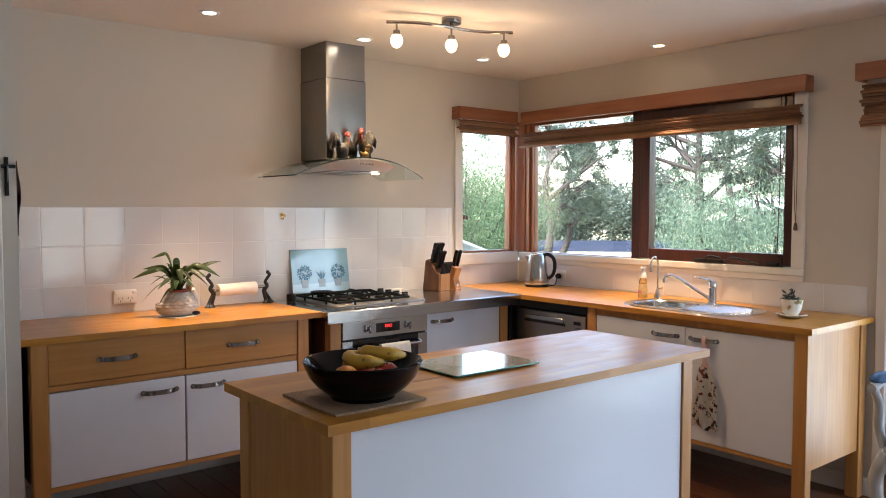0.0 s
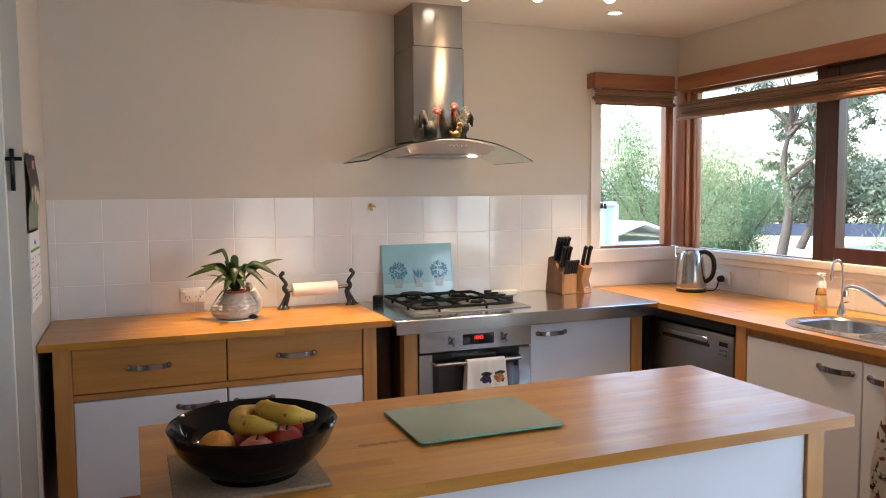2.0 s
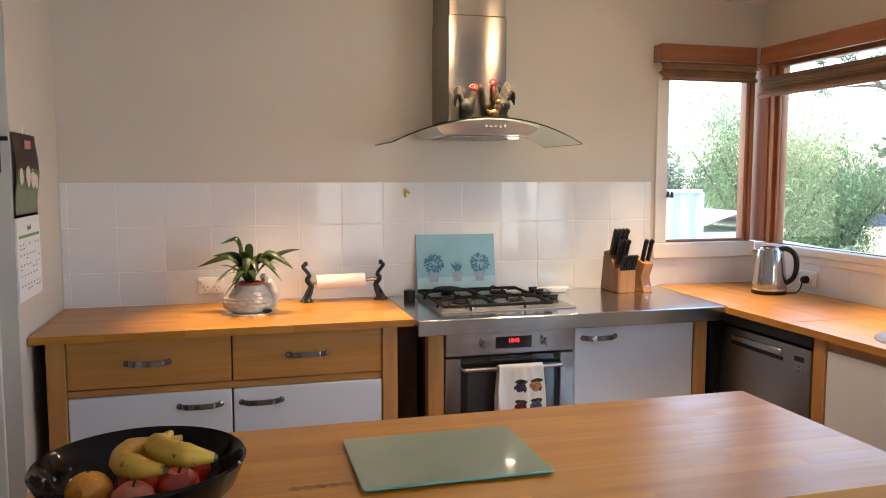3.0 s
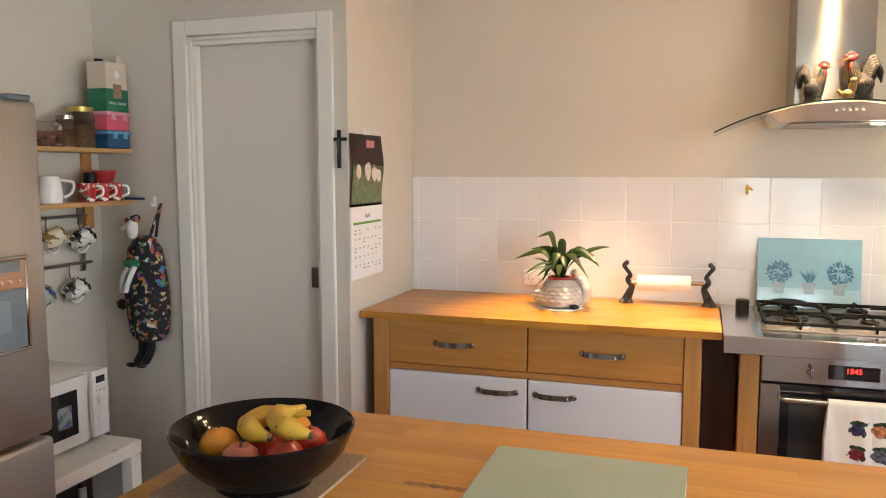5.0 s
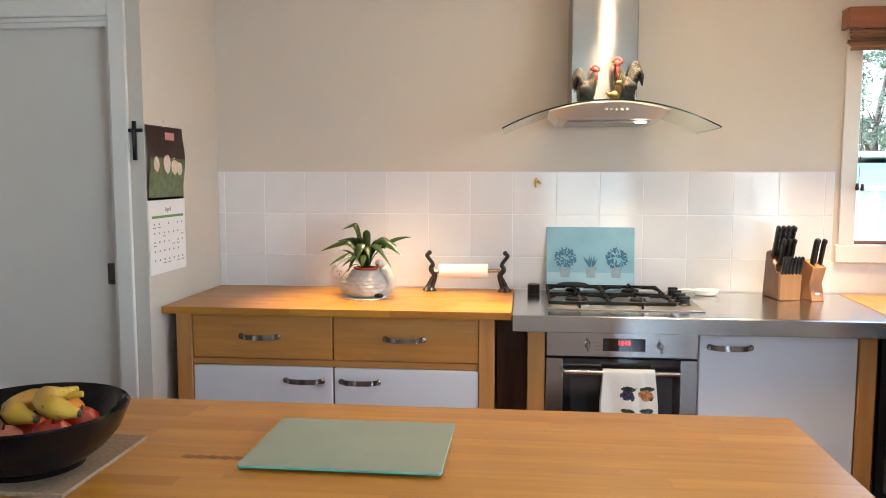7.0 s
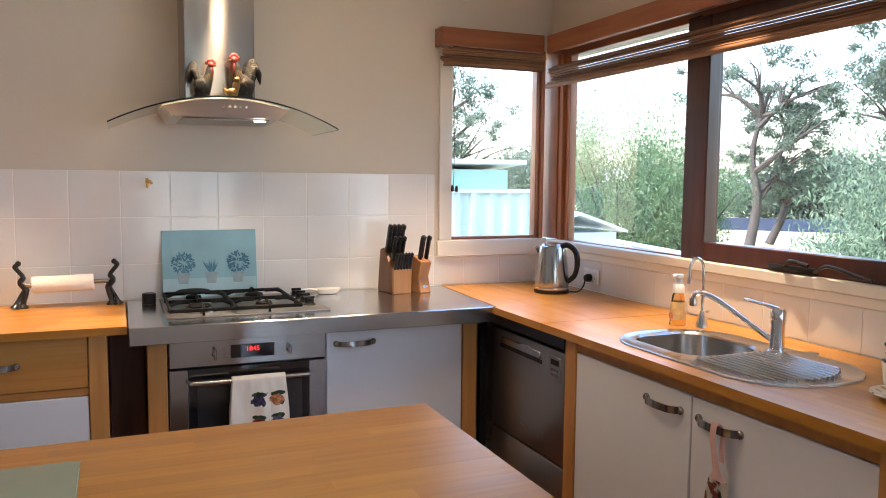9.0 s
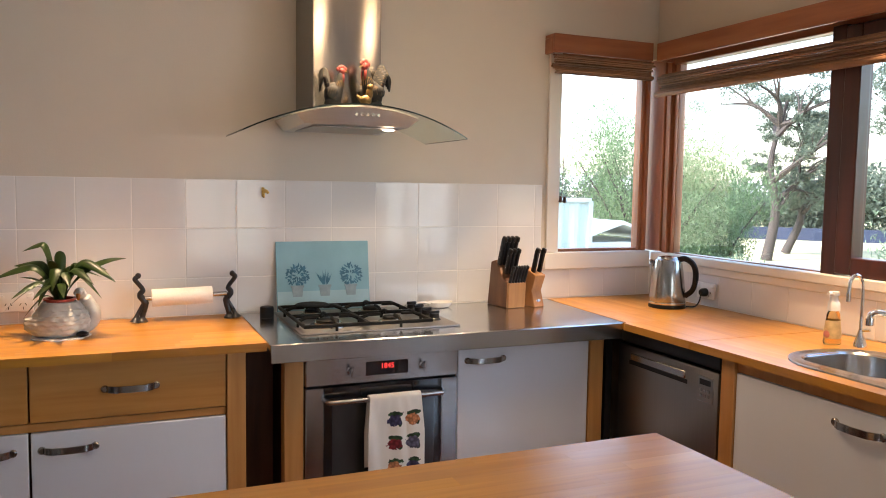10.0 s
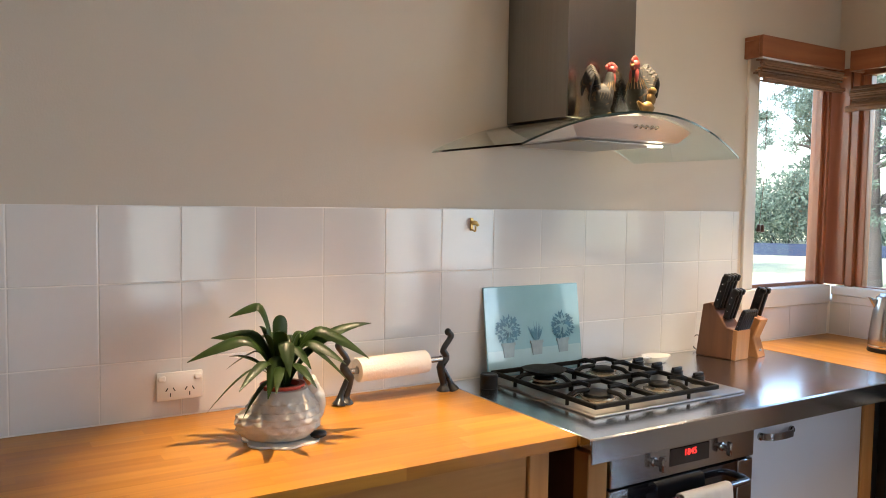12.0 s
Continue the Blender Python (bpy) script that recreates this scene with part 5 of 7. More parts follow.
# paper towel holder with two black figures
PAPER = mat("paper_towel", (0.78, 0.74, 0.68), 0.95, vary=0.02, scale=20, bump=0.5, bump_scale=120)
IRON = mat("black_iron", (0.012, 0.011, 0.011), 0.3, vary=0.2, scale=30)
pt = thing("paper_towel_holder", "black sculpted holder with a roll of paper towel", "paper towel holder", (1.81, 4.03, 0.9075))
for x, s in ((1.655, 1), (1.975, -1)):
    b = bmesh.new()
    yb = 4.02
    tube(arc([(x, yb, 0.908), (x + 0.002 * s, yb, 0.935), (x + 0.012 * s, yb, 0.985), (x - 0.006 * s, yb, 1.02), (x + 0.003 * s, yb, 1.045), (x - 0.022 * s, yb, 1.085), (x - 0.014 * s, yb, 1.10)], 6), [0.022, 0.021, 0.018, 0.015, 0.012, 0.010] + [0.011] * 6 + [0.013] * 6 + [0.011] * 6 + [0.009] * 6 + [0.010] * 6 + [0.008], 12, b)
    tube(arc([(x - 0.026 * s, yb - 0.012, 0.908), (x - 0.016 * s, yb - 0.006, 0.94), (x + 0.006 * s, yb, 0.985)], 6), [0.020, 0.018, 0.015, 0.012, 0.010, 0.009, 0.008, 0.008, 0.008, 0.008, 0.008, 0.008, 0.008], 10, b)
    blob((x - 0.012 * s, yb, 1.102), (0.011, 0.010, 0.013), b, 0, 2)
    part("figure_post", b, IRON, pt, "black cast figure")
part("bar", tube([(1.665, 4.02, 1.005), (1.965, 4.02, 1.015)], 0.010, 14), STEEL, pt, "steel bar")
b = lathe([(0.014, -0.11), (0.036, -0.11), (0.0365, -0.108), (0.0365, 0.108), (0.036, 0.11), (0.014, 0.11), (0.014, -0.11)], m=pose(1.80, 4.02, 1.0095, 0, 88.5, 0), n=28)
box(1.695, 1.905, 4.052, 4.054, 0.985, 1.04, 0.0005, bm=b)
part("paper_roll", b, PAPER, pt, "roll of white paper towel")

pt.scale = (1, 1, 0.9)

# ---- sink run ----
CX, CY = 3.70, 2.567
SINK = mat("sink_steel", (0.55, 0.55, 0.54), 0.2, 1.0, vary=0.08, scale=8, bump=0.03, bump_scale=90)
snk = thing("sink", "oval stainless steel sink with a ribbed drainer", "sink", (3.700, 2.397, 0.907))


def rounded(cx, cy, hx, hy, r, a):
    """Distance from (cx, cy) shifted origin to a rounded rectangle along the angle a, by bisection."""
    lo, hi = 0.0, 2.0
    for _ in range(40):
        t = (lo + hi) / 2
        x, y = abs(CX + t * math.cos(a) - cx), abs(CY + t * math.sin(a) - cy)
        dx, dy = max(0, x - (hx - r)), max(0, y - (hy - r))
        inside = x <= hx and y <= hy and (dx * dx + dy * dy) <= r * r
        lo, hi = (t, hi) if inside else (lo, t)
    return lo


n = 72
ring = lambda cx, cy, hx, hy, r, z, bm_: [bm_.verts.new((CX + rounded(cx, cy, hx, hy, r, 2 * math.pi * i / n) * math.cos(2 * math.pi * i / n), CY + rounded(cx, cy, hx, hy, r, 2 * math.pi * i / n) * math.sin(2 * math.pi * i / n), z)) for i in range(n)]
b = bmesh.new()
loops = [ring(3.695, 2.397, 0.222, 0.388, 0.20, 0.9075, b), ring(3.695, 2.397, 0.220, 0.386, 0.198, 0.912, b), ring(3.695, 2.397, 0.210, 0.376, 0.19, 0.9125, b), ring(3.695, 2.397, 0.203, 0.369, 0.185, 0.909, b)]
loops += [ring(CX, CY, 0.150, 0.172, 0.09, 0.909, b), ring(CX, CY, 0.143, 0.165, 0.085, 0.902, b), ring(CX, CY, 0.138, 0.158, 0.08, 0.80, b), ring(CX, CY, 0.125, 0.145, 0.075, 0.768, b), ring(CX, CY, 0.09, 0.11, 0.06, 0.760, b)]
for A, C in zip(loops, loops[1:]):
    for i in range(n):
        b.faces.new((A[i], A[(i + 1) % n], C[(i + 1) % n], C[i]))
b.faces.new(loops[-1])
part("basin", b, SINK, snk, "steel basin and rim")
for i in range(13):
    x = 3.555 + 0.0235 * i
    e = 0.33 * math.sqrt(max(0.05, 1 - ((x - 3.695) / 0.24) ** 2))
    part("drainer_rib", tube([(x, 2.378, 0.9095), (x, 2.400 - e, 0.9095)], 0.0045, 8), SINK, snk)
part("waste", lathe([(0, 0.761), (0.035, 0.761), (0.04, 0.764), (0.04, 0.760)], (CX, CY, 0), 20), CHROME, snk)
tap = thing("mixer_tap", "chrome lever mixer tap with a long swivel spout", "tap", (3.845, 2.365, 0.909))
part("base", lathe([(0, 0), (0.028, 0), (0.028, 0.006), (0.022, 0.010), (0.021, 0.085), (0.023, 0.09), (0.023, 0.125), (0.018, 0.133), (0, 0.134)], (3.845, 2.365, 0.910), 24), CHROME, tap)
part("spout", tube(arc([(3.835, 2.375, 0.945), (3.800, 2.450, 0.995), (3.745, 2.515, 1.052), (3.718, 2.555, 1.07), (3.706, 2.575, 1.063), (3.704, 2.578, 1.045)], 6), 0.0088, 12), CHROME, tap)
part("aerator", lathe([(0.013, 0), (0.013, 0.022), (0, 0.022), (0, 0), (0.013, 0)], (3.704, 2.578, 1.028), 14), CHROME, tap)
part("lever", tube(arc([(3.845, 2.363, 1.042), (3.820, 2.390, 1.052), (3.780, 2.440, 1.066)], 5), [0.016] * 5 + [0.011] * 5 + [0.008], 12, flat=0.45), CHROME, tap)
flt = thing("filter_tap", "slim chrome gooseneck filter tap", "tap", (3.915, 2.775, 0.907))
part("base", lathe([(0, 0), (0.022, 0), (0.021, 0.012), (0.012, 0.04), (0.007, 0.06), (0, 0.06)], (3.915, 2.775, 0.9075), 18), CHROME, flt)
part("neck", tube(arc([(3.915, 2.775, 0.96), (3.915, 2.775, 1.10), (3.905, 2.778, 1.145), (3.885, 2.782, 1.155), (3.868, 2.786, 1.135), (3.864, 2.788, 1.09)], 6), 0.006, 10), CHROME, flt)
part("tip", tube([(3.864, 2.788, 1.095), (3.864, 2.788, 1.065)], 0.0085, 12), CHROME, flt)
part("lever", tube([(3.915, 2.765, 0.965), (3.910, 2.735, 0.972)], 0.004, 8), CHROME, flt)
SOAP = glass("soap_amber", (0.90, 0.66, 0.30), 0.02, 1.35)
LABEL = mat("soap_label", (0.60, 0.45, 0.22), 0.5, vary=0.25, scale=40)
LABEL2 = mat("soap_label_pink", (0.55, 0.22, 0.20), 0.5, vary=0.2, scale=60)
sp = thing("soap_bottle", "clear amber foaming soap bottle with a white pump", "soap bottle", (3.865, 2.845, 0.907))
part("bottle", lathe([(0, 0), (0.031, 0), (0.033, 0.006), (0.030, 0.05), (0.026, 0.085), (0.024, 0.105), (0.018, 0.118), (0, 0.118)], (3.865, 2.845, 0.908), 24, squash=(1, 0.8)), SOAP, sp, "amber plastic bottle")
part("bottle_label", lathe([(0.0325, 0.022), (0.0308, 0.05), (0.0268, 0.085)], (3.865, 2.845, 0.908), 24, squash=(1.01, 0.81)), LABEL, sp, "printed label")
part("label_print", lathe([(0, 0), (0.013, 0), (0, 0.002)], m=pose(3.833, 2.842, 0.945, 0, -90, 0), n=14), LABEL2, sp)
part("pump", lathe([(0, 0.118), (0.021, 0.118), (0.020, 0.145), (0.014, 0.152), (0.012, 0.17), (0.017, 0.172), (0.017, 0.184), (0, 0.186)], (3.865, 2.845, 0.908), 18), PLASTIC_W, sp, "white foaming pump")
part("pump_spout", tube([(3.865, 2.845, 1.086), (3.835, 2.845, 1.086)], 0.007, 10), PLASTIC_W, sp)
solid("tap_hole_cover", lathe([(0, 0), (0.020, 0), (0.019, 0.003), (0, 0.004)], (3.940, 2.320, 0.9075), 18), STEEL_DARK, "round metal tap hole cover on the worktop", "cover")
# succulent in a floral cup
CUP = speckled("floral_cup", (0.78, 0.74, 0.64), [(0.55, 0.20, 0.14), (0.50, 0.36, 0.12), (0.22, 0.28, 0.10), (0.60, 0.40, 0.32)], 26, 0.55, 0.2)
SUCC = mat("succulent", (0.06, 0.07, 0.045), 0.5, vary=0.3, scale=30)
cu = thing("teacup_planter", "floral teacup planter standing on a saucer", "planter", (3.720, 1.855, 0.907))
part("saucer", lathe([(0, 0.004), (0.035, 0.0), (0.055, 0.006), (0.075, 0.016), (0.074, 0.019), (0.05, 0.010), (0, 0.008)], (3.720, 1.855, 0.908), 28), CUP, cu, "pale floral saucer")
part("cup", lathe([(0, 0.010), (0.028, 0.010), (0.032, 0.016), (0.046, 0.04), (0.052, 0.085), (0.053, 0.092), (0.050, 0.092), (0.044, 0.04), (0, 0.035)], (3.720, 1.855, 0.908), 28), CUP, cu, "floral cup")
part("soil", lathe([(0, 0.078), (0.047, 0.076), (0.047, 0.072)], (3.720, 1.855, 0.908), 20), SOIL, cu)
su = thing("succulent", "small dark succulent in a teacup", "plant", (3.720, 1.855, 0.985))
rng = random.Random(8)
for i in range(22):
    a, r = rng.uniform(0, 6.28), rng.uniform(0.0, 0.045)
    z = 0.99 + rng.uniform(0.0, 0.05)
    part("leaf", blob((3.72 + r * math.cos(a), 1.855 + r * math.sin(a), z), (0.016, 0.009, 0.006), None, 0, 1, m=pose(0, 0, 0, 0, rng.uniform(-50, 10), math.degrees(a))), SUCC, su)
for i in range(3):
    part("stem", tube(arc([(3.720, 1.855, 0.985), (3.72 + 0.01 * i, 1.85, 1.01), (3.71 + 0.012 * i, 1.835 + 0.02 * i, 1.045)], 4), 0.0025, 6), SUCC, su)
# kettle
ket = thing("kettle", "brushed steel cordless kettle with a black handle", "kettle", (3.862, 3.725, 0.907), turn=-60, local=True)
ket.matrix_world = pose(3.862, 3.725, 0.9075, 0, 0, -52)
part("base", lathe([(0, 0), (0.082, 0), (0.083, 0.004), (0.080, 0.016), (0, 0.016)], n=36), BLACK, ket, "black power base")
part("body", lathe([(0, 0.017), (0.079, 0.017), (0.080, 0.024), (0.078, 0.07), (0.069, 0.15), (0.060, 0.205), (0.057, 0.215), (0.05, 0.219), (0, 0.220)], n=40), STEEL, ket, "brushed steel body")
part("base_ring", lathe([(0.0805, 0.018), (0.0815, 0.022), (0.0805, 0.027)], n=36), CHROME, ket)
part("lid", lathe([(0.050, 0.219), (0.045, 0.227), (0.02, 0.231), (0, 0.232)], n=28), STEEL, ket)
part("spout", prism([(-0.055, 0.205), (-0.086, 0.212), (-0.058, 0.160)], "y", -0.017, 0.017, bevel=0.004), STEEL, ket)
part("handle", tube(arc([(0.040, 0, 0.214), (0.075, 0, 0.222), (0.112, 0, 0.195), (0.122, 0, 0.14), (0.110, 0, 0.085), (0.078, 0, 0.055)], 6), [0.013] * 20 + [0.012] * 11, 12), BLACK, ket, "black plastic handle")
part("lid_button", box(0.035, 0.065, -0.012, 0.012, 0.214, 0.230, 0.004), BLACK, ket)
pk = thing("power_lead", "black kettle lead plugged into the wall", "cord", (3.95, 3.68, 0.909))
part("cable", tube(arc([(3.93, 3.68, 0.912), (3.965, 3.66, 0.914), (4.0, 3.672, 0.935), (4.02, 3.685, 0.968)], 6), 0.0035, 8), BLACK, pk)
part("plug", lathe([(0, -0.02), (0.014, -0.02), (0.019, -0.01), (0.019, 0.008), (0, 0.008)], m=pose(4.038, 3.685, 0.972, 0, 90, 0), n=16), BLACK, pk)

# ---- island things ----
solid("cork_mat", box(1.022, 1.316, 1.690, 1.985, 0.9025, 0.910, 0.001), CORK, "square brown cork mat under the fruit bowl", "mat")
BX, BY, BZ = 1.184, 1.812, 0.9105
bw = thing("fruit_bowl", "wide black glazed pottery fruit bowl", "bowl", (BX, BY, BZ))
part("bowl", lathe([(0, 0.006), (0.07, 0.006), (0.072, 0.0), (0.090, 0.0), (0.092, 0.008), (0.104, 0.016), (0.130, 0.036), (0.152, 0.062), (0.166, 0.095), (0.169, 0.103), (0.166, 0.107), (0.160, 0.103), (0.146, 0.068), (0.120, 0.038), (0.08, 0.022), (0, 0.016)], (BX, BY, BZ), 64), BLACK_GLAZE, bw)
BANANA = speckled("banana_skin", (0.52, 0.30, 0.03), [(0.14, 0.07, 0.02), (0.34, 0.19, 0.03)], 95, 0.60, 0.45)
ORANGE = mat("orange_skin", (0.68, 0.25, 0.02), 0.45, vary=0.08, scale=20, bump=0.4, bump_scale=150)
APPLE = mat("apple_skin", (0.52, 0.040, 0.018), 0.3, vary=0.35, scale=14, coat=0.3)
PEACH = mat("pink_apple_skin", (0.58, 0.16, 0.09), 0.35, vary=0.35, scale=14, coat=0.2)
STALK = mat("stalk", (0.08, 0.05, 0.02), 0.8)


def banana(pts, label):
    t = thing("banana", label, "fruit", pts[2], "fruit in the bowl")
    c = arc(pts, 8)
    k = len(c)
    rad = [0.0205 * min(1, 0.40 + 2.2 * min(i, k - 1 - i) / (k - 1)) for i in range(k)]
    part("skin", tube(c, rad, 9), BANANA, t, smooth=60)
    part("stem", tube([c[0], c[0] + (c[0] - c[2]).normalized() * 0.028], [0.009, 0.006], 7), BANANA, t)
    part("tip", tube([c[-1], c[-1] + (c[-1] - c[-3]).normalized() * 0.006], [0.008, 0.004], 7), STALK, t)


def fruit(kind, x, y, z, r, material, label):
    t = thing(kind, label, "fruit", (x, y, z - r), "fruit in the bowl")
    if kind == "orange":
        part("skin", blob((x, y, z), (r, r, r * 0.95), None, 0, 3, 0.03), material, t)
        part("navel", blob((x, y, z + r * 0.94), (0.004, 0.004, 0.002), None, 0, 1), STALK, t)
    else:
        part("skin", lathe([(0, -0.85 * r), (0.35 * r, -0.92 * r), (0.75 * r, -0.6 * r), (r, 0.05 * r), (0.9 * r, 0.55 * r), (0.5 * r, 0.88 * r), (0.2 * r, 0.82 * r), (0, 0.68 * r)], (x, y, z), 24), material, t)
        part("stalk", tube([(x, y, z + 0.68 * r), (x + 0.004, y, z + 1.1 * r)], 0.0022, 6), STALK, t)


fruit("orange", BX - 0.075, BY - 0.03, BZ + 0.068, 0.036, ORANGE, "orange in the fruit bowl")
fruit("orange", BX + 0.02, BY + 0.075, BZ + 0.072, 0.036, ORANGE, "orange behind the bananas")
fruit("apple", BX - 0.005, BY - 0.070, BZ + 0.060, 0.034, PEACH, "pink apple in the fruit bowl")
fruit("apple", BX + 0.06, BY - 0.03, BZ + 0.060, 0.035, APPLE, "red apple in the fruit bowl")
fruit("apple", BX + 0.075, BY + 0.035, BZ + 0.064, 0.034, APPLE, "red apple beside the bananas")
fruit("apple", BX - 0.01, BY + 0.015, BZ + 0.050, 0.036, APPLE, "red apple under the bananas")
banana([(BX + 0.034, BY + 0.061, BZ + 0.111), (BX - 0.017, BY + 0.044, BZ + 0.108), (BX - 0.028, BY - 0.004, BZ + 0.104), (BX - 0.000, BY - 0.034, BZ + 0.103), (BX + 0.040, BY - 0.044, BZ + 0.099)], "ripe yellow banana with brown specks, curved")
banana([(BX + 0.033, BY + 0.055, BZ + 0.120), (BX + 0.024, BY + 0.017, BZ + 0.122), (BX + 0.043, BY - 0.017, BZ + 0.120), (BX + 0.079, BY - 0.036, BZ + 0.116), (BX + 0.117, BY - 0.038, BZ + 0.110)], "ripe yellow banana lying across the apples")
gbd = thing("glass_cutting_board", "frosted green glass cutting board on the island", "cutting board", (1.752, 2.025, 0.9025))
outline = []
for cx, cy, a0 in ((1.912, 2.100, 0), (1.574, 2.100, 90), (1.574, 1.858, 180), (1.912, 1.858, 270)):
    for k in range(6):
        a = radians(a0 + 18 * k)
        outline.append((cx + math.copysign(0.011, cx - 1.743) + 0.007 * math.cos(a), cy + math.copysign(0.011, cy - 1.979) + 0.007 * math.sin(a)))
part("glass_sheet", prism(outline, "z", 0.9075, 0.9125, bevel=0.001), FROST, gbd, "frosted glass sheet")
edge = [(1.743 + (x - 1.743) * 1.002, 1.979 + (y - 1.979) * 1.003) for x, y in outline]
part("glass_edge", prism(edge, "z", 0.9082, 0.9115), FROST_EDGE, gbd, "green polished edge")
for x in (1.580, 1.906):
    for y in (1.865, 2.093):
        part("rubber_foot", lathe([(0, 0.9025), (0.008, 0.9025), (0.008, 0.9075), (0, 0.9075)], (x, y, 0), 12), PLASTIC_W, gbd)
SCORCH = wood("scorched_beech", (0.16, 0.06, 0.02), (0.30, 0.13, 0.045), "X", 0.5)
sc = thing("scorch_mark", "row of dark scorch marks burnt into the island top", "stain", (1.49, 1.90, 0.9021))
for i in range(5):
    x = 1.425 + 0.024 * i
    part("burn", prism([(x, 1.898), (x + 0.020, 1.891), (x + 0.030, 1.905), (x + 0.008, 1.911)], "z", 0.9020, 0.9024), SCORCH, sc)

# ---- lamps in the ceiling ----
DL_LENS = glow("downlight_lens", (1.0, 0.86, 0.66), 3.5)
WARM = (1.0, 0.72, 0.42)
for x, y in ((1.505, 3.632), (2.409, 3.659), (3.311, 3.677), (3.814, 2.720)):
    t = thing("downlight", "recessed white downlight with a lit warm lens", "ceiling light", (x, y, H), "ceiling downlights")
    part("rim", lathe([(0.030, -0.004), (0.034, -0.007), (0.046, -0.006), (0.050, 0.0), (0.030, 0.0), (0.030, -0.004)], (x, y, H), 32), PLASTIC_W, t, "white rim")
    part("lens", lathe([(0, -0.002), (0.030, -0.002), (0.030, 0)], (x, y, H), 24), DL_LENS, t, "lit lens")
    lamp("downlight_lamp", "SPOT", 28, WARM, look((x, y, H - 0.012), (x, y + 0.001, 0)), spot=radians(52), blend=0.85, soft=0.012)
tr = thing("track_light", "three-lamp satin track light on the ceiling", "ceiling light", (2.485, 2.991, H))
part("canopy_box", lathe([(0, -0.028), (0.048, -0.028), (0.050, -0.025), (0.050, 0), (0, 0)], (2.485, 2.991, H), 32), SATIN, tr, "satin ceiling mount")
c0 = Vector((2.485, 2.991, H - 0.045))
dv = Vector((0.945, -0.327, 0)).normalized()
nv = Vector((0.327, 0.945, 0)).normalized()
pts = [c0 + dv * u * 0.335 + nv * 0.035 * math.sin(u * math.pi) for u in (-1, -0.75, -0.5, -0.25, 0, 0.25, 0.5, 0.75, 1)]
part("bar", tube(arc(pts, 4), 0.008, 10, flat=1.0), SATIN, tr, "wavy satin bar")
part("bar_stem", tube([(2.485, 2.991, H - 0.028), tuple(c0)], 0.008, 10), SATIN, tr)
BULB = glow("bulb", (1.0, 0.66, 0.32), 2.2)
for k, u in enumerate((-0.86, 0.0, 0.87)):
    p = c0 + dv * u * 0.335 + nv * 0.035 * math.sin(u * math.pi)
    s = part("lamp_arm", tube([tuple(p), (p.x, p.y, p.z - 0.045)], 0.005, 8), SATIN, tr)
    part("lamp_socket", lathe([(0, 0), (0.016, 0), (0.019, -0.022), (0, -0.022)], (p.x, p.y, p.z - 0.040), 16), SATIN, s)
    part("bulb", blob((p.x, p.y, p.z - 0.088), (0.029, 0.029, 0.035), None, 0, 3), BULB, s, "lit warm bulb")
    lamp("track_glow", "POINT", 0.28, (1.0, 0.68, 0.38), pose(p.x, p.y, p.z - 0.155), soft=0.03)
    lamp("track_lamp", "SPOT", 1.8, (1.0, 0.74, 0.46), look((p.x, p.y, p.z - 0.130), (p.x, p.y - 0.35, 0.9)), spot=radians(124), blend=0.7, soft=0.03)

# ---- fridge corner ----
fr = thing("refrigerator", "tall stainless steel refrigerator with an ice dispenser", "refrigerator", (-0.22, 2.0, 0))
FX, F0, F1, FT = 0.10, 1.54, 2.397, 1.673
part("body", box(XW + 0.03, FX - 0.055, F0 + 0.004, F1 - 0.004, 0.03, FT, 0.006), FRIDGE_STEEL, fr, "grey steel cabinet")
FT = 1.683
d = part("door", box(FX - 0.05, FX, F0, F1, 0.698, FT, 0.018, seg=3), FRIDGE_STEEL, fr, "brushed steel upper door")
part("drawer", box(FX - 0.05, FX, F0, F1, 0.04, 0.686, 0.018, seg=3), FRIDGE_STEEL, fr, "brushed steel freezer drawer")
b = bmesh.new()
y0, y1, z0, z1 = 2.167, 2.326, 0.968, 1.244
for q in ((y0, y1, z1 - 0.012, z1), (y0, y1, z0, z0 + 0.012), (y0, y0 + 0.012, z0 + 0.012, z1 - 0.012), (y1 - 0.012, y1, z0 + 0.012, z1 - 0.012)):
    box(FX - 0.002, FX + 0.007, q[0], q[1], q[2], q[3], 0.003, b)
dp = part("dispenser_frame", b, STEEL, d, "steel dispenser surround")
DISP = mat("dispenser_grey", (0.15, 0.18, 0.19), 0.25, vary=0.1, scale=10)
part("dispenser_panel", box(FX - 0.001, FX + 0.004, y0 + 0.012, y1 - 0.012, 1.15, z1 - 0.012, 0.001), STEEL, dp)
part("dispenser_display", box(FX + 0.003, FX + 0.0055, y0 + 0.028, y1 - 0.028, 1.20, 1.228, 0.001), DISP, dp, "grey display")
for i in range(4):
    part("dispenser_button", lathe([(0, 0), (0.006, 0), (0.005, 0.004), (0, 0.004)], m=pose(FX + 0.004, y0 + 0.035 + 0.03 * i, 1.172, 0, 90, 0), n=12), CHROME, dp)
part("dispenser_recess", box(FX - 0.001, FX + 0.003, y0 + 0.014, y1 - 0.014, z0 + 0.014, 1.148), DISP, dp, "grey dispenser recess")
part("dispenser_paddle", box(FX + 0.002, FX + 0.010, y0 + 0.035, y0 + 0.09, 1.03, 1.125, 0.003), mat("paddle", (0.20, 0.24, 0.25), 0.2), dp)
part("hinge_cover", box(FX - 0.16, FX - 0.01, F1 - 0.09, F1 - 0.012, 1.6835, 1.70, 0.005), DISP, fr)
TUBL = mat("orange_lid", (0.72, 0.13, 0.02), 0.4, vary=0.05, scale=10)
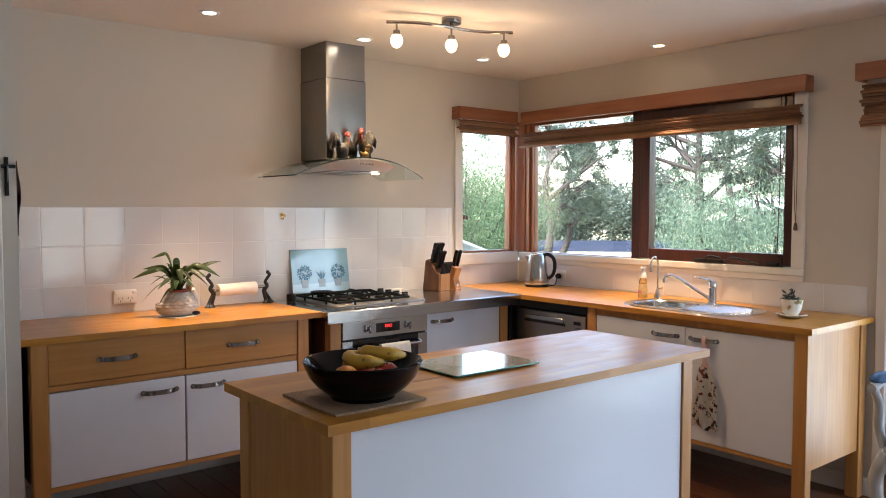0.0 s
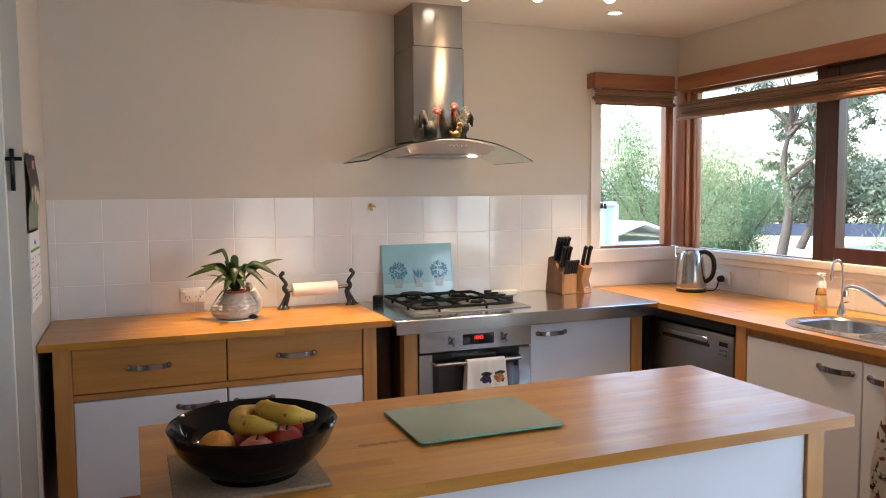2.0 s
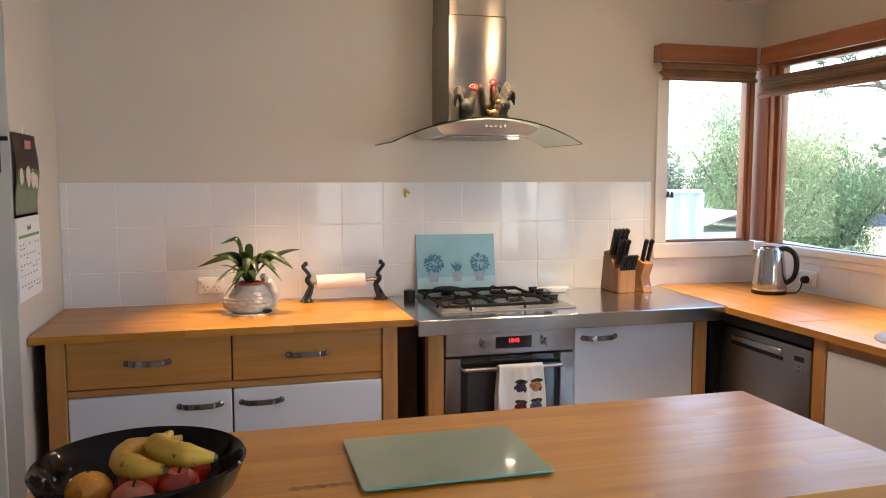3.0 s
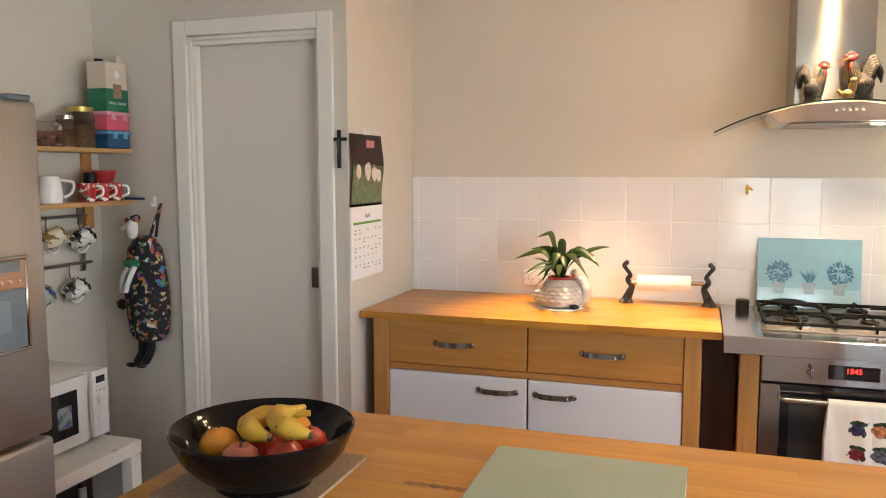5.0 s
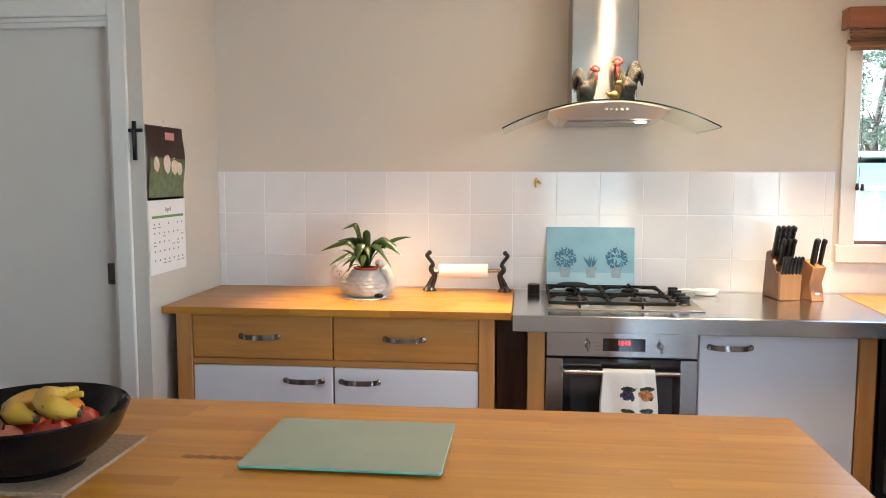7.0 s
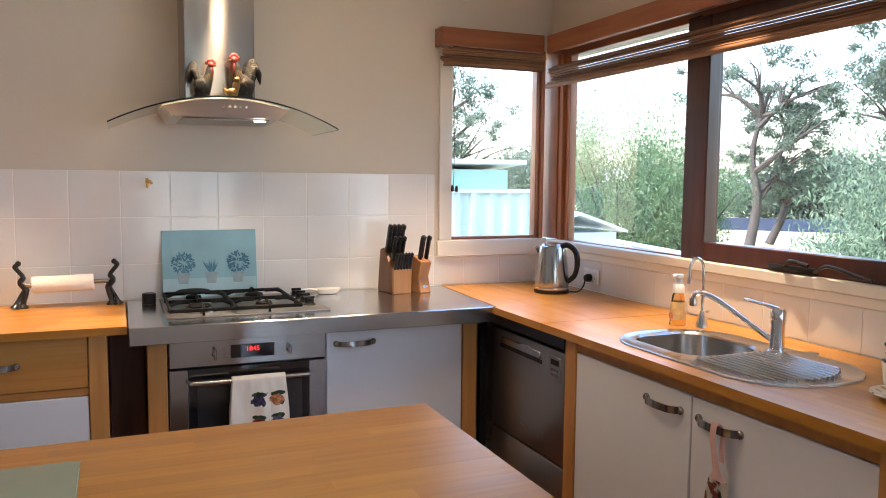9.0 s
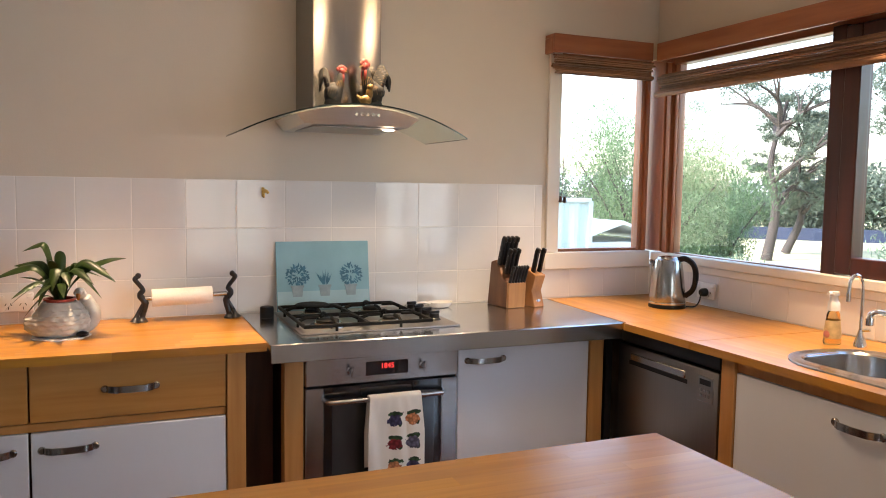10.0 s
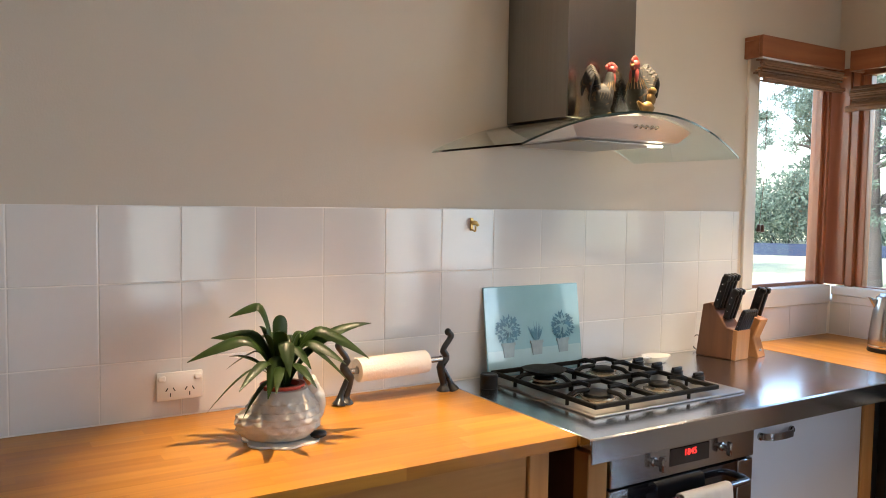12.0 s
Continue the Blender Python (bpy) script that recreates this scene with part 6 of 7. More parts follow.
CLEARP = glass("clear_plastic", (0.95, 0.94, 0.92), 0.12, 1.2)
tb = thing("plastic_tub", "clear plastic tub with an orange lid on the refrigerator", "container", (-0.06, 2.2, 1.684))
part("tub", lathe([(0, 0), (0.105, 0), (0.115, 0.025), (0, 0.025)], (-0.045, 2.22, 1.6845), 36), CLEARP, tb)
part("lid", lathe([(0, 0.025), (0.118, 0.025), (0.122, 0.03), (0.118, 0.06), (0.110, 0.064), (0, 0.060)], (-0.045, 2.22, 1.6845), 40), TUBL, tb, "orange plastic lid")

LACK = mat("white_lacquer", (0.78, 0.77, 0.74), 0.3, vary=0.02, scale=5)
tbl = thing("side_table", "white square side table beside the refrigerator", "table", (-0.325, 2.68, 0))
part("tabletop", box(-0.60 + 0.018, -0.05, 2.40, 2.949, 0.418, 0.468, 0.002), LACK, tbl)
for x in (-0.575, -0.101):
    for y in (2.405, 2.894):
        part("leg", box(x, x + 0.05, y, y + 0.05, 0, 0.418, 0.002), LACK, tbl)
MW = mat("microwave_white", (0.76, 0.75, 0.73), 0.40, vary=0.02, scale=8)
mw = thing("microwave", "white microwave oven with a dark door window", "microwave", (-0.37, 2.72, 0.468))
part("body", box(-0.555, -0.205, 2.495, 2.943, 0.483, 0.742, 0.006, seg=2), MW, mw, "white cabinet")
for x in (-0.53, -0.24):
    for y in (2.52, 2.915):
        part("foot", lathe([(0, 0.4685), (0.012, 0.4685), (0.012, 0.484), (0, 0.484)], (x, y, 0), 10), BLACK, mw)
md = part("door", box(-0.205, -0.188, 2.497, 2.835, 0.486, 0.739, 0.004, seg=2), MW, mw, "white door")
part("door_window", box(-0.189, -0.186, 2.53, 2.785, 0.53, 0.695, 0.001), BLACK_GLASS, md, "dark window")
WP = speckled("window_sticker", (0.30, 0.34, 0.36), [(0.05, 0.10, 0.28), (0.30, 0.10, 0.18), (0.10, 0.22, 0.10)], 40, 0.45, 0.4)
part("sticker", box(-0.1862, -0.1853, 2.69, 2.755, 0.565, 0.645), WP, md, "colourful printed stickers")
part("handle", box(-0.188, -0.165, 2.838, 2.858, 0.505, 0.70, 0.006, seg=2), MW, mw, "white door handle")
cp2 = part("control_panel", box(-0.205, -0.188, 2.860, 2.941, 0.486, 0.739, 0.004, seg=2), MW, mw)
part("display", box(-0.189, -0.1865, 2.880, 2.925, 0.690, 0.716, 0.001), BLACK_GLASS, cp2, "black clock display")
part("dial", lathe([(0, 0), (0.020, 0), (0.018, 0.014), (0, 0.015)], m=pose(-0.188, 2.900, 0.628, 0, 90, 0), n=22), PLASTIC_W, cp2, "white round dial")
part("button", box(-0.189, -0.1855, 2.882, 2.92, 0.548, 0.565, 0.002), PLASTIC_W, cp2)
for i in range(3):
    part("marking", box(-0.1885, -0.1874, 2.875 + 0.02 * i, 2.885 + 0.02 * i, 0.660, 0.663), SATIN, cp2)
# bottles and bags stored under the table
rng = random.Random(4)
DK = [mat("bottle_brown", (0.06, 0.022, 0.015), 0.25), mat("bottle_grey", (0.20, 0.21, 0.22), 0.3), mat("bag_purple", (0.10, 0.08, 0.14), 0.5), mat("bottle_pale", (0.42, 0.42, 0.42), 0.3)]
for i, (x, y, r, h) in enumerate(((-0.20, 2.52, 0.04, 0.30), (-0.16, 2.62, 0.045, 0.33), (-0.18, 2.73, 0.035, 0.28), (-0.22, 2.82, 0.04, 0.31), (-0.35, 2.58, 0.05, 0.34), (-0.37, 2.75, 0.05, 0.30))):
    t = thing("bottle", ("dark brown bottle standing under the side table", "grey bottle standing under the side table", "purple bottle standing under the side table", "pale bottle standing under the side table")[i % 4], "bottle", (x, y, 0), "bottles under the table")
    part("bottle_body", lathe([(0, 0), (r, 0), (r, h * 0.65), (r * 0.4, h * 0.82), (r * 0.36, h), (0, h)], (x, y, 0.001), 20), DK[i % 4], t)
    part("cap", lathe([(0, h), (r * 0.42, h), (r * 0.42, h + 0.02), (0, h + 0.02)], (x, y, 0.001), 14), DK[(i + 1) % 4], t)
solid("storage_jar", lathe([(0, 0), (0.05, 0), (0.052, 0.01), (0.052, 0.24), (0.04, 0.26), (0, 0.26)], (-0.42, 3.12, 0.30), 20), DK[2], "dim purple jar on a box behind the microwave", "jar")
solid("storage_box", box(-0.56, -0.32, 2.98, 3.26, 0, 0.30, 0.004), DK[1], "grey storage box beside the side table", "box")

# wall shelf on a timber upright
SHELF = wood("pine_shelf", (0.40, 0.20, 0.07), (0.58, 0.33, 0.13), "Y", 0.45)
sh = thing("wall_shelf", "two-tier pine wall shelf on a timber upright", "shelf", (-0.5, 3.0, 1.23))
part("upright", box(XW, XW + 0.020, 3.290, 3.340, 1.232, 1.58, 0.003), BEECH, sh)
part("upright", box(XW, XW + 0.020, 2.60, 2.65, 1.232, 1.58, 0.003), BEECH, sh)
part("shelf_board", box(XW + 0.002, -0.402, 2.45, 3.392, 1.556, 1.574, 0.002), SHELF, sh)
part("shelf_board", box(XW + 0.002, -0.402, 2.45, 3.392, 1.337, 1.355, 0.002), SHELF, sh)
S1, S2 = 1.5745, 1.3555


def tub(name, x0, x1, y0, y1, z, h, m1, m2, label, category="container"):
    t = thing(name, label, category, ((x0 + x1) / 2, (y0 + y1) / 2, z), "things on the shelf")
    part("tub", box(x0, x1, y0, y1, z, z + h * 0.8, 0.008, seg=2), m1, t)
    part("lid", box(x0 - 0.004, x1 + 0.004, y0 - 0.004, y1 + 0.004, z + h * 0.8, z + h, 0.005, seg=2), m2, t)
    for y in (y0 + 0.02, y1 - 0.05):
        part("clip", box(x1 + 0.002, x1 + 0.007, y, y + 0.03, z + h * 0.55, z + h * 0.95, 0.002), m2, t)


NAVY = mat("blue_tub", (0.015, 0.07, 0.16), 0.3, vary=0.05, scale=20)
TEAL = mat("blue_lid", (0.10, 0.32, 0.55), 0.3)
PINKT = mat("pink_tub", (0.62, 0.10, 0.14), 0.35, vary=0.05, scale=20)
PINKL = mat("pink_lid", (0.70, 0.28, 0.36), 0.35)
tub("lunch_box", -0.525, -0.410, 3.255, 3.386, S1, 0.075, NAVY, TEAL, "dark blue clip-lid lunch box on the shelf")
tub("lunch_box", -0.525, -0.410, 3.250, 3.386, S1 + 0.0755, 0.078, PINKT, PINKL, "pink clip-lid lunch box on the blue one")
CARD = mat("carton_card", (0.60, 0.50, 0.40), 0.8, vary=0.08, scale=12)
GREEN = mat("carton_green", (0.015, 0.16, 0.085), 0.5, vary=0.05, scale=12)
WHITEINK = mat("white_ink", (0.72, 0.72, 0.68), 0.6)
bx = thing("cereal_carton", "open cardboard bagel toast carton with a green base", "carton", (-0.4680, 3.327, S1 + 0.154))
z = S1 + 0.154
part("carton_body", box(-0.5130, -0.4150, 3.259, 3.384, z, z + 0.205, 0.002), CARD, bx, "tan card with a window")
gp = part("green_band", box(-0.5150, -0.4130, 3.257, 3.386, z + 0.001, z + 0.095, 0.001), GREEN, bx, "green printed band")
lettering("lettering", "BAGEL TOASTS", 0.0145, pose(-0.4125, 3.321, z + 0.035, 90, 0, 90), WHITEINK, bx)
part("carton_window", box(-0.4142, -0.4124, 3.297, 3.347, z + 0.055, z + 0.115, 0.001), CORK, bx, "clear window onto the toast")
part("carton_seal", lathe([(0, 0), (0.016, 0), (0, 0.001)], m=pose(-0.4148, 3.324, z + 0.155, 0, 90, 0), n=20), WHITEINK, bx)
part("carton_flap", prism([(3.262, z + 0.205), (3.322, z + 0.212), (3.312, z + 0.222), (3.272, z + 0.220)], "x", -0.4780, -0.4750), BLACK, bx)
part("carton_flap", prism([(3.342, z + 0.204), (3.382, z + 0.204), (3.374, z + 0.235), (3.352, z + 0.240)], "x", -0.4380, -0.4350), CARD, bx)
JAR = glass("jar_glass", (0.93, 0.95, 0.93), 0.0, 1.3)
NUTS = mat("nuts", (0.22, 0.12, 0.06), 0.8, vary=0.5, scale=90, bump=0.8, bump_scale=80)
GOLDLID = mat("gold_lid", (0.55, 0.42, 0.12), 0.35, 0.6)


def jar(x, y, r, h, fill, lidm, label):
    t = thing("glass_jar", label, "jar", (x, y, S1), "things on the shelf")
    part("glass_body", lathe([(0, 0), (r, 0), (r, h * 0.80), (r * 0.85, h * 0.86), (r * 0.85, h * 0.9), (0, h * 0.9)], (x, y, S1), 28), JAR, t, "clear glass")
    part("contents", lathe([(0, 0.003), (r * 0.93, 0.003), (r * 0.93, h * fill), (0, h * (fill + 0.04))], (x, y, S1), 24), NUTS, t, "brown dry contents")
    part("lid", lathe([(0, h * 0.88), (r * 0.93, h * 0.88), (r * 0.95, h), (0, h)], (x, y, S1), 26), lidm, t)


jar(-0.475, 3.175, 0.052, 0.165, 0.55, GOLDLID, "large glass jar with a gold lid")
jar(-0.46, 3.075, 0.036, 0.125, 0.5, STEEL, "small glass jar with a steel lid")
ct = thing("biscuit_tub", "clear plastic tub of biscuits on the shelf", "container", (-0.49, 2.95, S1), "things on the shelf")
part("tub", box(-0.56, -0.425, 2.845, 3.03, S1, S1 + 0.095, 0.010, seg=2), CLEARP, ct)
b = bmesh.new()
for i in range(14):
    blob((-0.49 + rng.uniform(-0.045, 0.045), 2.94 + rng.uniform(-0.07, 0.07), S1 + 0.018 + 0.028 * (i % 2)), (0.024, 0.026, 0.016), b, 0, 2, 0.3, seed=i)
part("biscuits", b, mat("biscuit", (0.36, 0.17, 0.10), 0.9, vary=0.3, scale=30, bump=0.6, bump_scale=100), ct, "lumpy brown biscuits")


def mug(x, y, z, r, h, material, label, handle_az=-0.9, turn=None, group="mugs"):
    t = thing("mug", label, "mug", (x, y, z), group, local=True)
    t.matrix_world = turn if turn is not None else pose(x, y, z)
    part("cup", lathe([(0, 0), (r * 0.82, 0), (r * 0.9, h * 0.15), (r, h), (r * 0.93, h), (r * 0.84, h * 0.15), (0, h * 0.1)], n=26), material, t)
    c, s = math.cos(handle_az), math.sin(handle_az)
    part("handle", tube(arc([(r * 0.9 * c, r * 0.9 * s, h * 0.85), (r * 1.55 * c, r * 1.55 * s, h * 0.78), (r * 1.6 * c, r * 1.6 * s, h * 0.4), (r * 0.85 * c, r * 0.85 * s, h * 0.2)], 5), 0.0055, 8), CERAMIC, t)
    return t


REDMUG = speckled("red_rose_mug", (0.50, 0.03, 0.03), [(0.75, 0.70, 0.62), (0.04, 0.03, 0.03), (0.12, 0.16, 0.05)], 46, 0.52, 0.25)
for y in (3.315, 3.24, 3.165):
    mug(-0.45, y, S2, 0.036, 0.075, REDMUG, "red floral ceramic mug on the shelf", 0.7, group="red floral mugs")
mug(-0.50, 3.07, S2, 0.038, 0.095, mat("grey_mug", (0.22, 0.23, 0.23), 0.3, vary=0.1, scale=15), "grey mug on the shelf")
jg = thing("jug", "white ceramic jug on the shelf", "jug", (-0.46, 2.985, S2))
part("jug_body", lathe([(0, 0), (0.042, 0), (0.046, 0.03), (0.040, 0.075), (0.036, 0.105), (0.033, 0.105), (0.036, 0.07), (0, 0.02)], (-0.46, 2.985, S2), 26), CERAMIC, jg)
part("handle", tube(arc([(-0.43, 3.005, S2 + 0.09), (-0.405, 3.045, S2 + 0.08), (-0.41, 3.04, S2 + 0.04), (-0.425, 3.015, S2 + 0.022)], 5), 0.006, 8), CERAMIC, jg)
REDC = mat("red_tin", (0.38, 0.02, 0.02), 0.4, vary=0.1, scale=20)
rp = thing("red_bowl", "red tapered bowl stacked on the mugs", "bowl", (-0.50, 3.30, S2 + 0.0755))
part("bowl", lathe([(0, 0), (0.038, 0), (0.048, 0.035), (0.050, 0.038), (0.050, 0.052), (0.046, 0.052), (0.035, 0.01), (0, 0.01)], (-0.485, 3.30, S2 + 0.0755), 26), REDC, rp)
solid("spice_tin", lathe([(0, 0), (0.026, 0), (0.027, 0.004), (0.027, 0.04), (0.024, 0.044), (0, 0.044)], (-0.47, 3.205, S2 + 0.0755), 22), mat("dark_tin", (0.03, 0.02, 0.02), 0.2, 0.6, vary=0.3, scale=30), "small dark tin stacked on the mugs", "tin")
b = box(-0.43, -0.30, 3.36, 3.375, S2 + 0.002, S2 + 0.008, 0.002)
solid("blue_pen", tube([(-0.44, 3.375, S2 + 0.006), (-0.33, 3.36, S2 - 0.001 + 0.007)], 0.005, 8), mat("blue_plastic", (0.02, 0.05, 0.16), 0.4), "blue pen lying on the shelf end", "pen")
b.free()

# utensil rails with hanging mugs
for z, y1, yp in ((1.291, 3.285, 3.27), (1.090, 3.300, 3.275)):
    rl = thing("utensil_rail", "steel wall rail with hooks for mugs", "rail", (XW + 0.03, 2.95, z))
    part("rail_bar", tube([(XW + 0.032, 2.55, z), (XW + 0.032, y1, z)], 0.007, 10), STEEL_DARK, rl)
    part("rail_mount", box(XW, XW + 0.012, yp - 0.014, yp + 0.014, z - 0.040, z + 0.035, 0.002), STEEL_DARK, rl)
    part("rail_arm", box(XW + 0.010, XW + 0.03, yp - 0.006, yp + 0.006, z - 0.006, z + 0.006), STEEL_DARK, rl)
    for y in ((3.05, 3.225) if z > 1.2 else (2.98, 3.16)):
        part("hook", tube(arc([(XW + 0.032, y, z - 0.008), (XW + 0.045, y, z + 0.004), (XW + 0.040, y, z - 0.035), (XW + 0.052, y, z - 0.062), (XW + 0.066, y, z - 0.050)], 5), 0.0022, 6), STEEL, rl)
BIRD = speckled("brown_bird_mug", (0.62, 0.56, 0.42), [(0.22, 0.13, 0.04), (0.10, 0.06, 0.03), (0.36, 0.24, 0.08)], 30, 0.50, 0.25)
PANDA = speckled("black_white_mug", (0.70, 0.68, 0.64), [(0.015, 0.015, 0.015), (0.02, 0.02, 0.02)], 34, 0.50, 0.25)
DELFT = speckled("blue_green_mug", (0.40, 0.42, 0.40), [(0.03, 0.06, 0.20), (0.10, 0.16, 0.06)], 34, 0.48, 0.25)
for y, z, m_, label in ((3.06, 1.205, BIRD, "brown bird-patterned mug hanging from a rail hook"), (3.215, 1.195, PANDA, "black and white panda mug hanging from a rail hook"), (3.17, 0.985, PANDA, "black and white mug hanging from the lower rail"), (2.985, 0.975, DELFT, "blue patterned mug hanging from the lower rail")):
    mug(0, 0, 0, 0.040, 0.088, m_, label, handle_az=1.9, group="hanging mugs", turn=pose(XW + 0.065, y - 0.055, z - 0.008, -72, 0, -12))

# doll bag holder on the wall
DOLL = speckled("frog_print", (0.012, 0.012, 0.014), [(0.55, 0.22, 0.04), (0.05, 0.16, 0.36), (0.30, 0.08, 0.20), (0.10, 0.26, 0.12), (0.55, 0.42, 0.20), (0.42, 0.10, 0.05), (0.60, 0.58, 0.52)], 44, 0.53, 0.85)
DOLLW = mat("doll_white", (0.72, 0.70, 0.66), 0.85)
DOLLG = mat("doll_green", (0.02, 0.16, 0.08), 0.8)
b = bmesh.new()
dx, dy = -0.312, YD - 0.065
rings = [(0.02, 1.205), (0.055, 1.19), (0.082, 1.15), (0.100, 1.06), (0.108, 0.95), (0.104, 0.86), (0.092, 0.79), (0.070, 0.755), (0.03, 0.745)]
vr = [[b.verts.new((dx + r * (1 + 0.06 * math.sin(5 * 2 * math.pi * i / 28 + k)) * math.cos(2 * math.pi * i / 28), dy + 0.55 * r * (1 + 0.08 * math.sin(7 * 2 * math.pi * i / 28 + k * 2)) * math.sin(2 * math.pi * i / 28), z)) for i in range(28)] for k, (r, z) in enumerate(rings)]
for A, C in zip(vr, vr[1:]):
    for i in range(28):
        b.faces.new((A[i], A[(i + 1) % 28], C[(i + 1) % 28], C[i]))
b.faces.new(vr[0])
b.faces.new(vr[-1])
tube(arc([(dx + 0.025, dy, 1.20), (dx + 0.042, dy + 0.02, 1.28), (dx + 0.046, YD - 0.012, 1.34)], 5), 0.006, 8, b, 0)
tube(arc([(dx + 0.055, dy, 1.20), (dx + 0.055, dy + 0.02, 1.28), (dx + 0.048, YD - 0.012, 1.34)], 5), 0.006, 8, b, 0)
blob((dx - 0.040, dy - 0.03, 1.235), (0.028, 0.024, 0.042), b, 1, 2, 0.2)
tube([(dx - 0.062, dy - 0.035, 1.245), (dx - 0.088, dy - 0.045, 1.235)], [0.012, 0.002], 8, b, 1)
blob((dx - 0.030, dy - 0.02, 1.278), (0.024, 0.022, 0.018), b, 0, 2, 0.3)
blob((dx - 0.064, dy - 0.03, 1.272), (0.012, 0.012, 0.012), b, 4, 1)
blob((dx - 0.028, dy - 0.045, 1.09), (0.050, 0.025, 0.020), b, 2, 2, 0.3)
tube(arc([(dx - 0.045, dy - 0.045, 1.085), (dx - 0.075, dy - 0.055, 1.03), (dx - 0.088, dy - 0.05, 0.965)], 5), 0.013, 10, b, 1)
tube(arc([(dx - 0.01, dy - 0.06, 1.08), (dx - 0.035, dy - 0.07, 1.02), (dx - 0.06, dy - 0.065, 0.97)], 5), 0.012, 10, b, 1)
for s in (-1, 1):
    tube(arc([(dx - 0.012 + 0.022 * s, dy, 0.755), (dx - 0.018 + 0.022 * s, dy, 0.70), (dx - 0.040 + 0.022 * s, dy - 0.015, 0.645)], 5), [0.020] * 5 + [0.017] * 5 + [0.010], 10, b, 3)
    blob((dx - 0.052 + 0.024 * s, dy - 0.025, 0.642), (0.030, 0.016, 0.011), b, 3, 2)
blob((dx - 0.135, dy, 0.90), (0.030, 0.02, 0.026), b, 3, 1)
solid("bag_holder_doll", b, [DOLL, DOLLW, DOLLG, BLACK, RED], "hanging bag holder doll in a frog-print dress", "doll")
hk2 = thing("wall_hook", "white plastic adhesive hook on the wall", "hook", (-0.305, YD - 0.005, 1.345))
part("plate", box(-0.315, -0.297, YD - 0.006, YD, 1.325, 1.37, 0.003), PLASTIC_W, hk2)
part("peg", tube(arc([(-0.306, YD - 0.004, 1.335), (-0.306, YD - 0.020, 1.330), (-0.306, YD - 0.024, 1.345)], 4), 0.004, 8), PLASTIC_W, hk2)

# crucifix
crx = thing("crucifix", "black wooden crucifix beside the door frame", "cross", (0.580, YD - 0.008, 1.49))
part("upright", box(0.573, 0.587, YD - 0.014, YD, 1.490, 1.640, 0.002), BLACK, crx)
part("crossbar", box(0.547, 0.612, YD - 0.0145, YD - 0.0005, 1.597, 1.611, 0.002), BLACK, crx)
part("ornament", tube([(0.580, YD - 0.018, 1.605), (0.580, YD - 0.018, 1.545)], [0.006, 0.003], 8), IRON, crx)

# calendar on the return wall
cal = thing("wall_calendar", "hanging wall calendar open with a landscape photo", "calendar", (XR + 0.004, 3.56, 1.05))
PHOTO_D = mat("photo_dark_hedge", (0.075, 0.035, 0.028), 0.35, vary=0.5, scale=30)
PHOTO_G = mat("photo_grass", (0.10, 0.13, 0.045), 0.35, vary=0.5, scale=35)
PHOTO_L = mat("photo_pale_fleece", (0.62, 0.53, 0.44), 0.35, vary=0.2, scale=60)
PAGE = mat("calendar_page", (0.80, 0.79, 0.77), 0.6, vary=0.02, scale=8)
INK = mat("grey_ink", (0.16, 0.16, 0.17), 0.7)
INKG = mat("green_ink", (0.13, 0.32, 0.06), 0.6)
XA = XR


def leafsheet(z0, z1, material, bow, label, name="sheet"):
    b = bmesh.new()
    rows = []
    for j in range(11):
        v = j / 10
        z = z0 + (z1 - z0) * v
        off = 0.004 + bow * math.sin(math.pi * min(1, (1 - v) * 1.15)) ** 2
        rows.append([b.verts.new((XA + off - (0.0028 if bow < 0 else 0), 3.405 + 0.32 * i / 4, z)) for i in range(5)])
    for A, C in zip(rows, rows[1:]):
        for i in range(4):
            b.faces.new((A[i], A[i + 1], C[i + 1], C[i]))
    bmesh.ops.solidify(b, geom=b.faces[:], thickness=0.0015)
    return part(name, b, material, cal, label)


leafsheet(1.335, 1.628, PHOTO_D, 0.012, "dark hedge photo", "photo_sheet")
part("month_sheet", box(XA + 0.0062, XA + 0.0074, 3.405, 3.725, 1.045, 1.334), PAGE, cal, "white month page")
part("back_page", box(XA + 0.001, XA + 0.005, 3.402, 3.722, 1.040, 1.333), PAGE, cal, "pages behind")


def bowed(z):
    v = (z - 1.335) / 0.293
    return XA + 0.006 + 0.012 * math.sin(math.pi * min(1, (1 - v) * 1.15)) ** 2


b = bmesh.new()
rows = []
for j in range(9):
    z = 1.345 + 0.155 * j / 8
    rows.append([b.verts.new((bowed(z) + 0.0002, 3.412 + 0.306 * i / 4, z)) for i in range(5)])
for A, C in zip(rows, rows[1:]):
    for i in range(4):
        b.faces.new((A[i], A[i + 1], C[i + 1], C[i]))
part("photo_grass", b, PHOTO_G, cal)
for y, z, s in ((3.46, 1.475, 0.030), (3.55, 1.48, 0.038), (3.62, 1.47, 0.036), (3.665, 1.465, 0.034)):
    part("photo_shape", blob((bowed(z) + 0.0012, y, z), (0.0008, s * 0.8, s), None, 0, 2, 0.25, seed=y * 9), PHOTO_L, cal)
part("photo_shape", box(bowed(1.60) + 0.0005, bowed(1.60) + 0.0015, 3.56, 3.64, 1.575, 1.605), mat("photo_tag", (0.55, 0.22, 0.22), 0.5), cal)
PG = XA + 0.0082
lettering("month_name", "April", 0.026, pose(PG, 3.565, 1.295, 90, 0, 90), INK, cal, 0.0003)
part("month_rule", box(PG - 0.0005, PG + 0.0003, 3.425, 3.705, 1.262, 1.272), INKG, cal, "green week bar")
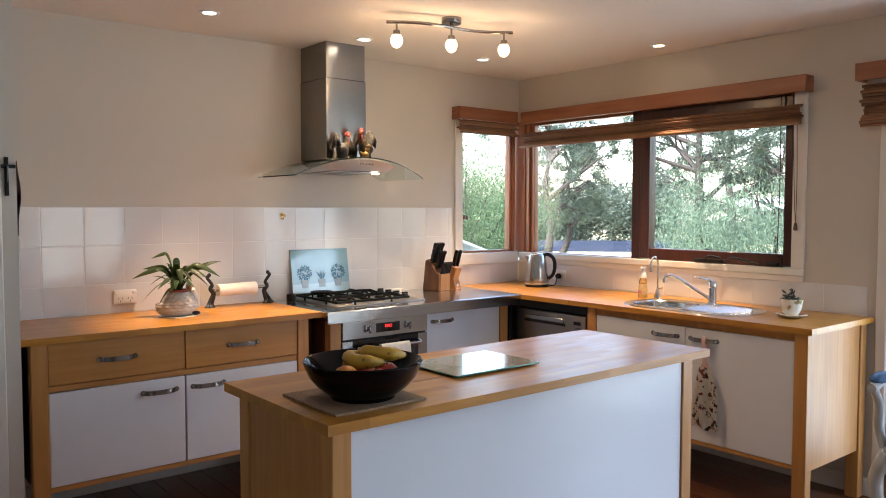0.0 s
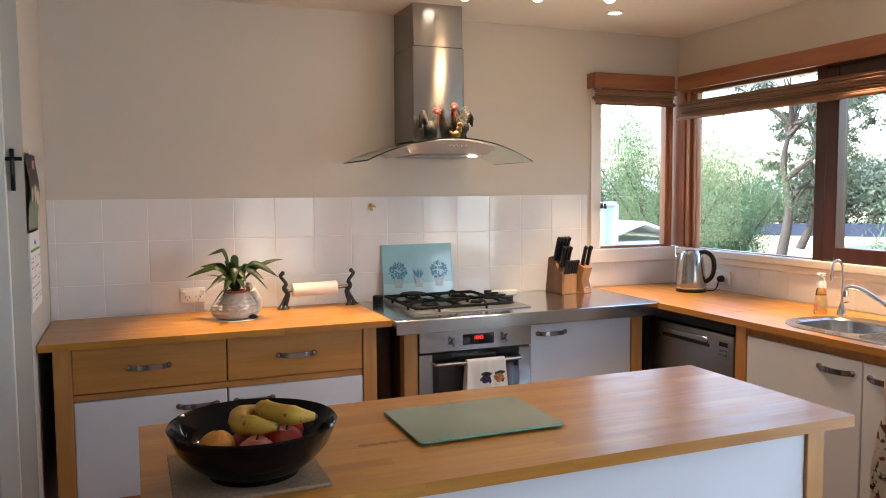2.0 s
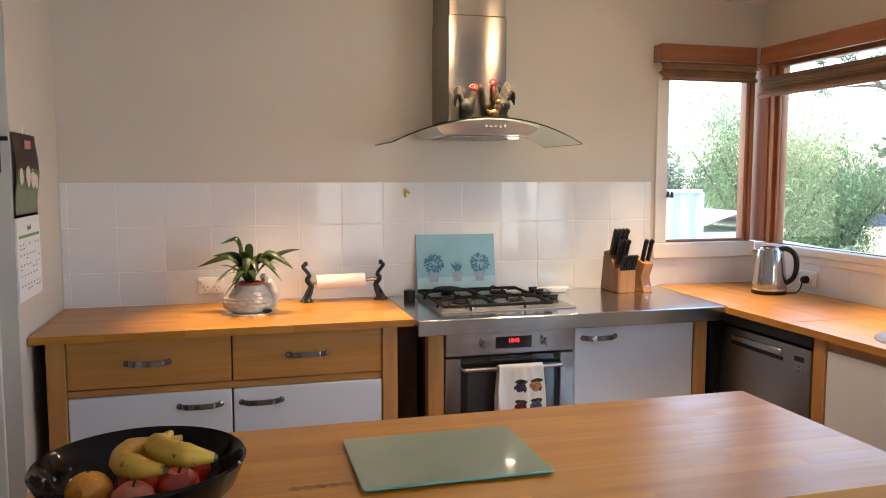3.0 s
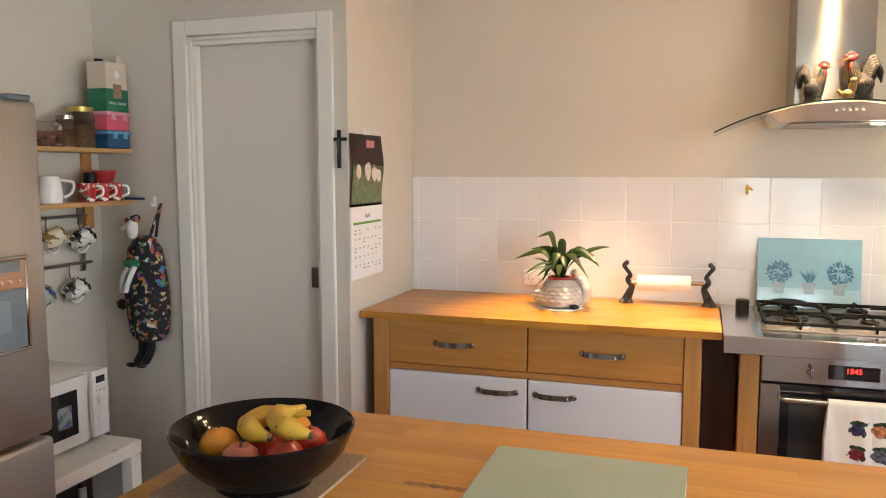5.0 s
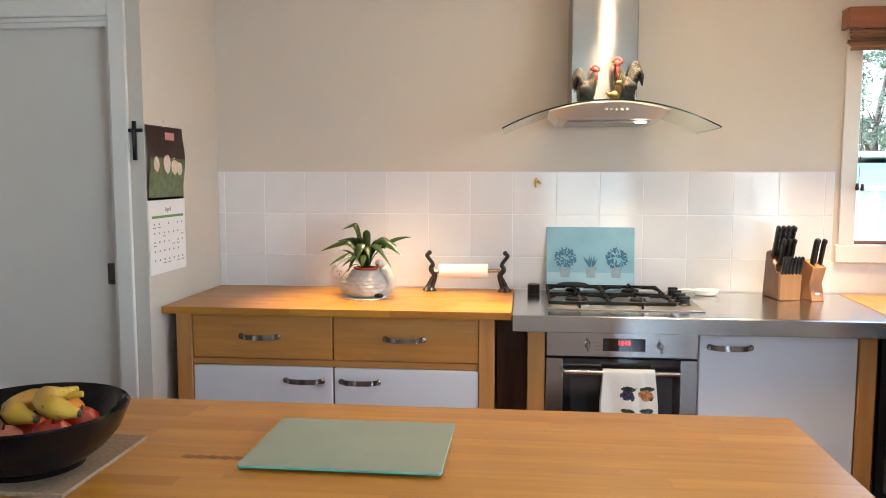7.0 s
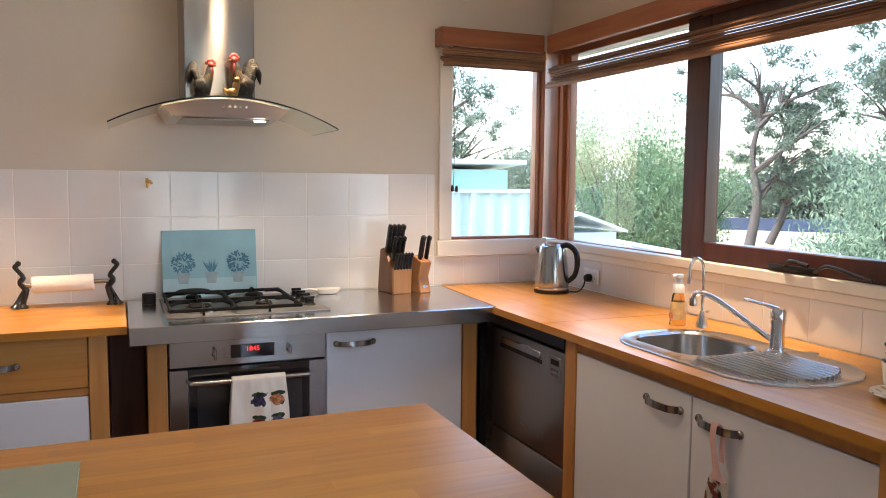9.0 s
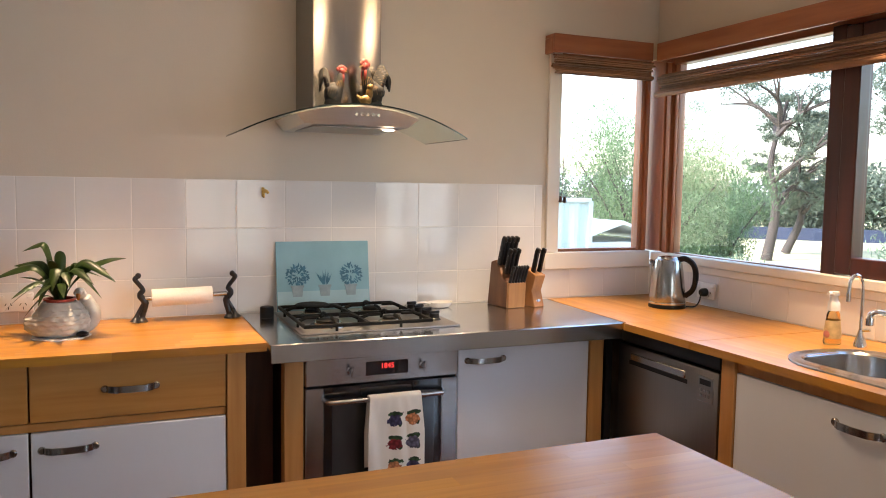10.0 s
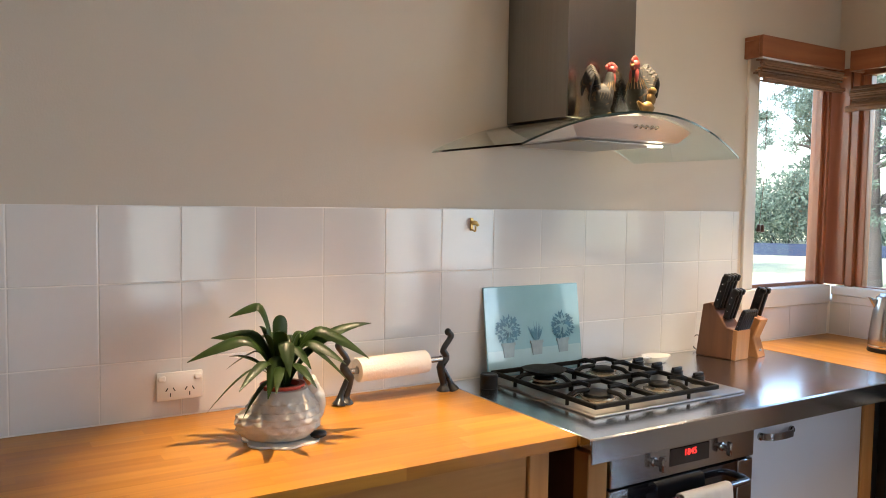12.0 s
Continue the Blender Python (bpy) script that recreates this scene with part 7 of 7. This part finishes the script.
for r in range(5):
    for c in range(7):
        y, z = 3.44 + 0.041 * c, 1.235 - 0.036 * r
        if rng.random() < 0.9:
            part("date_mark", box(PG - 0.0005, PG + 0.0002, y, y + 0.007, z, z + 0.007), INK, cal)
        if rng.random() < 0.25:
            part("date_note", box(PG - 0.0005, PG + 0.0002, y - 0.008, y + 0.016, z - 0.012, z - 0.009), INK, cal)
part("hanger", tube(arc([(XA + 0.003, 3.555, 1.625), (XA + 0.006, 3.56, 1.655), (XA + 0.003, 3.565, 1.625)], 5), 0.0015, 6), PLASTIC_W, cal)

# dining chair beside the glazed door
CHF = wood("limed_chair_frame", (0.36, 0.36, 0.34), (0.55, 0.54, 0.50), "Z", 0.5)
BLUEC = mat("blue_upholstery", (0.06, 0.13, 0.24), 0.85, vary=0.15, scale=20, bump=0.5, bump_scale=300)
ch = thing("dining_armchair", "carved pale armchair with blue upholstery", "chair", (3.59, 1.11, 0), turn=60, local=True)
ch.matrix_world = pose(3.62, 1.09, 0, 0, 0, -90)
part("seat", blob((0, 0, 0.46), (0.27, 0.26, 0.06), None, 0, 3), BLUEC, ch, "padded blue seat")
part("seat_rail", lathe([(0.20, 0.38), (0.265, 0.38), (0.27, 0.43), (0.255, 0.45), (0.20, 0.45), (0.20, 0.38)], n=36), CHF, ch)
for sx, sy in ((-1, -1), (1, -1), (-1, 1), (1, 1)):
    part("leg", tube(arc([(0.20 * sx, 0.19 * sy, 0.42), (0.235 * sx, 0.215 * sy, 0.30), (0.205 * sx, 0.20 * sy, 0.12), (0.225 * sx, 0.22 * sy, 0.0)], 6), [0.032] * 4 + [0.028] * 6 + [0.02] * 8 + [0.018], 10), CHF, ch)
for s in (-1, 1):
    part("arm_post", tube(arc([(0.24 * s, -0.12, 0.43), (0.255 * s, -0.14, 0.52), (0.245 * s, -0.17, 0.62), (0.26 * s, -0.19, 0.69)], 6), 0.018, 10), CHF, ch)
    part("armrest", tube(arc([(0.26 * s, -0.21, 0.69), (0.26 * s, -0.05, 0.71), (0.22 * s, 0.18, 0.72)], 6), 0.02, 10), CHF, ch)
    part("arm_pad", blob((0.26 * s, -0.12, 0.725), (0.032, 0.085, 0.026), None, 0, 2), BLUEC, ch, "blue arm pad")
bk = tube(arc([(-0.16, 0.22, 0.45), (-0.22, 0.25, 0.62), (-0.22, 0.27, 0.80), (-0.14, 0.29, 0.93), (0, 0.30, 0.97), (0.14, 0.29, 0.93), (0.22, 0.27, 0.80), (0.22, 0.25, 0.62), (0.16, 0.22, 0.45)], 6), 0.022, 10)
part("back_frame", bk, CHF, ch, "carved oval back frame")
part("backrest", blob((0, 0.262, 0.74), (0.19, 0.03, 0.20), None, 0, 3), BLUEC, ch, "padded blue back")

# ---- garden ----
GZ = -0.5
b = bmesh.new()
bmesh.ops.create_grid(b, x_segments=2, y_segments=2, size=900, matrix=Matrix.Translation((0, 0, GZ)))
gr = obj("ground", b, mat("dry_lawn", (0.30, 0.29, 0.16), 0.95, vary=0.35, scale=0.35, bump=0.6, bump_scale=9), (0, 0, 0))
tagged(gr, "dry straw-coloured lawn reaching far off", "ground", kind="structure")
FENCE = mat("pale_steel_fence", (0.40, 0.50, 0.56), 0.4, vary=0.04, scale=3)
ROOFM = mat("green_shed_steel", (0.26, 0.42, 0.38), 0.4, vary=0.05, scale=2)
WHITE_S = mat("white_shed_steel", (0.45, 0.50, 0.53), 0.5, vary=0.04, scale=2)


def sheet_fence(name, x0, y0, x1, y1, z0, z1, label, material):
    """Ribbed steel fence sheets between posts, under a capping rail."""
    a, c = Vector((x0, y0, 0)), Vector((x1, y1, 0))
    d = (c - a).normalized()
    nrm = Vector((-d.y, d.x, 0))
    ln = (c - a).length
    t = thing(name, label, "fence", (x0, y0, z0))
    k = max(1, round(ln / 0.8))
    for s in range(k):
        front, m = [], 16
        for i in range(m + 1):
            p = a + d * ((s + i / m) * ln / k) + nrm * (0.014 if (i // 2) % 2 else -0.014)
            front.append((p.x, p.y))
        for i in (m, 0):
            p = a + d * ((s + i / m) * ln / k) + nrm * 0.022
            front.append((p.x, p.y))
        b = prism(front, "z", z0, z1)
        part("fence_sheet", b, material, t, smooth=0)
    for s in range(k + 1):
        p = a + d * ln * s / k
        part("post", box(p.x - 0.025, p.x + 0.025, p.y - 0.03, p.y + 0.03, z0, z1 + 0.01), material, t)
    b = box(0, ln, -0.035, 0.035, z1, z1 + 0.04)
    b.transform(Matrix.Translation((x0, y0, 0)) @ Matrix.Rotation(math.atan2(d.y, d.x), 4, "Z"))
    part("capping", b, material, t)


sheet_fence("steel_fence", 1.5, 7.6, 6.0, 7.6, GZ, 1.30, "tall pale blue ribbed steel fence", FENCE)
sheet_fence("low_fence", 9.3, 11.6, 8.2, 6.2, GZ, 0.50, "low white ribbed fence along the lawn", WHITE_S)
sd = thing("garden_shed", "white steel garden shed with a low gable roof", "shed", (7.2, 9.2, GZ))
part("shed_wall", box(6.55, 7.75, 8.7, 9.9, GZ, 0.80), WHITE_S, sd)
part("shed_roof", prism([(6.45, 0.80), (7.15, 1.02), (7.85, 0.80), (7.85, 0.83), (7.15, 1.06), (6.45, 0.83)], "y", 8.6, 10.0), WHITE_S, sd)
gs = thing("neighbour_shed", "pale green steel shed behind the fence", "shed", (4.6, 11.4, GZ))
part("shed_wall", box(2.0, 7.2, 10.6, 12.6, GZ, 1.58), ROOFM, gs)
part("shed_roof", prism([(10.4, 1.66), (12.8, 1.50), (12.8, 1.55), (10.4, 1.72)], "x", 1.8, 7.4), WHITE_S, gs)
HOUSEW = mat("far_wall", (0.50, 0.48, 0.44), 0.8, vary=0.1, scale=1)
TIN = mat("far_roof", (0.55, 0.56, 0.56), 0.5, vary=0.1, scale=1)
NAVYW = mat("blue_hoarding_paint", (0.012, 0.022, 0.055), 0.5, vary=0.1, scale=2)
for x, y, w, d, h, turn, lab in ((52, 46, 9, 6, 1.7, -40, "far pale house with a tin roof"), (37, 55, 8, 6, 1.8, -30, "far cream house among trees"), (62, 30, 10, 6, 1.7, -60, "far low house with a grey roof")):
    hs = thing("house", lab, "house", (x, y, GZ), "far houses", turn, True)
    part("wall", box(-w / 2, w / 2, -d / 2, d / 2, 0, h), HOUSEW, hs)
    part("roof", prism([(-d / 2 - 0.4, h), (0, h + 1.2), (d / 2 + 0.4, h)], "x", -w / 2 - 0.3, w / 2 + 0.3), TIN, hs)
    for i in range(3):
        part("window", box(-w / 2 + 1.2 + 2.6 * i, -w / 2 + 2.4 + 2.6 * i, -d / 2 - 0.03, -d / 2, 0.9, 1.8), BLACK_GLASS, hs)
hb2 = solid("blue_hoarding", box(-7, 7, -0.05, 0.05, 0, 0.5), NAVYW, "long dark blue fence across the field", "fence", at=(0, 0, 0))
hb2.matrix_world = pose(27.5, 23.5, GZ, 0, 0, -45)

BARK = mat("gum_bark", (0.034, 0.028, 0.025), 0.9, vary=0.4, scale=6, bump=0.8, bump_scale=20)
GUM = mat("gum_leaf", (0.100, 0.132, 0.104), 0.9, spec=0.1, vary=0.2, scale=2, island=0.22)
OLIVE = mat("olive_leaf", (0.135, 0.195, 0.130), 0.85, spec=0.12, vary=0.25, scale=3, island=0.3)
GREENL = mat("green_leaf", (0.085, 0.150, 0.070), 0.65, vary=0.25, scale=2, island=0.3)

for leafy in (GUM, OLIVE, GREENL):
    tree = leafy.node_tree
    shine = tree.nodes["Principled BSDF"]
    thin = tree.nodes.new("ShaderNodeBsdfTranslucent")
    blend = tree.nodes.new("ShaderNodeMixShader")
    blend.inputs["Fac"].default_value = 0.4
    tree.links.new(shine.inputs["Base Color"].links[0].from_socket, thin.inputs["Color"])
    tree.links.new(shine.outputs["BSDF"], blend.inputs[1])
    tree.links.new(thin.outputs["BSDF"], blend.inputs[2])
    tree.links.new(blend.outputs["Shader"], tree.nodes["Material Output"].inputs["Surface"])


def leaves(name, clumps, count, size, aspect, material, parent, seed, upright=0.0):
    """A crown of many single leaves, scattered in clumps (centre, radii)."""
    r = np.random.default_rng(seed)
    which = r.integers(0, len(clumps), count)
    c = np.array([clumps[i][0] for i in which], float)
    rad = np.array([clumps[i][1] for i in which], float)
    v = r.normal(size=(count, 3))
    v /= np.linalg.norm(v, axis=1)[:, None]
    pos = c + v * rad * (r.random((count, 1)) ** 0.45)
    d = r.normal(size=(count, 3))
    d[:, 2] += upright
    d /= np.linalg.norm(d, axis=1)[:, None]
    s = np.cross(d, r.normal(size=(count, 3)))
    s /= np.linalg.norm(s, axis=1)[:, None]
    ln = size * r.uniform(0.6, 1.3, (count, 1))
    w = ln * aspect
    verts = np.stack([pos, pos + d * ln * 0.5 + s * w, pos + d * ln, pos + d * ln * 0.5 - s * w], 1).reshape(-1, 3)
    o = np.array(ORIGIN[parent.name])
    me = bpy.data.meshes.new(name)
    me.from_pydata((verts - o).tolist(), [], np.arange(count * 4).reshape(-1, 4).tolist())
    me.materials.append(material)
    ob = new(name, me)
    ob.parent = parent
    ob["kind"] = "stuff"
    return ob


def gum(x, y, h, seed, label, lean=0.3, spread=1.0, leafn=14000, leaf=0.12):
    rg = random.Random(seed)
    t = thing("gum_tree", label, "tree", (x, y, GZ))
    trunk = arc([(x, y, GZ), (x + lean * 0.3, y - lean * 0.2, GZ + h * 0.25), (x + lean * 0.2, y + 0.1, GZ + h * 0.5), (x + lean, y, GZ + h * 0.8)], 5)
    part("trunk", tube(trunk, [0.17 * h / 6 * (1 - 0.7 * i / 15) for i in range(16)], 9), BARK, t)
    clumps = []
    for k in range(11):
        a = rg.uniform(0, 6.28)
        f = rg.uniform(0.35, 0.95)
        p0 = trunk[min(15, int(f * 15))]
        rr = spread * rg.uniform(0.8, 2.1)
        p2 = p0 + Vector((rr * math.cos(a), rr * math.sin(a), rg.uniform(0.2, 1.4)))
        p1 = (p0 + p2) / 2 + Vector((rg.uniform(-0.3, 0.3), rg.uniform(-0.3, 0.3), rg.uniform(-0.3, 0.3)))
        part("limb", tube(arc([p0, p1, p2], 5), [0.09 * (1 - 0.8 * i / 10) for i in range(11)], 6), BARK, t)
        for q in range(3):
            tip = p2 + Vector((rg.uniform(-0.8, 0.8), rg.uniform(-0.8, 0.8), rg.uniform(-0.3, 0.8))) * spread
            part("twig", tube(arc([p1, (p1 + tip) / 2 + Vector((rg.uniform(-0.2, 0.2), rg.uniform(-0.2, 0.2), 0.15)), tip], 4), [0.035 - 0.0035 * i for i in range(9)], 5), BARK, t)
        for q in range(9):
            cc = p2 + Vector((rg.uniform(-0.9, 0.9), rg.uniform(-0.9, 0.9), rg.uniform(-0.4, 0.9))) * spread
            s = rg.uniform(0.14, 0.36) * spread
            clumps.append((tuple(cc), (s, s, s * 0.65)))
    leaves("crown", clumps, leafn, leaf, 0.14, GUM, t, seed)


gum(18.5, 17.5, 5.6, 1, "grey-green gum tree with a forked trunk", 0.5)
gum(21.0, 19.2, 5.0, 2, "grey-green gum tree leaning over the field", 1.2, 0.75)
gum(20.4, 13.0, 6.8, 3, "large grey-green gum tree", -0.2, 1.2, 22000)
gum(21.5, 10.2, 6.6, 7, "broad grey-green gum tree along the garden", -0.5, 1.6, 30000)
gum(17.0, 7.6, 6.2, 8, "grey-green gum tree behind the olive bush", 0.4, 1.5, 28000)
gum(13.0, 26.5, 6.5, 4, "gum tree beyond the green shed", 0.3, 1.1)
gum(7.3, 18.5, 8.5, 5, "tall gum tree behind the fence", -0.8, 1.3, 20000)
gum(26.0, 15.5, 7.0, 6, "distant gum tree on the field", 0.4, 1.4, 12000)


def bush(x, y, top, r, seed, material, label, count, size, aspect, upright=0.0, limbs=9):
    rg = random.Random(seed)
    t = thing("bush", label, "bush", (x, y, GZ))
    clumps = []
    for k in range(limbs):
        a = rg.uniform(0, 6.28)
        rr = r * math.sqrt(rg.random())
        hgt = (top - GZ) * rg.uniform(0.55, 1.0) * (1 - 0.25 * rr / r)
        p = Vector((x + rr * math.cos(a), y + rr * math.sin(a), GZ + hgt * 0.8))
        part("branch", tube(arc([(x + 0.2 * rr * math.cos(a), y + 0.2 * rr * math.sin(a), GZ), ((x + p.x) / 2, (y + p.y) / 2, GZ + hgt * 0.45), tuple(p)], 4), [0.035 - 0.003 * i for i in range(9)], 6), BARK, t)
        for z in (0.3, 0.6, 0.86):
            s = r * rg.uniform(0.25, 0.45)
            clumps.append(((p.x * z + (1 - z) * (x + rr * 0.5 * math.cos(a)) + rg.uniform(-.2, .2), p.y * z + (1 - z) * (y + rr * 0.5 * math.sin(a)) + rg.uniform(-.2, .2), GZ + hgt * z), (s, s, (top - GZ) * 0.22)))
    leaves("foliage", clumps, count, size, aspect, material, t, seed, upright)


bush(7.6, 4.0, 2.3, 1.35, 31, OLIVE, "silvery green olive bush outside the window", 70000, 0.052, 0.11, 1.6, 20)
bush(8.3, 1.3, 2.3, 1.4, 32, OLIVE, "silvery green olive bush further along", 40000, 0.052, 0.11, 1.6, 14)
bush(12.2, 12.8, 2.6, 1.4, 33, GREENL, "bright green feathery bush beyond the low fence", 28000, 0.085, 0.12, 1.3, 14)
bush(10.6, 12.6, 3.5, 1.5, 34, GREENL, "bright green bush beside the shed", 34000, 0.085, 0.12, 1.3, 16)
bush(9.6, 9.2, 0.75, 0.6, 35, OLIVE, "low grey-green shrub by the fence", 3000, 0.09, 0.12, 1.0, 7)
for i in range(9):
    a = radians(14 + 8.0 * i)
    bush(48 * math.sin(a), 48 * math.cos(a), 1.6 + 1.2 * (i % 3), 5.0, 50 + i, GUM, "far grey-green tree line beyond the field", 14000, 0.26, 0.2, 0, 8)

# ---- small pieces of the setting ----
# floor boards
rng = random.Random(11)
meshes = {}
x = XW
while x < XE - 0.01:
    w = min(0.13, XE - x)
    y = YS
    while y < YN - 0.01:
        length = min(rng.choice((1.8, 2.2, 2.7)), YN - y)
        key = (round(w, 4), round(length, 4))
        if key not in meshes:
            bb = box(0.0006, w - 0.0006, 0.0006, length - 0.0006, -0.016, 0, 0.0012)
            me = bpy.data.meshes.new("floor_board")
            bb.to_mesh(me)
            bb.free()
            me.materials.append(FLOORBOARD)
            meshes[key] = me
        ob = new("floor_board", meshes[key])
        ob.location, ob.parent = (x, y, 0), floor
        y += length
    x += w


def tile_field(parent, axis, joints, rows, plane):
    """Glazed tiles with cushioned edges, one object each, set proud of the grout."""
    cache = {}
    for a, c in zip(joints, joints[1:]):
        for z0, z1 in zip(rows, rows[1:]):
            w, h = round(c - a - 0.0024, 4), round(z1 - z0 - 0.0024, 4)
            if (w, h) not in cache:
                bb = bmesh.new()
                lo = [bb.verts.new(p) for p in ((0, 0, 0), (w, 0, 0), (w, 0, h), (0, 0, h))]
                mi = [bb.verts.new(p) for p in ((0, -0.0006, 0), (w, -0.0006, 0), (w, -0.0006, h), (0, -0.0006, h))]
                e = 0.0018
                hi = [bb.verts.new(p) for p in ((e, -0.0012, e), (w - e, -0.0012, e), (w - e, -0.0012, h - e), (e, -0.0012, h - e))]
                for s, t in ((lo, mi), (mi, hi)):
                    for i in range(4):
                        bb.faces.new((s[i], s[(i + 1) % 4], t[(i + 1) % 4], t[i]))
                bb.faces.new(hi)
                me = bpy.data.meshes.new("tile")
                bb.to_mesh(me)
                bb.free()
                me.materials.append(TILE)
                cache[(w, h)] = me
            ob = new("tile", cache[(w, h)])
            ob.parent = parent
            if axis == "x":
                ob.matrix_world = pose(a + 0.0012, plane, z0 + 0.0012)
            else:
                ob.matrix_world = pose(plane, c - 0.0012, z0 + 0.0012, rz=-90)
            ob.matrix_world = ob.matrix_world @ pose(0, 0, 0, rng.uniform(-0.12, 0.12), 0, rng.uniform(-0.12, 0.12))


g = structure("splashback_north", box(0.617, 3.427, YN - 0.004, YN, 0.86, 1.449), GROUT, "white glazed square tile splashback behind the hob", "splashback")
jn = [0.617] + [round(0.648 + 0.1957 * k, 4) for k in range(15)]
jn = [0.617] + [j for j in jn if 0.63 < j < 3.40] + [3.427]
tile_field(g, "x", jn, [0.909, 1.057, 1.2545, 1.4495], YN - 0.004)
g = structure("splashback_window", box(3.427, XE - 0.004, YN - 0.004, YN, 0.86, 1.049), GROUT, "low row of white tiles under the corner window", "splashback")
tile_field(g, "x", [3.427] + [round(3.588 + 0.1957 * k, 4) for k in range(3)] + [XE - 0.012], [0.909, 1.047], YN - 0.004)
g = structure("splashback_east", box(XE - 0.004, XE, 1.645, YN, 0.86, 1.052), GROUT, "low row of white tiles behind the sink", "splashback")
tile_field(g, "y", [1.645] + [round(1.86 + 0.1957 * k, 4) for k in range(12)] + [YN - 0.012], [0.909, 1.054], XE - 0.004)
